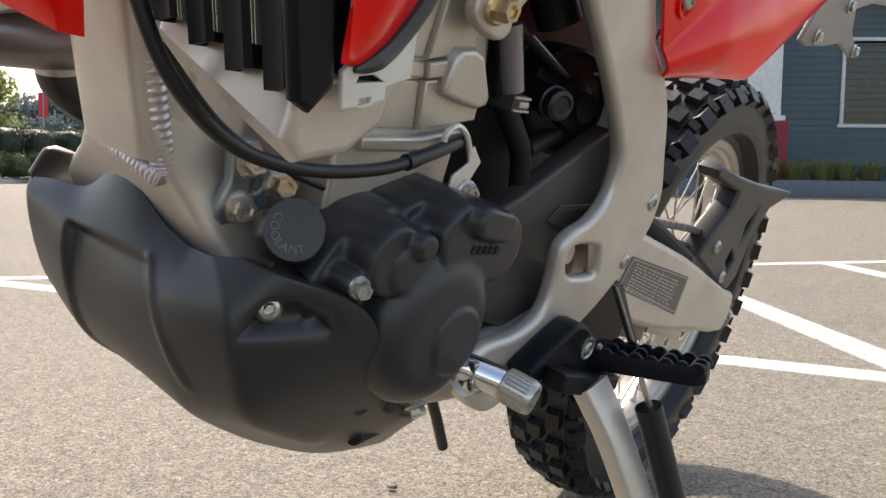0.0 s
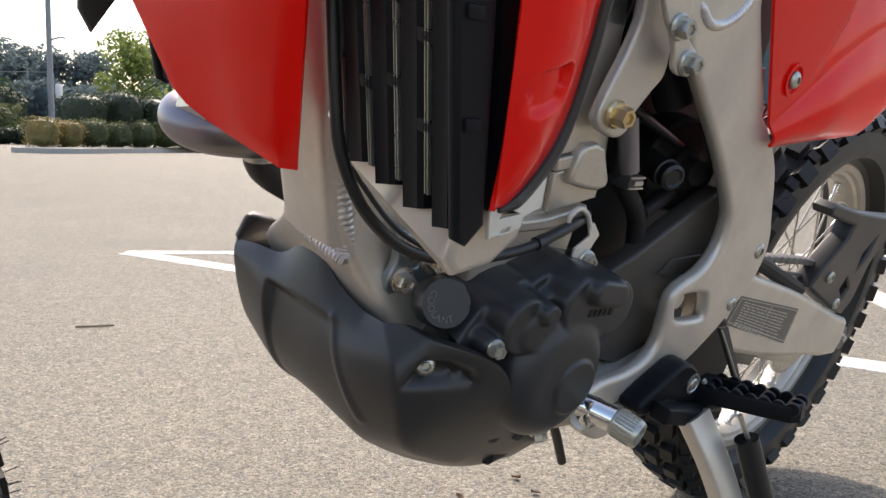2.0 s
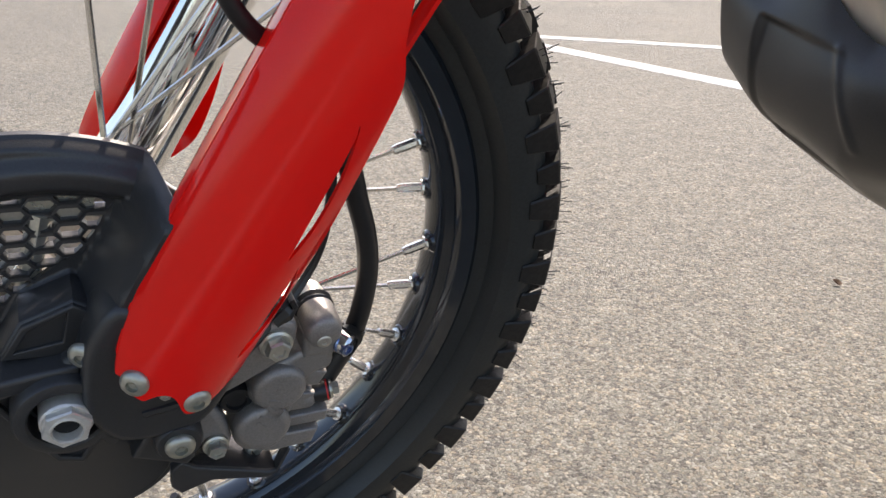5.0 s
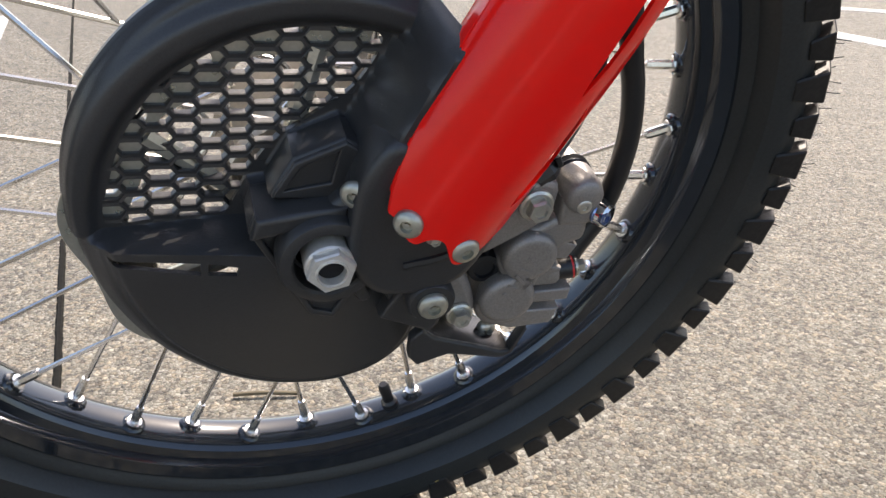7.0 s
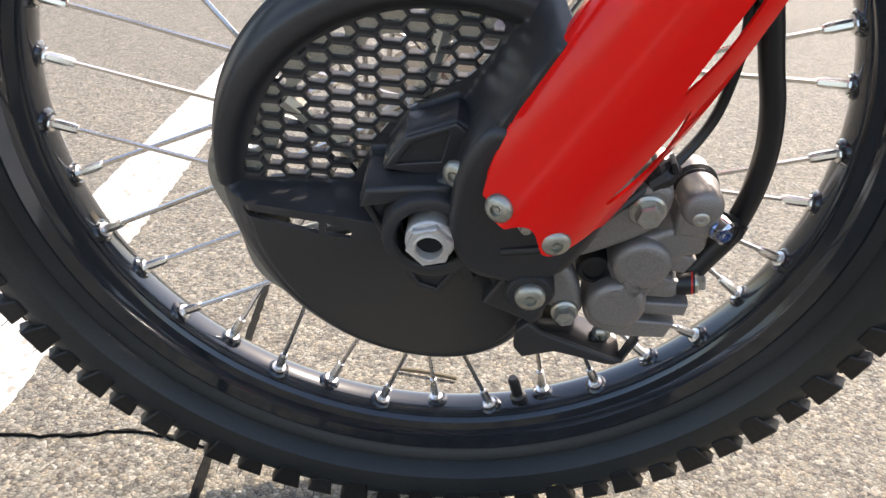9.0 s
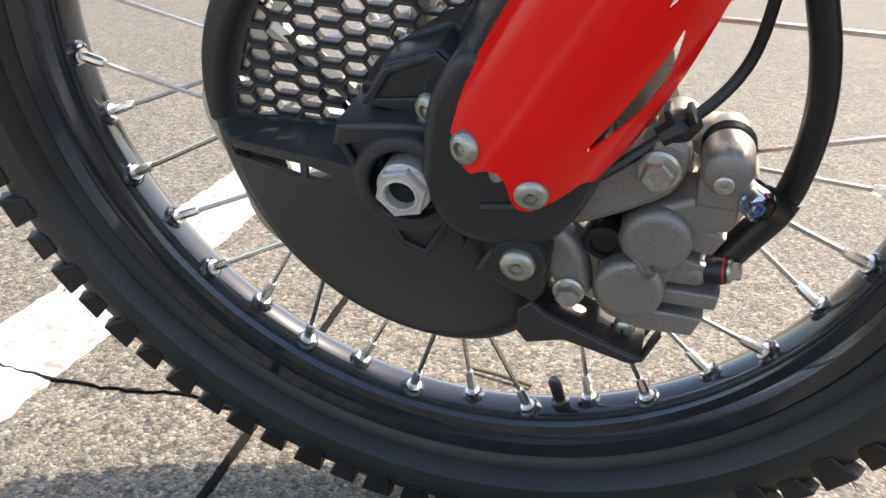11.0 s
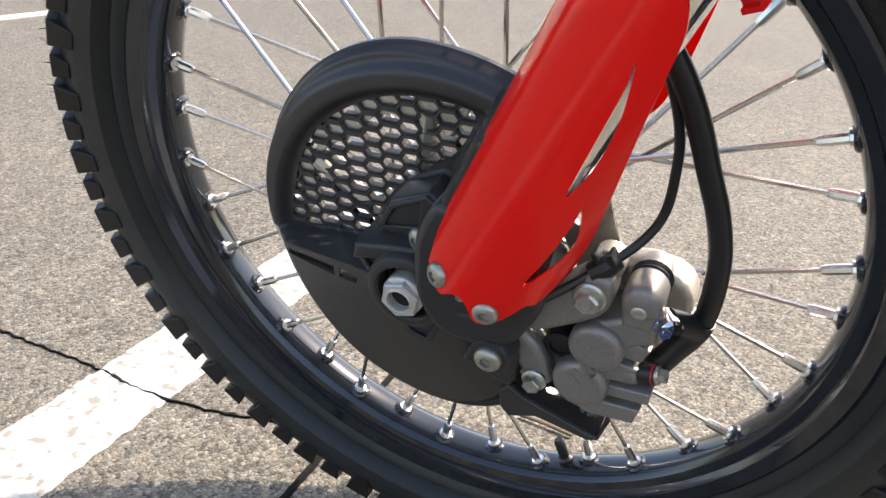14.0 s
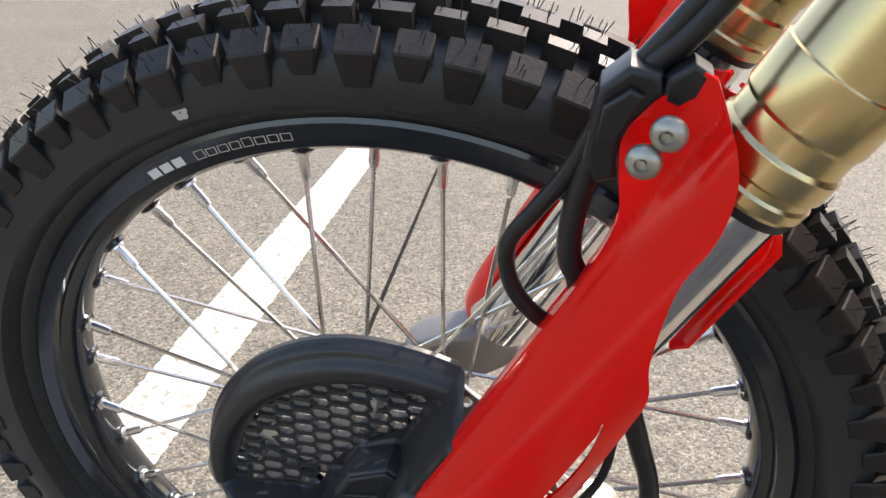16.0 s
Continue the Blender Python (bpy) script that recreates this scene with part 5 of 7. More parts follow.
def lettering(text, size, at, right, up, depth, mat, parent, bend=0.0):
    """Raised letters; bent round a circle of that radius if given (the word runs along its lower arc)."""
    cu = bpy.data.curves.new("letters", "FONT")
    cu.body, cu.size, cu.extrude, cu.align_x, cu.align_y = text, size, depth, "CENTER", "CENTER"
    ob = bpy.data.objects.new("letters", cu)
    scene.collection.objects.link(ob)
    me = bpy.data.meshes.new_from_object(ob.evaluated_get(bpy.context.evaluated_depsgraph_get()))
    bpy.data.objects.remove(ob)
    bpy.data.curves.remove(cu)
    r, u = Vector(right).normalized(), Vector(up).normalized()
    o = r.cross(u)
    for v in me.vertices:
        x, y, z = v.co
        if bend:
            a = x / bend
            x, y = (bend - y) * math.sin(a), -(bend - y) * math.cos(a)
        v.co = Vector(at) + r * x + u * y + o * z
    return part("letters", me, mat, parent, "raised lettering", smooth=0)


cap_right = CAP_AX.cross(Vector((0, 0, -1))).normalized()
cap_up = CAP_AX.cross(cap_right).normalized()
if cap_up.z < 0:
    cap_up, cap_right = -cap_up, -cap_right
turn8 = Matrix.Rotation(radians(-50), 3, CAP_AX)
lettering("COOLANT", 0.0068, CAP_AT + CAP_AX * 0.0120, turn8 @ (-cap_right if cap_right.cross(cap_up).dot(CAP_AX) < 0 else cap_right), turn8 @ cap_up, 0.0004, CASE, cap, 0.0115)

cyl = [(-0.640, 0.596), (-0.604, 0.690), (-0.575, 0.800), (-0.700, 0.840), (-0.742, 0.745), (-0.768, 0.640), (-0.735, 0.600)]
cylinder = part("cylinder", flat([cyl], -0.070, 0.074, 0.008, 0), CAST, bike, "sand-cast bare aluminium cylinder")
for edge, out in (([(-0.638, 0.610), (-0.630, 0.6405), (-0.690, 0.6435), (-0.6945, 0.612)], 0.0755), ([(-0.6950, 0.612), (-0.6905, 0.6440), (-0.736, 0.6520), (-0.752, 0.6500), (-0.752, 0.622)], 0.0800),
                  ([(-0.629, 0.6420), (-0.627, 0.6530), (-0.688, 0.6550), (-0.690, 0.6450)], 0.0785), ([(-0.6905, 0.6455), (-0.6885, 0.6555), (-0.734, 0.6650), (-0.736, 0.6535)], 0.0825),
                  ([(-0.626, 0.6545), (-0.600, 0.780), (-0.690, 0.780), (-0.694, 0.700), (-0.688, 0.6565)], 0.0760), ([(-0.6885, 0.6570), (-0.6950, 0.700), (-0.691, 0.780), (-0.726, 0.780), (-0.733, 0.700), (-0.733, 0.6665)], 0.0800)):
    part("casting_face", flat([edge], 0.066, out, 0.0018, 0, res=2), CAST, cylinder)
part("cylinder_flange", flat([[(-0.642, 0.598), (-0.640, 0.607), (-0.695, 0.609), (-0.740, 0.617), (-0.742, 0.606), (-0.700, 0.599)]], 0.066, 0.0835, 0.0025), CAST, cylinder)
part("tensioner_box", flat([[(-0.7015, 0.6432), (-0.7060, 0.6620), (-0.7110, 0.6680), (-0.7252, 0.6700), (-0.7360, 0.6665), (-0.7400, 0.6610), (-0.7530, 0.6400), (-0.7515, 0.6335), (-0.7413, 0.6305), (-0.7234, 0.6325), (-0.7040, 0.6370)]], 0.070, 0.0880, 0.0045, 0, res=4), CAST, cylinder, "cast chain tensioner housing")
part("crankcase_top", flat([[(-0.624, 0.555), (-0.624, 0.606), (-0.700, 0.607), (-0.738, 0.602), (-0.735, 0.560), (-0.660, 0.545)]], 0.050, 0.0790, 0.004, 0), CAST, bike, "cast crankcase under the cylinder")
part("cylinder_head", flat([[(-0.585, 0.785), (-0.578, 0.830), (-0.690, 0.865), (-0.735, 0.780), (-0.730, 0.752), (-0.62, 0.752)]], -0.078, 0.080, 0.006, 0), DARK, bike, "black cylinder head cover")
# silver hook bracket that holds the cable
hook = part("cable_bracket", flat([[(-0.7295, 0.604), (-0.735, 0.608), (-0.746, 0.5975), (-0.7385, 0.585), (-0.7400, 0.577), (-0.7300, 0.5705), (-0.7170, 0.5735), (-0.7185, 0.588), (-0.7330, 0.5970)]], 0.0950, 0.0975, 0.0008), NICKEL, bike, "bent zinc-plated cable bracket")
part("hook_loop", tubed(spline([(-0.7020, 0.0960, 0.607), (-0.7025, 0.0960, 0.6145), (-0.7110, 0.0960, 0.6205), (-0.7220, 0.0960, 0.6165), (-0.7290, 0.0960, 0.6085), (-0.7330, 0.0960, 0.603)], 6), 0.0022, 8), NICKEL, hook)
bolt(hook, (-0.7340, 0.0975, 0.5800), 0.0058, name="hook_bolt", height=0.006)
cable = [(-0.452, 0.060, 0.830), (-0.464, 0.076, 0.745), (-0.470, 0.086, 0.695), (-0.478, 0.091, 0.661), (-0.500, 0.096, 0.627), (-0.536, 0.100, 0.602), (-0.584, 0.102, 0.592), (-0.642, 0.102, 0.5935), (-0.690, 0.098, 0.6030), (-0.715, 0.094, 0.6085), (-0.738, 0.086, 0.6110)]
part("clutch_cable", tubed(spline(cable, 10), 0.0039, 12), HOSE, bike, "black sheathed clutch cable")
part("cable_sleeve", tubed(spline(cable, 10)[75:97], 0.0046, 14), HOSE, bike)
part("cable_ferrule", tubed(spline(cable, 10)[74:77], 0.0052, 14), HOSE, bike)
part("wire", tubed(spline([(-0.520, 0.050, 0.640), (-0.550, 0.070, 0.605), (-0.590, 0.080, 0.585), (-0.620, 0.08, 0.575)], 8), 0.0019, 8), HOSE, bike)
part("cable_clip", turned([(0.011, -0.004), (0.013, 0), (0.011, 0.004), (0.008, 0)], (-0.505, 0.058, 0.676), (0.3, 0.2, 1), 24, closed=True), STEEL, bike, "steel cable clip")
# engine mount by the down tube
part("engine_mount", flat([[(-0.574, 0.592), (-0.592, 0.594), (-0.602, 0.582), (-0.620, 0.572), (-0.618, 0.556), (-0.598, 0.550), (-0.576, 0.544), (-0.570, 0.556), (-0.576, 0.570)], [(-0.590, 0.572), (-0.597, 0.574), (-0.600, 0.567), (-0.594, 0.563)]], 0.0440, 0.0520, 0.002, 2), ZINC, bike, "blue-grey zinc-plated engine mount plate")
for p in ((-0.587, 0.0500, 0.583), (-0.585, 0.0500, 0.5555), (-0.610, 0.0520, 0.5690)):
    bolt(bike, p, 0.0100, axis=(0.30, 1, 0.10), mat=TINTED, name="mount_bolt", height=0.015, label="flanged hex bolt, tinted by heat")

# radiators: grille of upright vanes, core and bare lower tank
for s in (1, -1):
    rad = part("radiator", boxed(-0.534, s * 0.118, 0.745, 0.030, 0.104, 0.190, bevel=0.006), RADIATOR, bike, "black radiator behind upright louvre vanes")
    tank = flat([[(-0.508, 0.668), (-0.506, 0.648), (-0.516, 0.637), (-0.546, 0.642), (-0.566, 0.658), (-0.570, 0.682), (-0.540, 0.688)]], min(s * 0.062, s * 0.162), max(s * 0.062, s * 0.162), 0.007, 0, 3)
    for v in tank.vertices:         # its floor slopes down to the outside
        v.co.z -= 0.30 * (abs(v.co.y) - 0.070)
    part("radiator_tank", tank, ALU, rad, "bare aluminium lower tank")
    for k in range(4):
        y, z0 = 0.0850 + 0.0247 * k, (0.6530, 0.6475, 0.6420, 0.6395)[k]
        rows = []
        for z in (0, 0.02, 0.06, 0.12, 0.22):
            rows.append([Vector((x, s * (y + dy), z0 + z + (0.0045 * abs(dy + 0.008) / 0.016 if z == 0 else 0))) for x, dy in ((-0.500, -0.0092), (-0.4900, -0.0088), (-0.4872, -0.0064), (-0.4880, 0.0), (-0.4872, 0.0060), (-0.4900, 0.0086), (-0.503, 0.0096))])
        part("vane", grid(rows, thickness=0.0016), RADIATOR, rad)
        for dz in (0.052 + 0.012 * (k % 2), 0.118 - 0.010 * (k % 3)):
            part("vane_tab", boxed(-0.4930, s * (y + 0.0125), z0 + dz, 0.012, 0.0130, 0.0075, bevel=0.0015), RADIATOR, rad)
    # thin pale strips drawn for the light caught along the vane edges
    for k in range(10):
        part("core_tube", boxed(-0.4885, s * (0.0728 + 0.0247 * (k // 2) + 0.0022 * (k % 2)), 0.752, 0.003, 0.0005, 0.190), STEEL, rad)
    part("side_cheek", flat([[(-0.484, 0.640), (-0.492, 0.636), (-0.506, 0.648), (-0.512, 0.860), (-0.478, 0.860)]], min(s * 0.168, s * 0.176), max(s * 0.168, s * 0.176), 0.003), RADIATOR, rad)
    for ob in [rad] + [c for c in rad.children if c.name.split(".")[0] in ("vane", "vane_tab", "side_cheek", "core_tube")]:
        for v in ob.data.vertices:      # the radiator leans back with the down tube
            v.co.x += 0.28 * (v.co.z - 0.645) - 0.010
    part("tank_clip", flat([[(-0.5205, 0.654), (-0.5245, 0.638), (-0.5500, 0.6440), (-0.5490, 0.6500), (-0.5570, 0.6530), (-0.5640, 0.6550), (-0.5600, 0.690), (-0.5380, 0.672)], [(-0.5340, 0.6405), (-0.5410, 0.6420), (-0.5408, 0.6450), (-0.5338, 0.6435)], [(-0.5300, 0.6500), (-0.5470, 0.6520), (-0.5400, 0.6545), (-0.5310, 0.6530)]],
                           min(s * 0.1695, s * 0.1725), max(s * 0.1695, s * 0.1725), 0.0008), PALE, rad, "pale plated shroud bracket")



def shroud(sign):
    """The red side shroud by the radiator: a tapering curved panel with a pressed thumb hollow."""
    rows = []
    back_line = spline([Vector(v) for v in ((-0.5225, 0.6565, 0), (-0.5320, 0.6600, 0), (-0.5430, 0.6700, 0), (-0.5570, 0.6900, 0), (-0.5650, 0.7130, 0), (-0.5680, 0.745, 0), (-0.569, 0.785, 0), (-0.578, 0.880, 0))], 20)
    n = len(back_line)
    for i, q in enumerate(back_line):
        t = i / (n - 1)
        zf = 0.658 + 0.222 * t
        front = Vector((-0.5150 + 0.22 * (zf - 0.658), sign * (0.180 + 0.012 * t), zf))
        back = Vector((q.x, sign * (0.174 - 0.002 * t), q.y))
        row = []
        for k in range(73):
            u = k / 72
            p = front.lerp(back, u)
            p.y += sign * 0.012 * math.sin(math.pi * u) * min(1, t * 3)
            # pressed thumb hollow with a floor that faces a little down
            a, b = p.x + 0.5245, p.z - 0.7258 + 0.22 * (p.x + 0.5245)
            d = (abs(a / 0.0172) ** 3.6 + abs((b + 0.06 * a) / 0.0132) ** 3.6) ** (1 / 3.6)
            p.y -= sign * 0.0050 * (1 - step(0.80 if b > 0 else 0.45, 1.06, d))
            row.append(p)
        rows.append(row)
    return grid(rows, thickness=0.003)


for s in (1, -1):
    sh = part("radiator_shroud", shroud(s), RED, bike, "glossy red radiator shroud with dark edge")
    part("shroud_edge", tubed(spline([(-0.526, s * 0.1735, 0.6555), (-0.536, s * 0.172, 0.6595), (-0.548, s * 0.171, 0.6690), (-0.562, s * 0.171, 0.6890), (-0.570, s * 0.170, 0.7130), (-0.573, s * 0.170, 0.745), (-0.574, s * 0.170, 0.785), (-0.583, s * 0.170, 0.880)], 8), lambda t: 0.0015 + 0.0040 * min(1, t * 6), 8), BLACK, sh, "dark plastic edge")

# tail of the front mudguard, in front of the down tube
rows = []
for i in range(13):
    t = i / 12
    left = Vector((-0.482, 0.047, 0.639)).lerp(Vector((-0.425, 0.105, 0.780)), t)
    mid = Vector((-0.470, -0.030, 0.647)).lerp(Vector((-0.405, -0.005, 0.790)), t)
    right = Vector((-0.450, -0.055, 0.662)).lerp(Vector((-0.400, -0.110, 0.775)), min(1, t * 1.1))
    rows.append([left, left.lerp(mid, 0.05 + 0.36 * t) + Vector((0.009, 0, 0)), left.lerp(mid, 0.62) + Vector((0.008, 0, 0)), mid + Vector((0.006, 0, 0.0)), mid.lerp(right, 0.5) + Vector((0.006, 0, 0)), right])
part("mudguard_tail", grid(rows, thickness=0.0025), RED, bike, "red plastic tail of the front mudguard", smooth=50)
part("mudguard_pad", flat([[(-0.420, 0.690), (-0.430, 0.675), (-0.445, 0.700), (-0.440, 0.760), (-0.415, 0.760)]], -0.150, -0.142, 0.003), BLACK, bike)

# exhaust header and hose on the far side
part("exhaust_pipe", tubed(spline([(-0.640, -0.060, 0.660), (-0.580, -0.095, 0.622), (-0.535, -0.130, 0.610), (-0.520, -0.165, 0.610), (-0.545, -0.190, 0.615), (-0.640, -0.195, 0.640), (-0.800, -0.180, 0.68)], 8), 0.0195, 24), PIPE, bike, "dull heat-tinted exhaust header pipe")
part("radiator_hose", tubed(spline([(-0.560, -0.100, 0.650), (-0.566, -0.118, 0.610), (-0.572, -0.118, 0.586), (-0.600, -0.100, 0.570)], 8), 0.0165, 20), HOSE, bike, "black radiator hose with a steel band")
part("hose_band", tubed([(-0.5665, -0.1185, 0.602), (-0.5685, -0.1185, 0.594)], 0.0178, 24), STEEL, bike)

# main spar and pivot casting, both sides
SPAR = [(-0.715, 0.845), (-0.762, 0.765), (-0.816, 0.714), (-0.845, 0.690), (-0.877, 0.662), (-0.918, 0.620), (-0.928, 0.602), (-0.927, 0.576), (-0.909, 0.5555), (-0.882, 0.545), (-0.869, 0.533), (-0.870, 0.510), (-0.870, 0.486), (-0.858, 0.471), (-0.830, 0.462), (-0.794, 0.460), (-0.770, 0.448), (-0.768, 0.430),
        (-0.819, 0.430), (-0.867, 0.436), (-0.925, 0.450), (-0.965, 0.473), (-0.998, 0.502), (-1.027, 0.540), (-1.032, 0.575), (-1.014, 0.610), (-0.988, 0.655), (-0.956, 0.686), (-0.926, 0.706), (-0.924, 0.712), (-0.893, 0.752), (-0.8615, 0.794), (-0.825, 0.860)]
HOLE = [(-0.884, 0.516), (-0.882, 0.528), (-0.897, 0.5325), (-0.925, 0.5305), (-0.934, 0.525), (-0.941, 0.508), (-0.936, 0.5025), (-0.896, 0.5055)]
for s in (1, -1):
    sp = part("frame_spar", flat([SPAR, HOLE], min(s * 0.097, s * 0.112), max(s * 0.097, s * 0.112), 0.0060, 3, res=4), ALU, bike, "satin bare aluminium main frame spar")
part("hole_tube", tubed([(-0.908, 0.070, 0.520), (-0.908, 0.098, 0.520)], 0.009, 16), ALU, bike)
weld([(-0.768, 0.110, 0.786), (-0.7855, 0.1115, 0.7735), (-0.806, 0.1115, 0.7735), (-0.827, 0.111, 0.7845), (-0.846, 0.110, 0.804)], 0.0045)
bolt(bike, (-1.012, 0.111, 0.568), 0.0085, kind="cap", height=0.004, name="frame_plug")
bolt(bike, (-0.990, 0.111, 0.512), 0.0075, kind="cap", height=0.004, name="frame_plug")
tab = part("panel_tab", flat([[(-0.905, 0.742), (-0.925, 0.745), (-0.942, 0.715), (-0.948, 0.696), (-0.936, 0.690), (-0.922, 0.700)]], 0.094, 0.099, 0.001), ALU, bike, "small panel tab on the frame")
bolt(tab, (-0.934, 0.099, 0.7085), 0.0090, name="side_nut", height=0.009)
# head stay with two bolts and a gold bolt
stay = part("engine_stay", flat([[(-0.718, 0.800), (-0.7175, 0.765), (-0.7126, 0.7413), (-0.7048, 0.7210), (-0.6968, 0.6970), (-0.6985, 0.6880), (-0.7089, 0.6815), (-0.7269, 0.6772), (-0.7387, 0.6826), (-0.7415, 0.6946), (-0.7569, 0.7145), (-0.7680, 0.7290), (-0.7660, 0.7600), (-0.770, 0.800)]], 0.090, 0.100, 0.003, 3), ALU, bike, "bare aluminium engine stay plate")
strap = part("stay_strap", flat([[(-0.7085, 0.790), (-0.7200, 0.7700), (-0.7313, 0.7610), (-0.7415, 0.7490), (-0.7455, 0.7380), (-0.7530, 0.7325), (-0.7650, 0.7318), (-0.7770, 0.7365), (-0.7785, 0.7445), (-0.7690, 0.7520), (-0.7559, 0.7590), (-0.7500, 0.7713), (-0.7440, 0.790)]], 0.1135, 0.1185, 0.0015, 2), ALU, stay, "short bolted strap")
bolt(stay, (-0.7145, 0.100, 0.6965), 0.0108, axis=(0.1, 1, 0), mat=BRASS, name="gold_bolt", height=0.016, label="gold-coloured flange bolt")
bolt(stay, (-0.7350, 0.1185, 0.7660), 0.0100, axis=(0.1, 1, 0), name="stay_bolt", height=0.013)
bolt(stay, (-0.7595, 0.1185, 0.7420), 0.0100, axis=(0.1, 1, 0), name="stay_bolt", height=0.013)

# dark middle: throttle body, pipes, chain cover
part("throttle_body", turned([(0.046, -0.02), (0.046, 0.010), (0.043, 0.013), (0.041, 0.010), (0.022, 0.012), (0.020, 0.020), (0.014, 0.022), (0.012, 0.034), (0, 0.034)], (-0.915, 0.045, 0.640), (0.25, 1, 0), 40), DARK, bike, "black throttle drum")
part("throttle_stop", turned([(0.0125, -0.01), (0.0125, 0.014), (0.0135, 0.015), (0.0135, 0.021), (0.0120, 0.022), (0.0120, 0.030), (0.009, 0.032), (0.007, 0.030), (0, 0.030)], (-0.8558, 0.060, 0.6433), (0.35, 1, -0.1), 24), HOSE, bike)
for k in range(2):
    part("paint_mark", boxed(-0.928 - 0.012 * k, 0.0665, 0.668 - 0.003 * k, 0.007, 0.002, 0.002), WHITEP, bike)
part("breather_pipe", tubed(spline([(-0.766, 0.072, 0.690), (-0.778, 0.076, 0.660), (-0.784, 0.078, 0.637), (-0.835, 0.070, 0.600), (-0.850, 0.070, 0.560), (-0.850, 0.075, 0.530)], 8), 0.0085, 16), DARK, bike, "black engine breather pipe")
clip_block = part("pipe_clip", boxed(-0.7835, 0.082, 0.6385, 0.021, 0.022, 0.013, bevel=0.003), BLACK, bike, "square black hose clip with bright edges")
part("clip_edge", boxed(-0.7835, 0.0935, 0.6430, 0.020, 0.002, 0.0016, bevel=0.0005), STEEL, clip_block)
part("clip_edge", boxed(-0.7835, 0.0935, 0.6340, 0.020, 0.002, 0.0016, bevel=0.0005), STEEL, clip_block)
part("clip_tongue", boxed(-0.7850, 0.0935, 0.6385, 0.012, 0.003, 0.004, bevel=0.0008), STEEL, clip_block)
part("idle_tube", tubed([(-0.764, 0.080, 0.690), (-0.781, 0.084, 0.646)], 0.0090, 18), PIPE, bike, "grey metal tube")
part("upper_hose", tubed(spline([(-0.860, 0.060, 0.700), (-0.840, 0.050, 0.730), (-0.800, 0.040, 0.760)], 8), 0.018, 18), DARK, bike)
part("cross_tube", tubed([(-0.800, 0.060, 0.692), (-0.915, 0.052, 0.655)], 0.0045, 10), HOSE, bike)
part("branch_pipe", tubed([(-0.845, 0.068, 0.600), (-0.915, 0.050, 0.612)], 0.0075, 14), DARK, bike)
# solid near-black boxes stand in for the deep shade behind the engine
part("inner_space", boxed(-0.900, -0.025, 0.660, 0.400, 0.070, 0.440, bevel=0.01), DARK, bike, "near-black box filling the unlit space behind the engine")
part("airbox", boxed(-0.930, -0.02, 0.690, 0.300, 0.060, 0.160, bevel=0.02), DARK, bike, "black block for the airbox and the unlit shock space")
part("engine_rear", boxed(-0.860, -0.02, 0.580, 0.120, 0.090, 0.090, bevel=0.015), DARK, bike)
chain_cover = part("chain_cover", flat([[(-0.780, 0.548), (-0.830, 0.568), (-0.900, 0.604), (-0.945, 0.626), (-0.960, 0.600), (-0.955, 0.545), (-0.930, 0.520), (-0.905, 0.470), (-0.870, 0.447), (-0.822, 0.465), (-0.800, 0.500), (-0.785, 0.530)]], 0.066, 0.086, 0.004, 0), SPROCKET, bike, "matt dark bronze-grey drive sprocket cover")
part("cover_pocket", flat([[(-0.8745, 0.5467), (-0.8884, 0.5603), (-0.9473, 0.56), (-0.96, 0.5516), (-0.9402, 0.5373), (-0.9172, 0.5359)], [(-0.8972, 0.5536), (-0.9452, 0.555), (-0.9513, 0.551), (-0.932, 0.5399), (-0.8884, 0.5429)]], 0.0855, 0.0885, 0.0008), SPROCKET, chain_cover, "raised rim of a shallow pocket")

# gear lever, foot peg, side stand, drain tube
lever = part("gear_lever", beam([(-0.858, 0.108, 0.430), (-0.800, 0.118, 0.420), (-0.752, 0.128, 0.442), (-0.740, 0.134, 0.452)], 0.014, 0.020), ALU, bike, "bare aluminium gear lever with folding tip")
part("lever_joint", boxed(-0.746, 0.134, 0.456, 0.020, 0.016, 0.024, Matrix.Rotation(radians(10), 3, "X"), bevel=0.004), CHROME, lever)
part("lever_tip", tubed([(-0.742, 0.126, 0.460), (-0.755, 0.153, 0.457)], 0.0108, 24), CHROME, lever, "bright plated folding tip")
tip = bmesh.new()
lathe(tip, [(0.0095, 0.0), (0.0120, 0.002), (0.0120, 0.023), (0.0110, 0.025), (0.0085, 0.025), (0.0080, 0.017), (0, 0.017)], (-0.755, 0.153, 0.457), (-0.20, 0.97, -0.12), 40)
part("knurled_tip", tip, STEEL, lever, "knurled steel tip")
for k in range(24):
    a = 2 * math.pi * k / 24
    ax = Vector((-0.20, 0.97, -0.12)).normalized()
    s1 = ax.orthogonal().normalized()
    d = math.cos(a) * s1 + math.sin(a) * ax.cross(s1)
    b0 = Vector((-0.755, 0.153, 0.457)) + ax * 0.004 + d * 0.0120
    part("knurl", tubed([b0, b0 + ax * 0.017], 0.0007, 4), STEEL, lever)
def placed(me, at, a, b):
    """Moves a plate from the side plane to lie along a and b from a point."""
    a, b = Vector(a).normalized(), Vector(b).normalized()
    n = a.cross(b).normalized()
    for v in me.vertices:
        v.co = Vector(at) + a * v.co.x + b * v.co.z + n * v.co.y
    return me


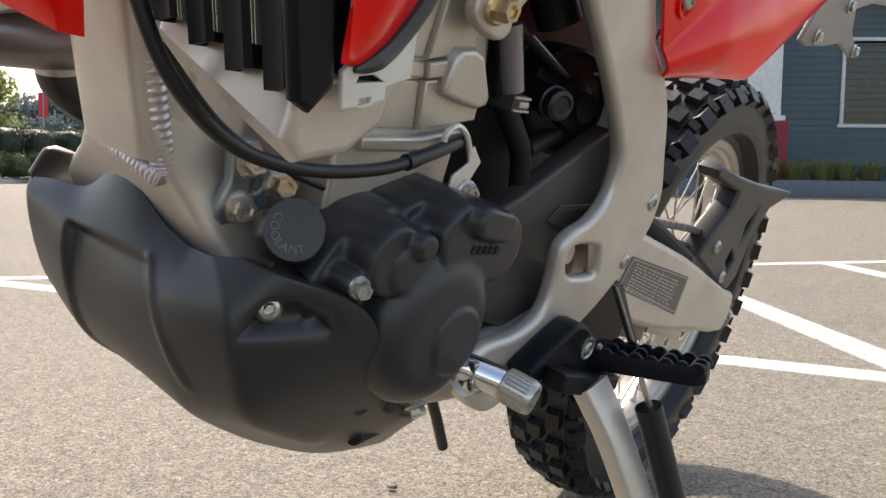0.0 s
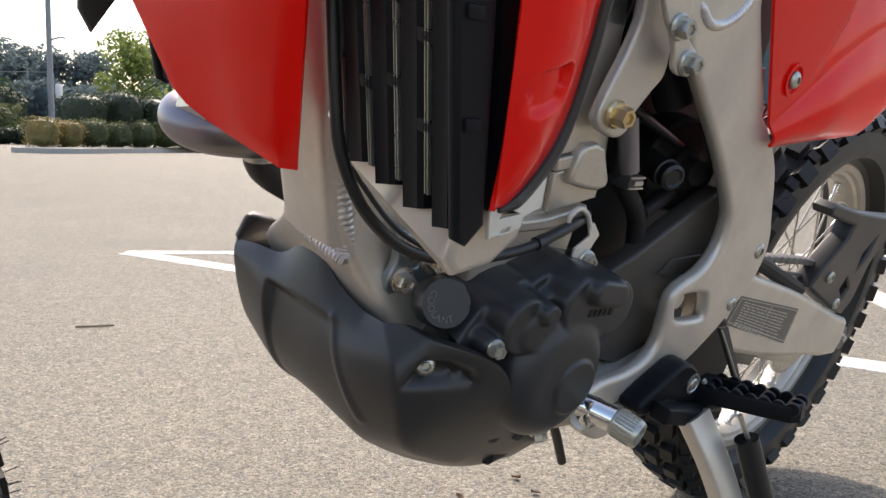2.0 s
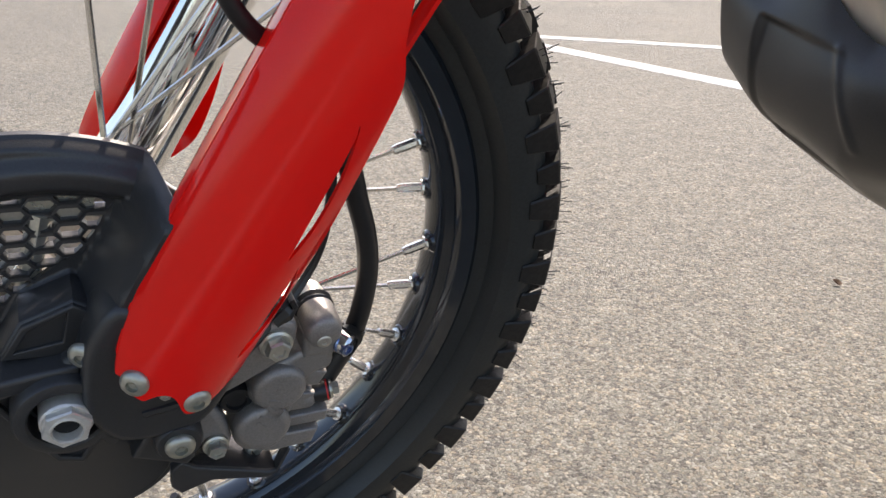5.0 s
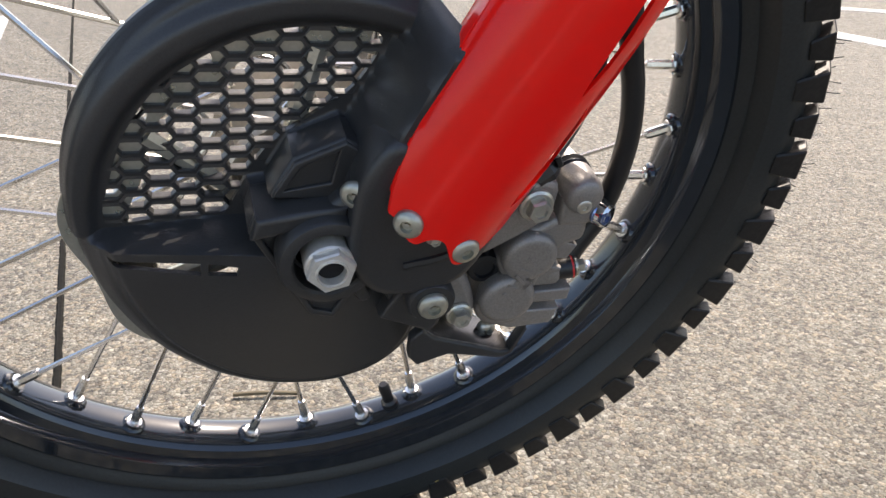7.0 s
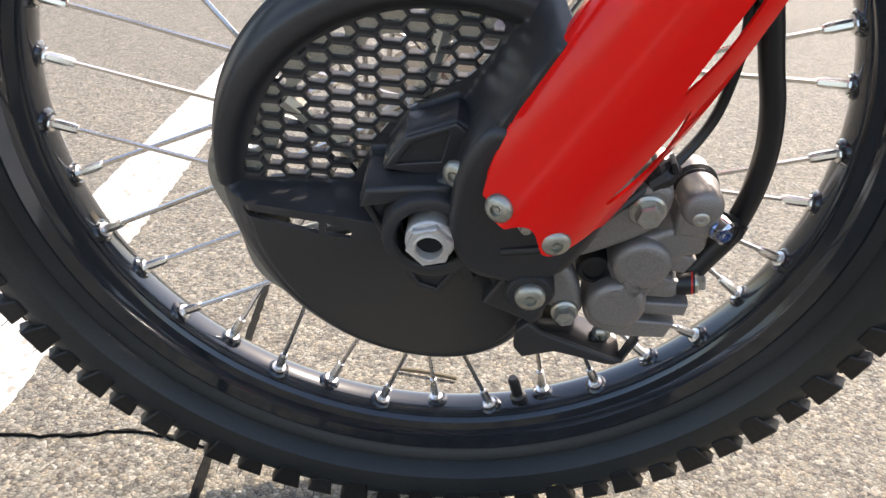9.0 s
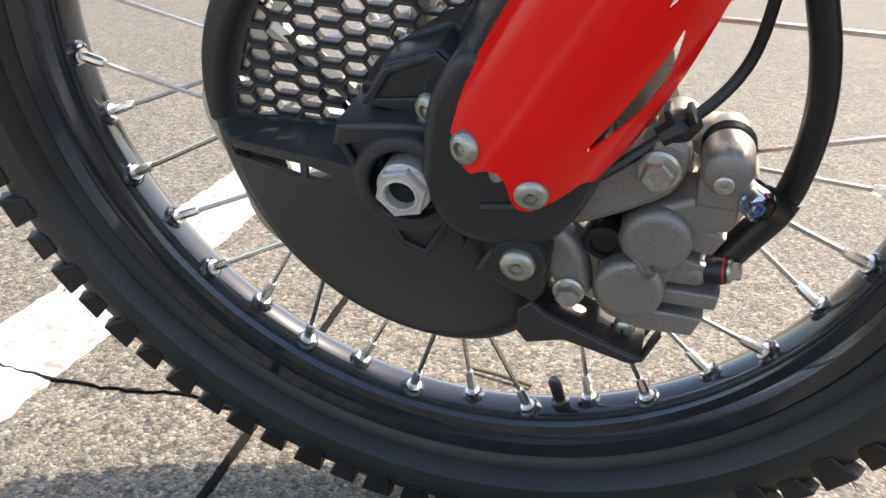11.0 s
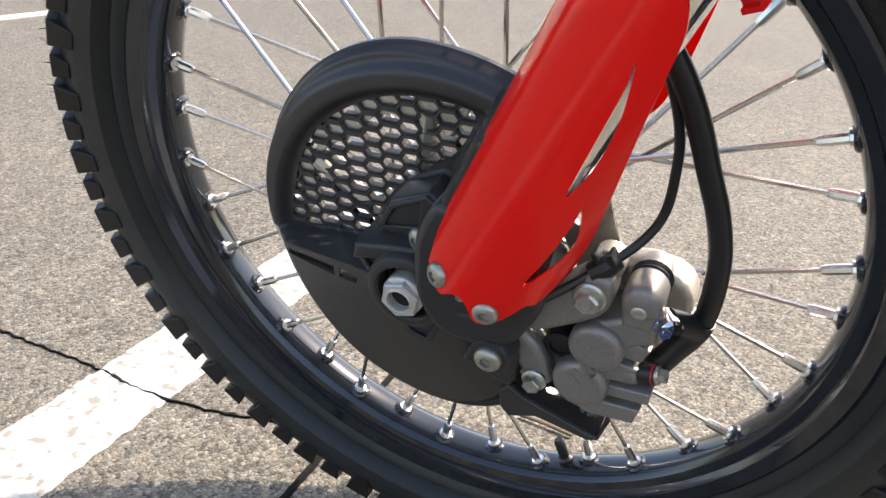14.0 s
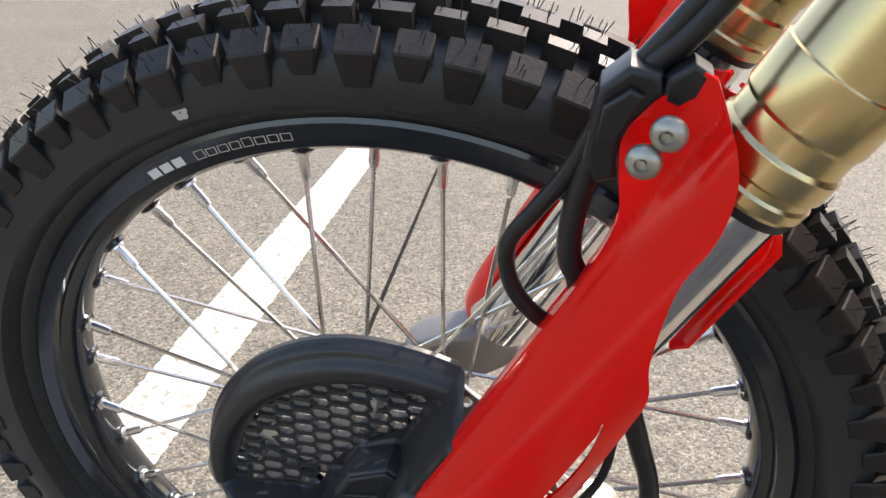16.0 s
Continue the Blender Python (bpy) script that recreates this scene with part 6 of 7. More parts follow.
bracket = part("peg_bracket", flat([[(-0.826, 0.4420), (-0.850, 0.4560), (-0.872, 0.4670), (-0.889, 0.4735), (-0.908, 0.4680), (-0.932, 0.4500), (-0.960, 0.4260), (-0.974, 0.4060), (-0.950, 0.4070), (-0.905, 0.4270), (-0.872, 0.4375), (-0.846, 0.4290), (-0.832, 0.4310)]], 0.112, 0.136, 0.004, 2), RADIATOR, bike, "black steel foot peg bracket")
part("bracket_web", flat([[(-0.930, 0.462), (-0.955, 0.490), (-0.978, 0.498), (-1.004, 0.490), (-1.045, 0.440), (-1.040, 0.415), (-0.960, 0.412)]], 0.098, 0.108, 0.003), RADIATOR, bracket)
part("lower_strap", flat([[(-0.845, 0.446), (-0.905, 0.432), (-0.952, 0.424), (-0.952, 0.411), (-0.900, 0.415), (-0.845, 0.430)]], 0.136, 0.156, 0.003), RADIATOR, bracket)
part("pivot_ring", turned([(0.0105, 0.135), (0.0105, 0.1375), (0.0085, 0.1380), (0.0075, 0.1365)], (-0.9120, 0, 0.4490), segs=32), STEEL, bracket, "bright pivot washer")
bolt(bracket, (-0.9120, 0.136, 0.4490), 0.0062, kind="cap", height=0.003, name="pivot_bolt")
bolt(bracket, (-0.934, 0.136, 0.4470), 0.0035, kind="hex", height=0.003, name="pivot_bolt")
PEG_A, PEG_B = Vector((-0.16, 0.96, 0.20)).normalized(), Vector((-0.97, -0.17, 0.04))
PEG_B = (PEG_B - PEG_A * PEG_B.dot(PEG_A)).normalized()
PEG_N = PEG_A.cross(PEG_B).normalized()
if PEG_N.z < 0:
    PEG_N = -PEG_N
PEG_O = Vector((-0.925, 0.130, 0.4345))
edge = [(0, 0), (0.030, 0.0), (0.094, 0.006), (0.101, 0.014), (0.101, 0.028), (0.094, 0.036), (0.030, 0.044), (0, 0.040)]
wells = [[(0.018 + 0.0255 * k, 0.007), (0.036 + 0.0255 * k, 0.009), (0.036 + 0.0255 * k, 0.033), (0.018 + 0.0255 * k, 0.035)] for k in range(3)]
peg = part("foot_peg", placed(flat([edge] + wells, -0.0085, 0.0085, 0.002), PEG_O, PEG_A, PEG_B), RADIATOR, bike, "black toothed foot peg")
for k in range(7):
    for b in (0.004, 0.022, 0.039):
        if b == 0.022 and k % 2:
            continue
        p = PEG_O + PEG_A * (0.018 + 0.0128 * k) + PEG_B * (b + (0.0045 if b < 0.02 else -0.0045 if b > 0.03 else 0) * k / 6) + PEG_N * 0.0105
        disc = p - PEG_N * 0.0052
        part("tooth", turned([(0, -0.0022), (0.0058, -0.0022), (0.0064, -0.0010), (0.0064, 0.0010), (0.0058, 0.0022), (0, 0.0022)], disc, PEG_B, 16), RADIATOR, peg)
rows = [[Vector((-0.944, 0.130, 0.500)), Vector((-0.957, 0.131, 0.501))], [Vector((-0.958, 0.140, 0.474)), Vector((-0.968, 0.141, 0.475))], [Vector((-0.972, 0.150, 0.448)), Vector((-0.980, 0.151, 0.449))]]
brace = part("brace_plate", grid(rows, thickness=0.004), BLACK, bike)
part("brace_edge", tubed([(-0.9435, 0.1325, 0.499), (-0.9715, 0.1525, 0.449)], 0.0012, 6), STEEL, brace)
stand = part("side_stand", beam([(-0.900, 0.153, 0.426), (-0.915, 0.190, 0.376), (-0.957, 0.262, 0.245), (-1.001, 0.338, 0.108)], 0.018, lambda t: 0.034 - 0.008 * t, power=0.35), ALU, bike, "extruded aluminium side stand, folded out")
part("stand_foot", flat([[(-0.965, 0.098), (-1.035, 0.098), (-1.040, 0.108), (-0.960, 0.108)]], 0.318, 0.366, 0.003), STEEL, stand)
sleeve = part("stand_spring", tubed([(-0.928, 0.196, 0.420), (-0.978, 0.262, 0.276)], 0.0115, 18), HOSE, bike, "black sleeve over the side stand spring")
part("spring_hook", tubed([(-0.914, 0.188, 0.444), (-0.930, 0.198, 0.418)], 0.0025, 8), STEEL, sleeve)
part("spring_hook", tubed([(-0.978, 0.262, 0.276), (-0.972, 0.285, 0.215)], 0.0025, 8), STEEL, sleeve)
part("drain_tube", tubed([(-0.800, 0.066, 0.400), (-0.820, 0.066, 0.372), (-0.842, 0.066, 0.338)], 0.0048, 12), HOSE, bike, "short black drain tube")
bolt(bike, (-0.735, 0.100, 0.420), 0.0085, axis=(0.1, 0.7, -0.7), name="drain_bolt", height=0.010)

# swinging arm, chain and guide
arm = part("swing_arm", flat([[(-0.985, 0.545), (-1.048, 0.532), (-1.199, 0.493), (-1.293, 0.462), (-1.384, 0.432), (-1.408, 0.424), (-1.403, 0.374), (-1.296, 0.390), (-1.184, 0.408), (-1.085, 0.430), (-0.990, 0.470)]], 0.062, 0.096, 0.007, 2), ALU, bike, "bare aluminium swing arm with a data label")
part("swing_arm_far", flat([[(-0.985, 0.545), (-1.180, 0.498), (-1.420, 0.412), (-1.520, 0.392), (-1.520, 0.350), (-1.330, 0.372), (-1.090, 0.430), (-0.990, 0.480)]], -0.096, -0.066, 0.008, 3), ALU, bike)
part("data_label", flat([[(-1.042, 0.508), (-1.213, 0.470), (-1.206, 0.424), (-1.027, 0.476)]], 0.0955, 0.0968, 0.0003), LABEL, arm, "dark printed data label")
for p, q in (((-1.046, 0.5045), (-1.208, 0.4685)), ((-1.208, 0.4685), (-1.202, 0.4285)), ((-1.202, 0.4285), (-1.032, 0.4785)), ((-1.032, 0.4785), (-1.046, 0.5045)), ((-1.130, 0.4850), (-1.122, 0.4530))):
    part("label_rule", tubed([(p[0], 0.0970, p[1]), (q[0], 0.0970, q[1])], 0.0006, 4), PRINT, arm)
rng = random.Random(3)
for r in range(10):
    z_t = r / 10
    p0 = Vector((-1.056, 0.0972, 0.499)).lerp(Vector((-1.046, 0.0972, 0.470)), z_t)
    dirn = Vector((-0.160, 0, -0.0395 - 0.012 * z_t)).normalized()
    x = 0.0
    while x < 0.128:
        w = rng.uniform(0.003, 0.012)
        q = p0 + dirn * x
        part("print_bar", boxed(q.x - w / 2 * 0.96, q.y, q.z - w / 2 * 0.28, w, 0.0006, 0.0013, Matrix.Rotation(radians(-16), 3, "Y")), PRINT, arm)
        x += w + rng.uniform(0.0015, 0.005)
part("axle_block", flat([[(-1.400, 0.416), (-1.436, 0.409), (-1.452, 0.382), (-1.440, 0.372), (-1.400, 0.378)]], 0.070, 0.090, 0.004), CASE, arm)
bolt(arm, (-1.424, 0.090, 0.394), 0.0075, name="adjuster_nut", height=0.006)
part("lower_roller", boxed(-1.160, 0.060, 0.402, 0.075, 0.026, 0.022, Matrix.Rotation(radians(-14), 3, "Y"), bevel=0.004), CASE, bike)
part("chain_buckle", boxed(-1.260, 0.066, 0.385, 0.120, 0.016, 0.014, Matrix.Rotation(radians(-14), 3, "Y"), bevel=0.003), STEEL, bike)
guide = part("chain_guide", flat([[(-1.255, 0.590), (-1.267, 0.596), (-1.346, 0.582), (-1.450, 0.570), (-1.575, 0.560), (-1.564, 0.552), (-1.497, 0.536), (-1.462, 0.500), (-1.450, 0.444), (-1.428, 0.424), (-1.380, 0.440), (-1.275, 0.482), (-1.300, 0.510), (-1.345, 0.545), (-1.350, 0.562), (-1.262, 0.580)],
                                  [(-1.420, 0.518), (-1.450, 0.540), (-1.440, 0.512), (-1.420, 0.492)], [(-1.395, 0.485), (-1.415, 0.466), (-1.405, 0.452), (-1.385, 0.468)]], 0.050, 0.078, 0.004), SKID, bike, "matt black plastic chain guide")
bolt(guide, (-1.330, 0.078, 0.492), 0.0085, kind="cap", height=0.004, name="guide_screw")
bolt(guide, (-1.386, 0.078, 0.447), 0.0085, kind="cap", height=0.004, name="guide_screw")
part("arm_slider", tubed(spline([(-1.000, 0.074, 0.552), (-1.080, 0.074, 0.540), (-1.250, 0.074, 0.482)], 6), 0.009, 10), DARK, bike)

link = flat([[(-0.0085, -0.003), (-0.0085, 0.003), (-0.005, 0.0045), (0, 0.003), (0.005, 0.0045), (0.0085, 0.003), (0.0085, -0.003), (0.005, -0.0045), (0, -0.003), (-0.005, -0.0045)]], -0.007, 0.007, 0.001)
link.materials.append(CASE)
chain = part("drive_chain", tubed([(-1.000, 0.057, 0.535), (-1.420, 0.057, 0.470)], 0.003, 6), CASE, bike, "steel drive chain")
top_run = spline([(-0.980, 0.057, 0.545), (-1.140, 0.057, 0.528), (-1.300, 0.057, 0.508), (-1.420, 0.057, 0.478)], 9)
for p, q in zip(top_run, top_run[1:]):
    ob = bpy.data.objects.new("chain_link", link)
    scene.collection.objects.link(ob)
    ob.parent = chain
    d = q - p
    ob.matrix_local = Matrix.Translation((p + q) / 2) @ Matrix.Rotation(-math.atan2(d.z, -d.x) * -1, 4, "Y")

# red side panel and bright bracket under the tail
def panel_out(x, z):
    """How far out the side panel stands: a full lower flank, a hollow above it, a flat strip by the frame."""
    low = (-0.93, -1.125, -1.165, -1.255, -1.3155, -1.42), (0.678, 0.693, 0.718, 0.775, 0.838, 0.915)
    fold = (-0.93, -0.945, -1.0206, -1.076, -1.2033, -1.42), (0.700, 0.712, 0.762, 0.793, 0.845, 0.930)
    zl, zf = (float(np.interp(-x, [-q for q in line[0]], line[1])) for line in (low, fold))
    v = min(1.0, max(0.0, (z - zl) / max(0.005, zf - zl)))
    y = 0.119 + 0.016 * min(1.0, max(0.0, zf - zl) / 0.075) * math.sin(math.pi * v ** 0.75) - 0.012 * step(0.0, 0.055, z - zf)
    edge = float(np.interp(z, (0.700, 0.7071, 0.7282, 0.7596, 0.8013, 0.87), (-0.925, -0.9414, -0.9736, -0.9923, -1.0184, -1.030)))
    return y + (0.119 - y) * step(-0.003, 0.003, x - edge) * step(0.700, 0.708, z)


rows = []
for i in range(91):
    t = i / 90
    line = [Vector(q) for q in ((-0.940, 0, 0.678), (-1.030, 0, 0.6865), (-1.125, 0, 0.693), (-1.172, 0, 0.718), (-1.262, 0, 0.775), (-1.330, 0, 0.838), (-1.420, 0, 0.905))]
    k = min(5, int(t * 6))
    low = line[k].lerp(line[k + 1], t * 6 - k)
    high = Vector((-0.835, 0, 0.845)).lerp(Vector((-1.420, 0, 0.945)), t)
    row = [low.lerp(high, q / 60) for q in range(61)]
    rows.append([Vector((p.x, panel_out(p.x, p.z), p.z)) for p in row])
panel = part("side_panel", grid(rows, thickness=0.003), RED, bike, "glossy red side panel below the seat", smooth=45)
part("screw_well", turned([(0.0150, 0.0005), (0.0150, 0.0025), (0.0125, 0.0025), (0.0115, 0.0005)], (-0.9410, 0.119, 0.7406), segs=32, closed=True), RED, panel)
bolt(panel, (-0.9410, 0.1195, 0.7406), 0.0080, axis=(0, 1, 0.1), kind="cap", height=0.005, name="panel_screw")
br = part("tail_bracket", flat([[(-1.440, 0.760), (-1.470, 0.756), (-1.540, 0.764), (-1.620, 0.778), (-1.700, 0.765), (-1.712, 0.778), (-1.660, 0.800), (-1.640, 0.830), (-1.720, 0.850), (-1.900, 0.870), (-1.900, 0.890), (-1.600, 0.880), (-1.480, 0.820)]], 0.056, 0.062, 0.001), CALIPER, bike, "bare metal tail bracket")
for p in ((-1.498, 0.062, 0.772), (-1.600, 0.062, 0.828), (-1.700, 0.062, 0.776)):
    bolt(br, p, 0.010, name="bracket_bolt", height=0.008)

# rear wheel
RX, RY, RZ = -1.6156, -0.0934, 0.3408
knobs_rear = [(-0.051, 0.034, 0.028, 0.0, 58), (0.051, 0.034, 0.028, 0.0, 58), (-0.046, 0.018, 0.020, 0.5, 48), (0.046, 0.018, 0.020, 0.5, 48), (-0.026, 0.034, 0.024, 0.5, 18), (0.026, 0.034, 0.024, 0.5, 18), (0.0, 0.030, 0.026, 0.0, 0)]
rear = build_wheel("rear_wheel", RX, RZ, 0.360, 0.262, 0.030, 0.060, 36, CAST, radians(3), knobs_rear, 0.0125, "rear wheel with deep-lugged tyre", 36, 0.045)
sprocket = [(RX + r * math.cos(a), RZ + r * math.sin(a)) for k in range(96) for r, a in [((0.098, 0.105)[k % 2], 2 * math.pi * k / 96)]]
cut_outs = [[(RX + 0.070 * math.cos(b) + 0.014 * math.cos(c), RZ + 0.070 * math.sin(b) + 0.014 * math.sin(c)) for c in (2 * math.pi * q / 12 for q in range(12))] for b in (2 * math.pi * k / 6 for k in range(6))]
part("rear_sprocket", flat([sprocket] + cut_outs, 0.052, 0.060, 0.001, res=0), STEEL, rear, "bright drilled rear sprocket")
rear.matrix_local = Matrix.Translation((RX, RY, RZ)) @ Matrix.Rotation(radians(2.4), 4, "Z") @ Matrix.Translation((-RX, 0, -RZ))

# tank and seat over the engine, above the camera's view: added to block sky light
rows = []
for x, z0, z1, w in ((-0.590, 0.905, 0.960, 0.070), (-0.640, 0.890, 0.990, 0.105), (-0.740, 0.885, 1.000, 0.120), (-0.830, 0.885, 0.985, 0.105), (-0.900, 0.890, 0.960, 0.090)):
    zc, h = (z0 + z1) / 2, (z1 - z0) / 2
    rows.append([Vector((x, w * math.copysign(abs(math.cos(a)) ** 0.6, math.cos(a)), zc + h * math.copysign(abs(math.sin(a)) ** 0.6, math.sin(a)))) for a in (2 * math.pi * k / 24 for k in range(24))])
part("fuel_tank", grid(rows, closed_u=True), BLACK, bike, "unseen black fuel tank shape that shades the engine")
rows = []
for x, z0, z1, w in ((-0.830, 0.900, 0.990, 0.080), (-0.960, 0.885, 0.955, 0.095), (-1.150, 0.900, 0.950, 0.100), (-1.350, 0.935, 0.980, 0.095), (-1.500, 0.960, 0.995, 0.070)):
    zc, h = (z0 + z1) / 2, (z1 - z0) / 2
    rows.append([Vector((x, w * math.copysign(abs(math.cos(a)) ** 0.6, math.cos(a)), zc + h * math.copysign(abs(math.sin(a)) ** 0.6, math.sin(a)))) for a in (2 * math.pi * k / 24 for k in range(24))])
part("seat", grid(rows, closed_u=True), HOSE, bike, "unseen long black seat shape that shades the engine")

# ---- markings, joint and cracks on the lot ----
def paint_material():
    """White road paint, worn through to the stones in patches."""
    m = material("worn_white_paint", (0.485, 0.475, 0.445), 0.7, grain=0.16, grain_scale=160, second=(0.40, 0.392, 0.365), blotch_scale=7, bump=0.6, bump_scale=260)
    t = m.node_tree
    out = t.nodes["Material Output"]
    co = t.nodes.new("ShaderNodeTexCoord")
    n1 = t.nodes.new("ShaderNodeTexNoise")
    n1.inputs["Scale"].default_value, n1.inputs["Detail"].default_value = 60.0, 7.0
    t.links.new(co.outputs["Object"], n1.inputs["Vector"])
    r = t.nodes.new("ShaderNodeValToRGB")
    r.color_ramp.elements[0].position, r.color_ramp.elements[1].position = 0.575, 0.625
    t.links.new(n1.outputs[0], r.inputs[0])
    worn = t.nodes.new("ShaderNodeBsdfPrincipled")
    worn.inputs["Base Color"].default_value, worn.inputs["Roughness"].default_value = (0.25, 0.232, 0.195, 1), 0.85
    mx = t.nodes.new("ShaderNodeMixShader")
    t.links.new(r.outputs[0], mx.inputs[0])
    t.links.new(t.nodes["Principled BSDF"].outputs[0], mx.inputs[1])
    t.links.new(worn.outputs[0], mx.inputs[2])
    t.links.new(mx.outputs[0], out.inputs[0])
    return m


PAINT = paint_material()
TAR = material("joint_filler", (0.012, 0.0115, 0.010), 0.95, grain=0.3, grain_scale=200, spec=0.1)


def ribbon(name, a, b, width, z, mat, label, category, rough_edge=0.0026, seed=1, group=""):
    """A painted or filled strip on the ground, with uneven edges."""
    rng = random.Random(seed)
    a, b = Vector((*a, z)), Vector((*b, z))
    d = (b - a).normalized()
    s = Vector((-d.y, d.x, 0))
    n = max(4, int((b - a).length / 0.009))
    bm = bmesh.new()
    rows = []
    for i in range(n + 1):
        p = a.lerp(b, i / n)
        l, r = width / 2 + rng.uniform(-1, 1) * rough_edge, width / 2 + rng.uniform(-1, 1) * rough_edge
        down = Vector((0, 0, -z - 0.001))
        rows.append([bm.verts.new(q) for q in (p + s * (l + 0.003) + down, p + s * l, p, p - s * r, p - s * (r + 0.003) + down)])
    for r0, r1 in zip(rows, rows[1:]):
        for k in range(4):
            bm.faces.new((r0[k], r0[k + 1], r1[k + 1], r1[k]))
    bmesh.ops.recalc_face_normals(bm, faces=bm.faces[:])
    me = bpy.data.meshes.new(name)
    bm.to_mesh(me)
    bm.free()
    if me.polygons[0].normal.z < 0:
        me.flip_normals()
    me.materials.append(mat)
    return tagged(new(name, me), label, category, group, "structure")


ribbon("trim_bay_line", (1.2, -0.71), (-3.46, 1.085), 0.112, 0.002, PAINT, "worn white painted bay line on concrete", "road marking", seed=2)
ribbon("trim_bay_line", (-2.2, -2.18), (-4.16, -1.43), 0.112, 0.002, PAINT, "worn white painted bay line on concrete", "road marking", seed=3)
ribbon("trim_hatch_line", (-2.70, 3.965), (1.75, 2.66), 0.130, 0.002, PAINT, "white painted edge of a hatched corner", "road marking", seed=4)
ribbon("trim_hatch_line", (-2.72, 3.960), (2.60, 6.62), 0.120, 0.0028, PAINT, "white painted edge of a hatched corner", "road marking", seed=5)
ribbon("trim_hatch_line", (0.72, 4.90), (1.16, 2.95), 0.130, 0.0036, PAINT, "white painted hatch stripe", "road marking", seed=6)
ribbon("trim_hatch_line", (1.62, 6.15), (2.05, 4.4), 0.130, 0.0036, PAINT, "white painted hatch stripe", "road marking", seed=7)
ribbon("trim_joint", (0.6, -0.195), (-6.0, 2.37), 0.0045, 0.0032, TAR, "dark sealed straight joint in the concrete", "joint", 0.0007, seed=8)


def crack(points, seed, width=0.0034):
    rng = random.Random(seed)
    fine = spline([Vector((x, y, 0.0028)) for x, y in points], 40)
    q = [fine[0]]
    for p in fine:
        if (p - q[-1]).length > 0.007:
            q.append(p)
    bm = bmesh.new()
    last = None
    for i, p in enumerate(q):
        d = (q[min(i + 1, len(q) - 1)] - q[max(i - 1, 0)]).normalized()
        s = Vector((-d.y, d.x, 0))
        p = p + s * rng.uniform(-0.0022, 0.0022)
        w = width * rng.choice((0.10, 0.2, 0.3, 0.45, 0.75)) * rng.uniform(0.7, 1.1)
        down = Vector((0, 0, -0.0035))
        pair = [bm.verts.new(v) for v in (p + s * w + down, p + s * w, p - s * w, p - s * w + down)]
        if last:
            for k in range(3):
                bm.faces.new((last[k], last[k + 1], pair[k + 1], pair[k]))
        last = pair
    me = bpy.data.meshes.new("trim_crack")
    bm.to_mesh(me)
    bm.free()
    me.materials.append(TAR)
    return tagged(new("trim_crack", me), "thin dark crack wandering across the concrete", "crack", kind="structure")


crack([(-0.95, -0.62), (-0.80, -0.42), (-0.682, -0.224), (-0.60, -0.085), (-0.548, -0.01), (-0.511, 0.073), (-0.490, 0.153), (-0.440, 0.215)], 4)

# ---- loose bits on the ground ----
STRAW = material("dry_stalk", (0.20, 0.16, 0.10), 0.8)
LEAF = material("dry_leaf", (0.16, 0.09, 0.045), 0.7, second=(0.09, 0.05, 0.03), blotch_scale=60)


def thing_mesh(name, bm, mat, label, category, group="", kind="", smooth=30):
    me = bpy.data.meshes.new(name)
    bmesh.ops.recalc_face_normals(bm, faces=bm.faces[:])
    bm.to_mesh(me)
    bm.free()
    if smooth:
        me.polygons.foreach_set("use_smooth", [True] * len(me.polygons))
        me.set_sharp_from_angle(angle=radians(smooth))
    me.materials.append(mat)
    return tagged(new(name, me), label, category, group, kind)


thing_mesh("twig", tubed(spline([(-0.520, 0.425, 0.004), (-0.502, 0.450, 0.005), (-0.480, 0.478, 0.004)], 5), 0.0024, 7), STRAW, "short dry brown twig lying on the concrete", "twig")
thing_mesh("twig", tubed(spline([(-1.66, 2.43, 0.004), (-1.61, 2.455, 0.006), (-1.57, 2.50, 0.004)], 5), 0.0035, 7), STRAW, "short dry brown twig lying on the concrete", "twig")
rng = random.Random(11)
for x, y in ((0.004, 1.594), (-0.032, 1.749), (0.017, 1.694), (-0.10, 1.62), (-2.4, 5.2), (-3.2, 6.4), (-0.5, 3.1)):
    bm = bmesh.new()
    pts = [Vector((math.cos(a) * rng.uniform(0.007, 0.012), math.sin(a) * rng.uniform(0.005, 0.008), rng.uniform(0.003, 0.010))) for a in (2 * math.pi * k / 8 for k in range(8))]
    vs = [bm.verts.new(p + Vector((x, y, 0))) for p in pts]
    c = bm.verts.new((x, y, 0.003))
    for k in range(8):
        bm.faces.new((vs[k], vs[(k + 1) % 8], c))
    bmesh.ops.solidify(bm, geom=bm.faces[:], thickness=0.001)
    thing_mesh("dry_leaf", bm, LEAF, "small curled brown leaf on the concrete", "leaf", "fallen leaves")

# ---- far side of the lot: kerbed bed with hedges, trees, pole ----
KERB = material("kerb_concrete", (0.42, 0.40, 0.37), 0.85, grain=0.1, grain_scale=30, blotch_scale=0.6)
SOIL = material("mulch", (0.10, 0.065, 0.045), 0.9, grain=0.3, grain_scale=40)
LEAF_DARK = material("hedge_leaf", (0.030, 0.048, 0.022), 0.5, second=(0.018, 0.030, 0.014), blotch_scale=1.5, piece=0.2)
translucent(LEAF_DARK, (0.06, 0.10, 0.035), 0.20)
LEAF_GOLD = material("gold_shrub_leaf", (0.26, 0.195, 0.065), 0.6, second=(0.075, 0.085, 0.030), blotch_scale=1.8, piece=0.2)
translucent(LEAF_GOLD, (0.36, 0.27, 0.09), 0.25)
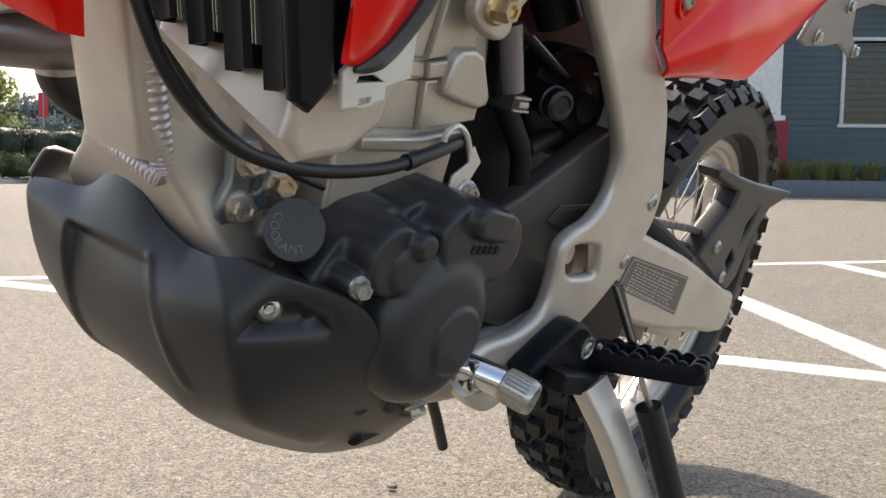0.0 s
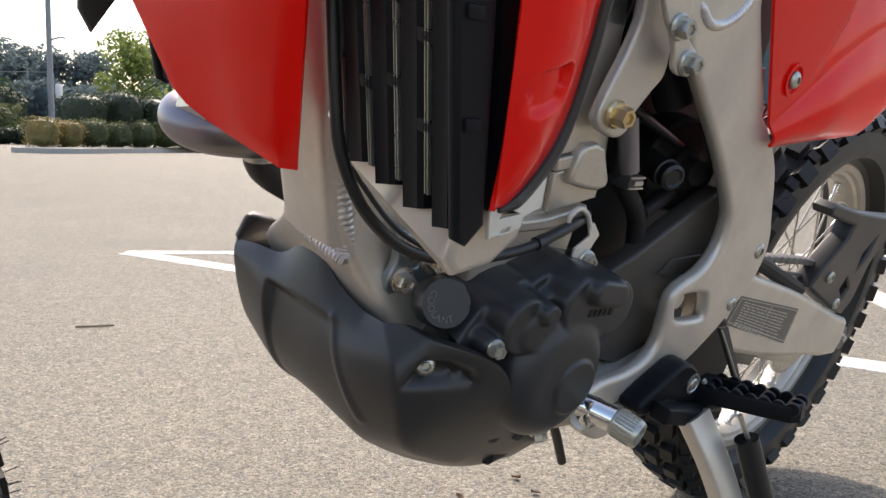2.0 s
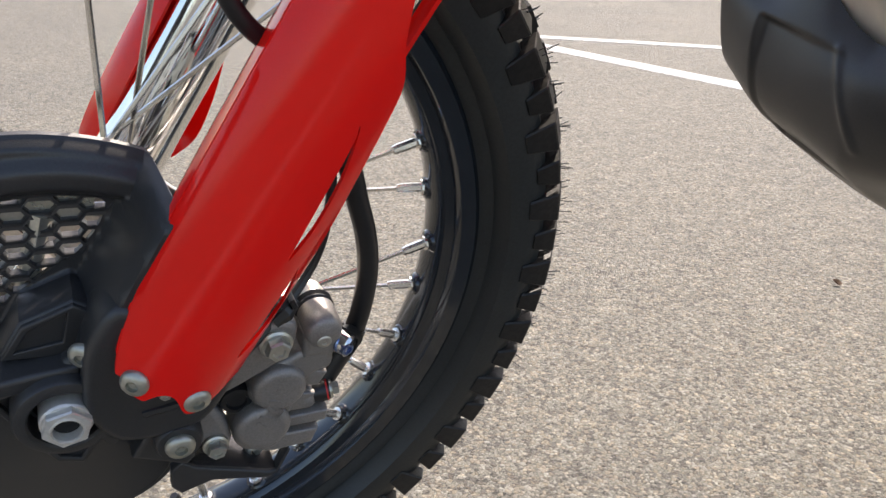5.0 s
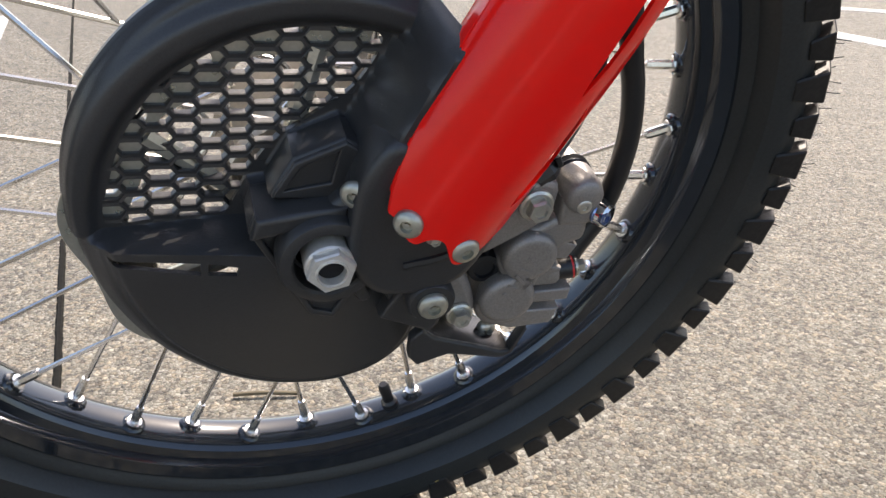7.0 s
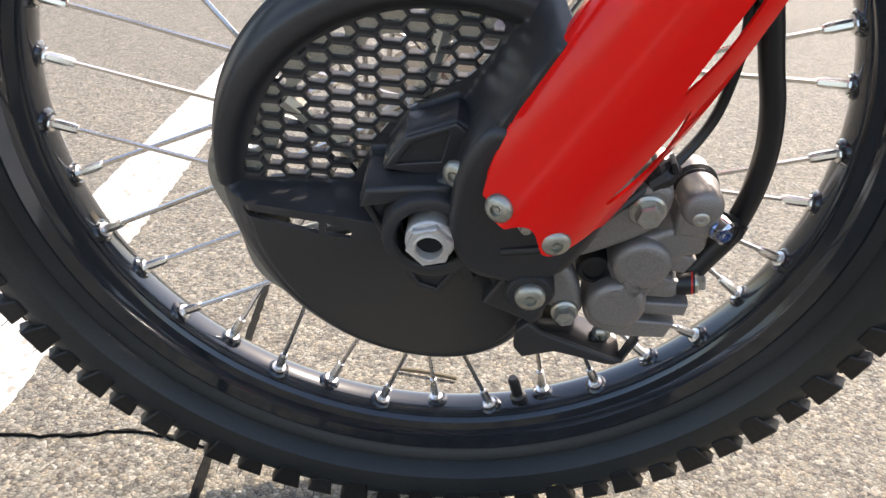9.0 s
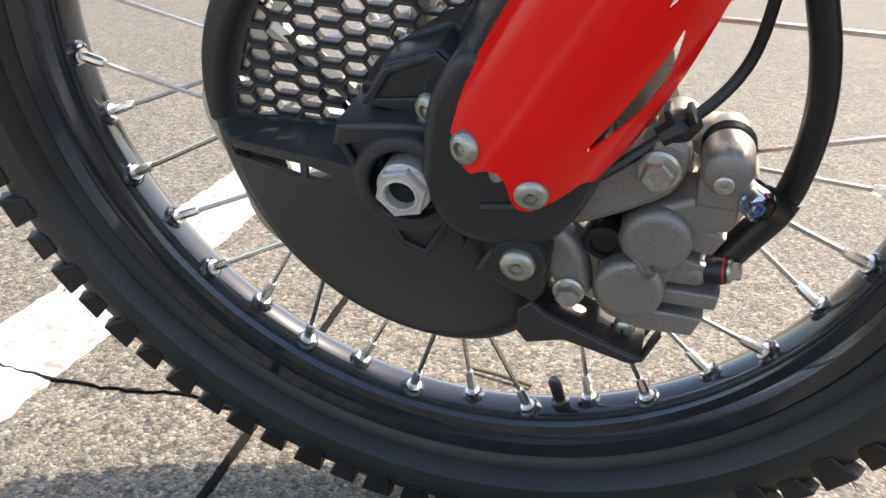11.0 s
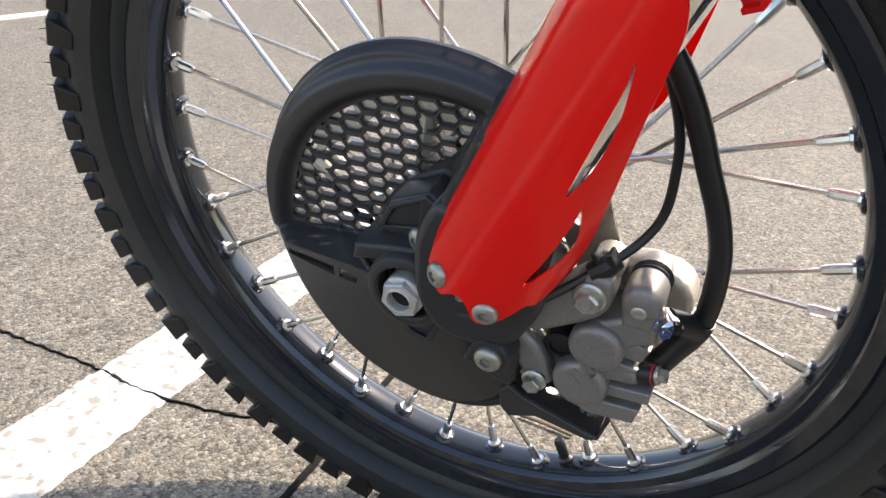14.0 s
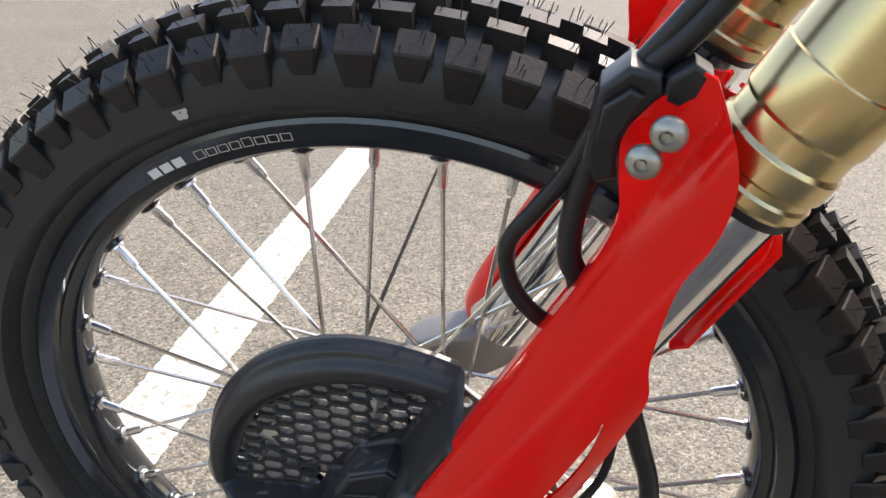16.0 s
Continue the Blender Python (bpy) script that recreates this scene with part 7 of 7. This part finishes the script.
LEAF_OLIVE = material("olive_shrub_leaf", (0.115, 0.125, 0.048), 0.6, second=(0.035, 0.052, 0.020), blotch_scale=1.5, piece=0.2)
translucent(LEAF_OLIVE, (0.20, 0.23, 0.08), 0.25)
LEAF_GREEN = material("tree_leaf", (0.17, 0.21, 0.05), 0.55, second=(0.050, 0.080, 0.022), blotch_scale=0.8, piece=0.15)
translucent(LEAF_GREEN, (0.28, 0.36, 0.09), 0.35)
# distance haze painted into the leaf colour: paler and bluer than green
LEAF_HAZED = material("haze_tinted_leaf", (0.10, 0.135, 0.14), 0.7, second=(0.085, 0.12, 0.13), blotch_scale=0.4, piece=0.2)
translucent(LEAF_HAZED, (0.16, 0.22, 0.23), 0.40)
BARK = material("bark", (0.075, 0.055, 0.042), 0.9, grain=0.3, grain_scale=8, bump=0.5, bump_scale=20)


def polar_at(az, dist, z=0.0):
    """A place seen from the camera's stretch of the lot: a compass angle from +x, metres away."""
    return Vector((0.33 + dist * math.cos(radians(az)), 0.22 + dist * math.sin(radians(az)), z))


def squared(d):
    """A direction stretched so that the unit ball becomes a rounded box."""
    return d / (abs(d.x) ** 4 + abs(d.y) ** 4 + abs(d.z) ** 4) ** 0.25


def leaves(bm, rng, centre, radii, count, size, hollow=0.55, boxy=False):
    """Many small leaf clumps spread through an uneven rounded mass."""
    for _ in range(count):
        d = Vector((rng.gauss(0, 1), rng.gauss(0, 1), rng.gauss(0, 1))).normalized()
        bump = 1 + 0.22 * noise.noise(d * 2.3 + Vector(centre)) + 0.12 * noise.noise(d * 6 + Vector(centre))
        r = (hollow + (1 - hollow) * rng.random() ** 0.4) * bump
        e = squared(d) if boxy else d
        p = Vector(centre) + Vector((e.x * radii[0], e.y * radii[1], e.z * radii[2])) * r
        n = (d + Vector((rng.gauss(0, 0.6), rng.gauss(0, 0.6), rng.gauss(0, 0.6)))).normalized()
        s = n.orthogonal().normalized()
        s = (Matrix.Rotation(rng.uniform(0, 6.28), 3, n) @ s)
        t = n.cross(s)
        k = size * rng.uniform(0.6, 1.4)
        vs = [bm.verts.new(p + s * k * a + t * k * b + n * k * c) for a, b, c in ((-1, 0, 0), (0, -0.5, 0.15), (1, 0, 0), (0, 0.5, 0.15))]
        bm.faces.new(vs)


def shrub(name, az, dist, width, z0, z1, mat, label, seed, group, count=900, size=0.05, deep=0.8):
    rng = random.Random(seed)
    base = thing(name, label, "shrub", Matrix.Translation(polar_at(az, dist, 0.0)), group)
    bm = bmesh.new()
    leaves(bm, rng, (0, 0, (z0 + z1) / 2), (width / 2, deep / 2, (z1 - z0) / 2), count, size, 0.7, True)
    part("foliage", bm, mat, base, smooth=0)
    core = bmesh.new()
    bmesh.ops.create_icosphere(core, subdivisions=3, radius=1.0)
    for v in core.verts:
        d = v.co.normalized()
        k = 0.84 * (1 + 0.10 * noise.noise(d * 2.6 + Vector((seed, 0, 0))) + 0.08 * noise.noise(d * 7))
        e = squared(d)
        v.co = Vector((e.x * width / 2 * k, e.y * deep / 2 * k, (z0 + z1) / 2 + e.z * (z1 - z0) / 2 * k))
    part("inner_mass", core, mat, base, "dense shaded inside of the bush")
    stems = bmesh.new()
    for k in range(4):
        tube(stems, [(rng.uniform(-0.1, 0.1) * width, rng.uniform(-0.1, 0.1), 0.0), (rng.uniform(-0.3, 0.3) * width, 0, (z0 + z1) / 2)], 0.015, 5)
    part("stems", stems, BARK, base)
    return base


def tree(name, az, dist, height, crown_w, crown_z0, mat, label, seed, count=2500, size=0.14, lumps=9):
    rng = random.Random(seed)
    base = thing(name, label, "tree", Matrix.Translation(polar_at(az, dist)), "")
    trunk = tubed(spline([(0, 0, 0), (rng.uniform(-0.1, 0.1), 0.05, height * 0.35), (rng.uniform(-0.3, 0.3), 0, height * 0.8)], 6), lambda t: 0.018 * height * (1 - 0.8 * t), 9)
    for k in range(7):
        h = height * rng.uniform(0.3, 0.7)
        a = rng.uniform(0, 6.28)
        reach = crown_w * rng.uniform(0.25, 0.45)
        tube(trunk, spline([(0, 0, h), (math.cos(a) * reach * 0.5, math.sin(a) * reach * 0.5, h + height * 0.08), (math.cos(a) * reach, math.sin(a) * reach, h + height * 0.2)], 4), lambda t: 0.007 * height * (1 - 0.8 * t), 6)
    part("trunk", trunk, BARK, base)
    bm = bmesh.new()
    for k in range(lumps):
        a = rng.uniform(0, 6.28)
        r = crown_w * rng.uniform(0.05, 0.36)
        z = crown_z0 + (height - crown_z0) * rng.uniform(0.12, 0.88)
        shrink = 1 - 0.5 * abs((z - crown_z0) / (height - crown_z0) - 0.4)
        s = crown_w * rng.uniform(0.15, 0.27)
        leaves(bm, rng, (math.cos(a) * r * shrink, math.sin(a) * r * shrink, z), (s, s, s * 0.8), count // lumps, size, 0.3)
    part("crown", bm, mat, base, smooth=0)
    return base


def bed():
    """A raised bed with a rounded kerb, long and narrow, across the lot."""
    a, b = polar_at(135.3, 27.5), polar_at(119.0, 34.0)
    d = (b - a).normalized()
    s = Vector((-d.y, d.x, 0))
    ring = []
    for k in range(13):
        ang = math.pi / 2 + math.pi * k / 12
        ring.append(a + d * (1.2 + 1.2 * math.cos(ang)) + s * (1.2 * math.sin(ang)) * -1)
    ring += [b - s * 1.2 * -1 * -1, b + s * 1.2]
    bm = bmesh.new()
    n = len(ring)
    c = sum(ring, Vector()) / n
    lo = [bm.verts.new(p) for p in ring]
    hi = [bm.verts.new(p + Vector((0, 0, 0.15))) for p in ring]
    inn = [bm.verts.new(p + (c - p).normalized() * 0.2 + Vector((0, 0, 0.15))) for p in ring]
    for x0, x1 in ((lo, hi), (hi, inn)):
        for k in range(n):
            bm.faces.new((x0[k], x0[(k + 1) % n], x1[(k + 1) % n], x1[k]))
    bm.faces.new(inn)
    return bm


thing_mesh("trim_kerb_bed", bed(), KERB, "pale concrete kerb round a planted bed", "kerb", kind="structure", smooth=0)
for k, az in enumerate((133.9, 132.6, 131.2, 129.8, 128.4, 127.0, 125.6, 124.2, 122.8)):
    gold = k < 2
    shrub("low_shrub", az, 28.6 + 0.55 * k, 1.05, 0.12, 1.02 - 0.06 * (k % 2), LEAF_GOLD if gold else LEAF_OLIVE, "low golden shrub in a kerbed bed" if gold else "low olive-green clipped shrub in a kerbed bed", 20 + k, "shrubs in the bed", 1100, 0.04)
for k, az in enumerate((131.6, 129.5, 127.6, 125.9, 124.0, 122.2)):
    shrub("hedge_bush", az, 30.8 + 0.6 * k, 1.45, 0.6, 1.84 + 0.16 * (k == 1), LEAF_DARK, "rounded dark green clipped hedge bush", 40 + k, "hedge in the bed", 1700, 0.045, 1.2)
tree("young_tree", 128.7, 36.0, 4.5, 3.6, 1.3, LEAF_GREEN, "young leafy green tree behind the hedge", 7, 5200, 0.085, 22)
# far trees and thicket wear the haze-tinted leaf colour
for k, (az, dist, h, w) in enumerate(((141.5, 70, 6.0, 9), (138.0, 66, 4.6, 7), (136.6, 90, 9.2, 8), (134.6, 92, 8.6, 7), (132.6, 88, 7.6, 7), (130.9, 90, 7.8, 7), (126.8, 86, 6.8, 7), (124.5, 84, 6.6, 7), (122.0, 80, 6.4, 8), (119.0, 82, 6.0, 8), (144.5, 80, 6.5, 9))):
    tree("far_tree", az, dist, h, w, h * (0.34 if k in (2, 3, 4, 5) else 0.12), LEAF_HAZED, "far tree at the edge of the lot, haze tinted into its leaves", 60 + k, 3000, 0.22, 14)
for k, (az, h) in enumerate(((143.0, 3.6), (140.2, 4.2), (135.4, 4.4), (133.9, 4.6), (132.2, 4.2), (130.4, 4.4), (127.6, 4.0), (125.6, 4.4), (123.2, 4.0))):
    shrub("far_thicket", az, 78.0, 4.4, 0.0, h, LEAF_HAZED, "low thicket behind the lot, haze tinted into its leaves", 130 + k, "thicket behind the lot", 1500, 0.18, 2.0)
for k, az in enumerate((139.3, 137.4, 135.9, 134.9)):
    shrub("round_bush", az, 44.0, (2.2, 2.0, 1.3, 1.2)[k], 0.05, (1.05, 1.02, 0.78, 0.70)[k], LEAF_DARK, "round dark bush along the far kerb", 80 + k, "bushes by the far kerb", 1300, 0.07, 1.2)
shrub("grass_bush", 137.0, 47.0, 3.6, 0.1, 1.9, LEAF_OLIVE, "tall pale bush behind the far kerb", 91, "", 2600, 0.10, 1.6)
shrub("dark_bush", 136.9, 52.0, 3.6, 0.6, 3.1, LEAF_DARK, "broad dark evergreen behind the far kerb", 92, "", 3600, 0.12, 3.0)
POLE = material("pole_grey", (0.25, 0.26, 0.27), 0.6)
pole = thing("light_pole", "tall grey steel pole beyond the lot", "pole", Matrix.Translation(polar_at(133.38, 52)))
part("shaft", tubed([(0, 0, 0), (0, 0, 7.5), (0.02, 0, 11)], lambda t: 0.17 - 0.07 * t, 12), POLE, pole)
part("arm", tubed(spline([(0, 0, 5.4), (0.6, 0.1, 5.55), (1.0, 0.1, 5.5)], 4), 0.05, 8), POLE, pole)
part("cabinet", boxed(0.55, 0.0, 2.75, 0.30, 0.25, 0.70, bevel=0.03), WHITEP, pole)

far_end = polar_at(146.0, 60.0) - polar_at(133.38, 52)
for z in (4.85, 3.75):
    line = thing_mesh("power_line", tubed([(0, 0, z), (far_end.x / 2, far_end.y / 2, z - 0.05), (far_end.x, far_end.y, z + 0.1)], 0.014, 6), POLE, "thin grey overhead cable run from the pole", "cable", "overhead cables")
    line.matrix_world = Matrix.Translation(polar_at(133.38, 52))

# parked car and sign by the far kerb
CARP = material("silver_car_paint", (0.50, 0.53, 0.56), 0.25, metal=0.4, coat=0.4)
GLASS = material("dark_glass", (0.012, 0.016, 0.014), 0.05, spec=0.45)
car = thing("parked_car", "pale silver car parked by the far kerb", "car", Matrix.Translation(polar_at(141.2, 50)) @ Matrix.Rotation(radians(45), 4, "Z"))
part("body", flat([[(-2.2, 0.35), (-2.2, 0.85), (-1.5, 0.95), (-0.8, 1.45), (0.7, 1.48), (1.5, 0.98), (2.2, 0.85), (2.25, 0.35)]], -0.85, 0.85, 0.12, 0), CARP, car)
part("window", flat([[(-1.35, 0.97), (-0.75, 1.38), (0.62, 1.40), (1.25, 0.98)]], -0.87, 0.87, 0.02, 0), GLASS, car, "dark side glass")
for x in (-1.35, 1.4):
    for y in (-0.75, 0.75):
        part("wheel", turned([(0.0, -0.1), (0.33, -0.1), (0.34, 0.0), (0.33, 0.1), (0.0, 0.1)], (x, y, 0.34), segs=24), RUBBER, car)
SIGNW = material("sign_white", (0.75, 0.74, 0.74), 0.5, second=(0.70, 0.45, 0.45), blotch_scale=2)
sign = thing("roadside_sign", "pale sign with reddish print beyond the lot", "sign", Matrix.Translation(polar_at(139.9, 62)))
part("board", boxed(0, 0, 2.4, 2.2, 0.15, 1.5, Matrix.Rotation(radians(50), 3, "Z"), bevel=0.03), SIGNW, sign)
part("post", boxed(0, 0, 0.85, 0.25, 0.25, 1.7, bevel=0.02), POLE, sign)
FLAG = material("red_cloth", (0.55, 0.03, 0.04), 0.6)
flag = thing("red_banner", "small red banner on a thin pole", "banner", Matrix.Translation(polar_at(125.4, 60)))
part("cloth", boxed(0, 0, 4.3, 0.55, 0.05, 1.5, Matrix.Rotation(radians(35), 3, "Z"), bevel=0.02), FLAG, flag)
part("pole", tubed([(0, 0, 0), (0, 0, 5.1)], 0.05, 8), POLE, flag)

# ---- building with a window, a porch column and a planted strip ----
WALL = material("blue_grey_boards", (0.080, 0.118, 0.135), 0.7, grain=0.06, grain_scale=30, blotch_scale=0.8, bump=0.3, bump_scale=40)
TRIM = material("pale_trim", (0.62, 0.62, 0.60), 0.6)
REDB = material("red_masonry", (0.22, 0.022, 0.030), 0.7, grain=0.1, grain_scale=40)
WHITEC = material("white_stucco", (0.70, 0.69, 0.66), 0.75, grain=0.05, grain_scale=30)
a0, a1 = polar_at(86.0, 26.4), polar_at(68.0, 29.4)
wd = (a1 - a0).normalized()
wall_m = Matrix(((wd.x, -wd.y, 0, a0.x), (wd.y, wd.x, 0, a0.y), (0, 0, 1, 0), (0, 0, 0, 1)))
house = thing("wall_building", "blue-grey low building with a dark window", "building", wall_m, kind="structure")
LEN = (a1 - a0).length


def along(az):
    """How far along the wall a compass angle meets it."""
    d = Vector((math.cos(radians(az)), math.sin(radians(az))))
    e = Vector((0.33, 0.22))
    det = d.x * -wd.y + wd.x * d.y
    r = Vector((a0.x - e.x, a0.y - e.y))
    return (d.x * r.y - d.y * r.x) / -(d.x * wd.y - d.y * wd.x)


W0, WZ0, WZ1 = along(77.05), 1.95, 4.35
W1 = W0 + 3.4
for x0, x1, z0, z1 in ((-6, W0, 0.0, 5.6), (W1, LEN + 8, 0.0, 5.6), (W0, W1, 0.0, WZ0), (W0, W1, WZ1, 5.6)):
    part("wall", boxed((x0 + x1) / 2, 0.15, (z0 + z1) / 2, x1 - x0, 0.3, z1 - z0), WALL, house)
part("roof", boxed(LEN / 2, 1.0, 5.75, LEN + 16, 4.0, 0.35, bevel=0.03), TRIM, house, "pale flat roof edge")
# a near-black slab gives the window its unlit inside
part("room", boxed((W0 + W1) / 2, 2.0, 3.0, 4.4, 0.2, 3.6), DARK, house, "near-black panel in place of the unlit room")
win = part("window", boxed((W0 + W1) / 2, 0.22, (WZ0 + WZ1) / 2, W1 - W0, 0.02, WZ1 - WZ0), GLASS, house, "dark reflecting window pane")
for x, z, sx, sz in (((W0 + W1) / 2, WZ0, W1 - W0 + 0.2, 0.10), ((W0 + W1) / 2, WZ1, W1 - W0 + 0.2, 0.10), (W0, (WZ0 + WZ1) / 2, 0.10, WZ1 - WZ0), (W1, (WZ0 + WZ1) / 2, 0.10, WZ1 - WZ0)):
    part("window_frame", boxed(x, 0.0, z, sx, 0.12, sz, bevel=0.01), TRIM, win)
for k in range(28):
    part("board_joint", boxed(LEN / 2, -0.008, 0.25 + k * 0.19, LEN + 14, 0.018, 0.008), WALL, house)
col = thing("porch_column", "white porch column on a dark red masonry base", "column", Matrix.Translation(polar_at(81.35, 25.2)) @ Matrix.Rotation(radians(-9), 4, "Z"), kind="")
part("base", boxed(0, 0, 1.1, 1.25, 1.25, 1.70, bevel=0.03), REDB, col, "dark red masonry base")
part("cap", boxed(0, 0, 2.01, 1.09, 1.09, 0.15, bevel=0.03), WHITEC, col)
part("shaft", boxed(0, 0, 4.0, 0.85, 0.85, 4.0, bevel=0.03), WHITEC, col)
p0, p1 = polar_at(86.0, 23.6), polar_at(66.0, 26.4)
pd = (p1 - p0).normalized()
strip = thing("trim_planting_strip", "dark raised strip of soil edged with a kerb", "kerb", Matrix(((pd.x, -pd.y, 0, p0.x), (pd.y, pd.x, 0, p0.y), (0, 0, 1, 0), (0, 0, 0, 1))), kind="structure")
KERBD = material("dark_kerb", (0.13, 0.15, 0.17), 0.8, grain=0.1, grain_scale=20)
part("kerb", boxed((p1 - p0).length / 2, 0.1, 0.21, (p1 - p0).length + 6, 0.2, 0.42, bevel=0.03), KERBD, strip)
part("soil", boxed((p1 - p0).length / 2, 1.2, 0.2, (p1 - p0).length + 6, 2.0, 0.36), SOIL, strip)
GRASS = material("tuft_blade", (0.16, 0.21, 0.06), 0.6, second=(0.25, 0.22, 0.10), blotch_scale=3, piece=0.2)
translucent(GRASS, (0.24, 0.30, 0.09), 0.35)
for k, az in enumerate((82.4, 80.9, 79.4, 78.0, 76.7, 75.3, 73.9)):
    rng = random.Random(100 + k)
    bm = bmesh.new()
    for _ in range(260):
        a, r0 = rng.uniform(0, 6.28), rng.uniform(0, 0.25)
        h, lean = rng.uniform(0.35, 0.75), rng.uniform(0.1, 0.55)
        b = Vector((math.cos(a) * r0, math.sin(a) * r0, 0.36))
        d = Vector((math.cos(a), math.sin(a), 0))
        s = Vector((-d.y, d.x, 0)) * 0.012
        m1, tp = b + d * lean * 0.4 + Vector((0, 0, h * 0.7)), b + d * lean + Vector((0, 0, h * rng.uniform(0.6, 1.0)))
        v = [bm.verts.new(q) for q in (b - s, b + s, m1 + s, m1 - s, tp)]
        bm.faces.new(v[:4])
        bm.faces.new((v[3], v[2], v[4]))
    g = thing_mesh("grass_tuft", bm, GRASS, "arching tuft of ornamental grass by the building", "grass", "grass tufts", smooth=0)
    g.matrix_world = Matrix.Translation(polar_at(az, 24.3 + 0.35 * k / 2))
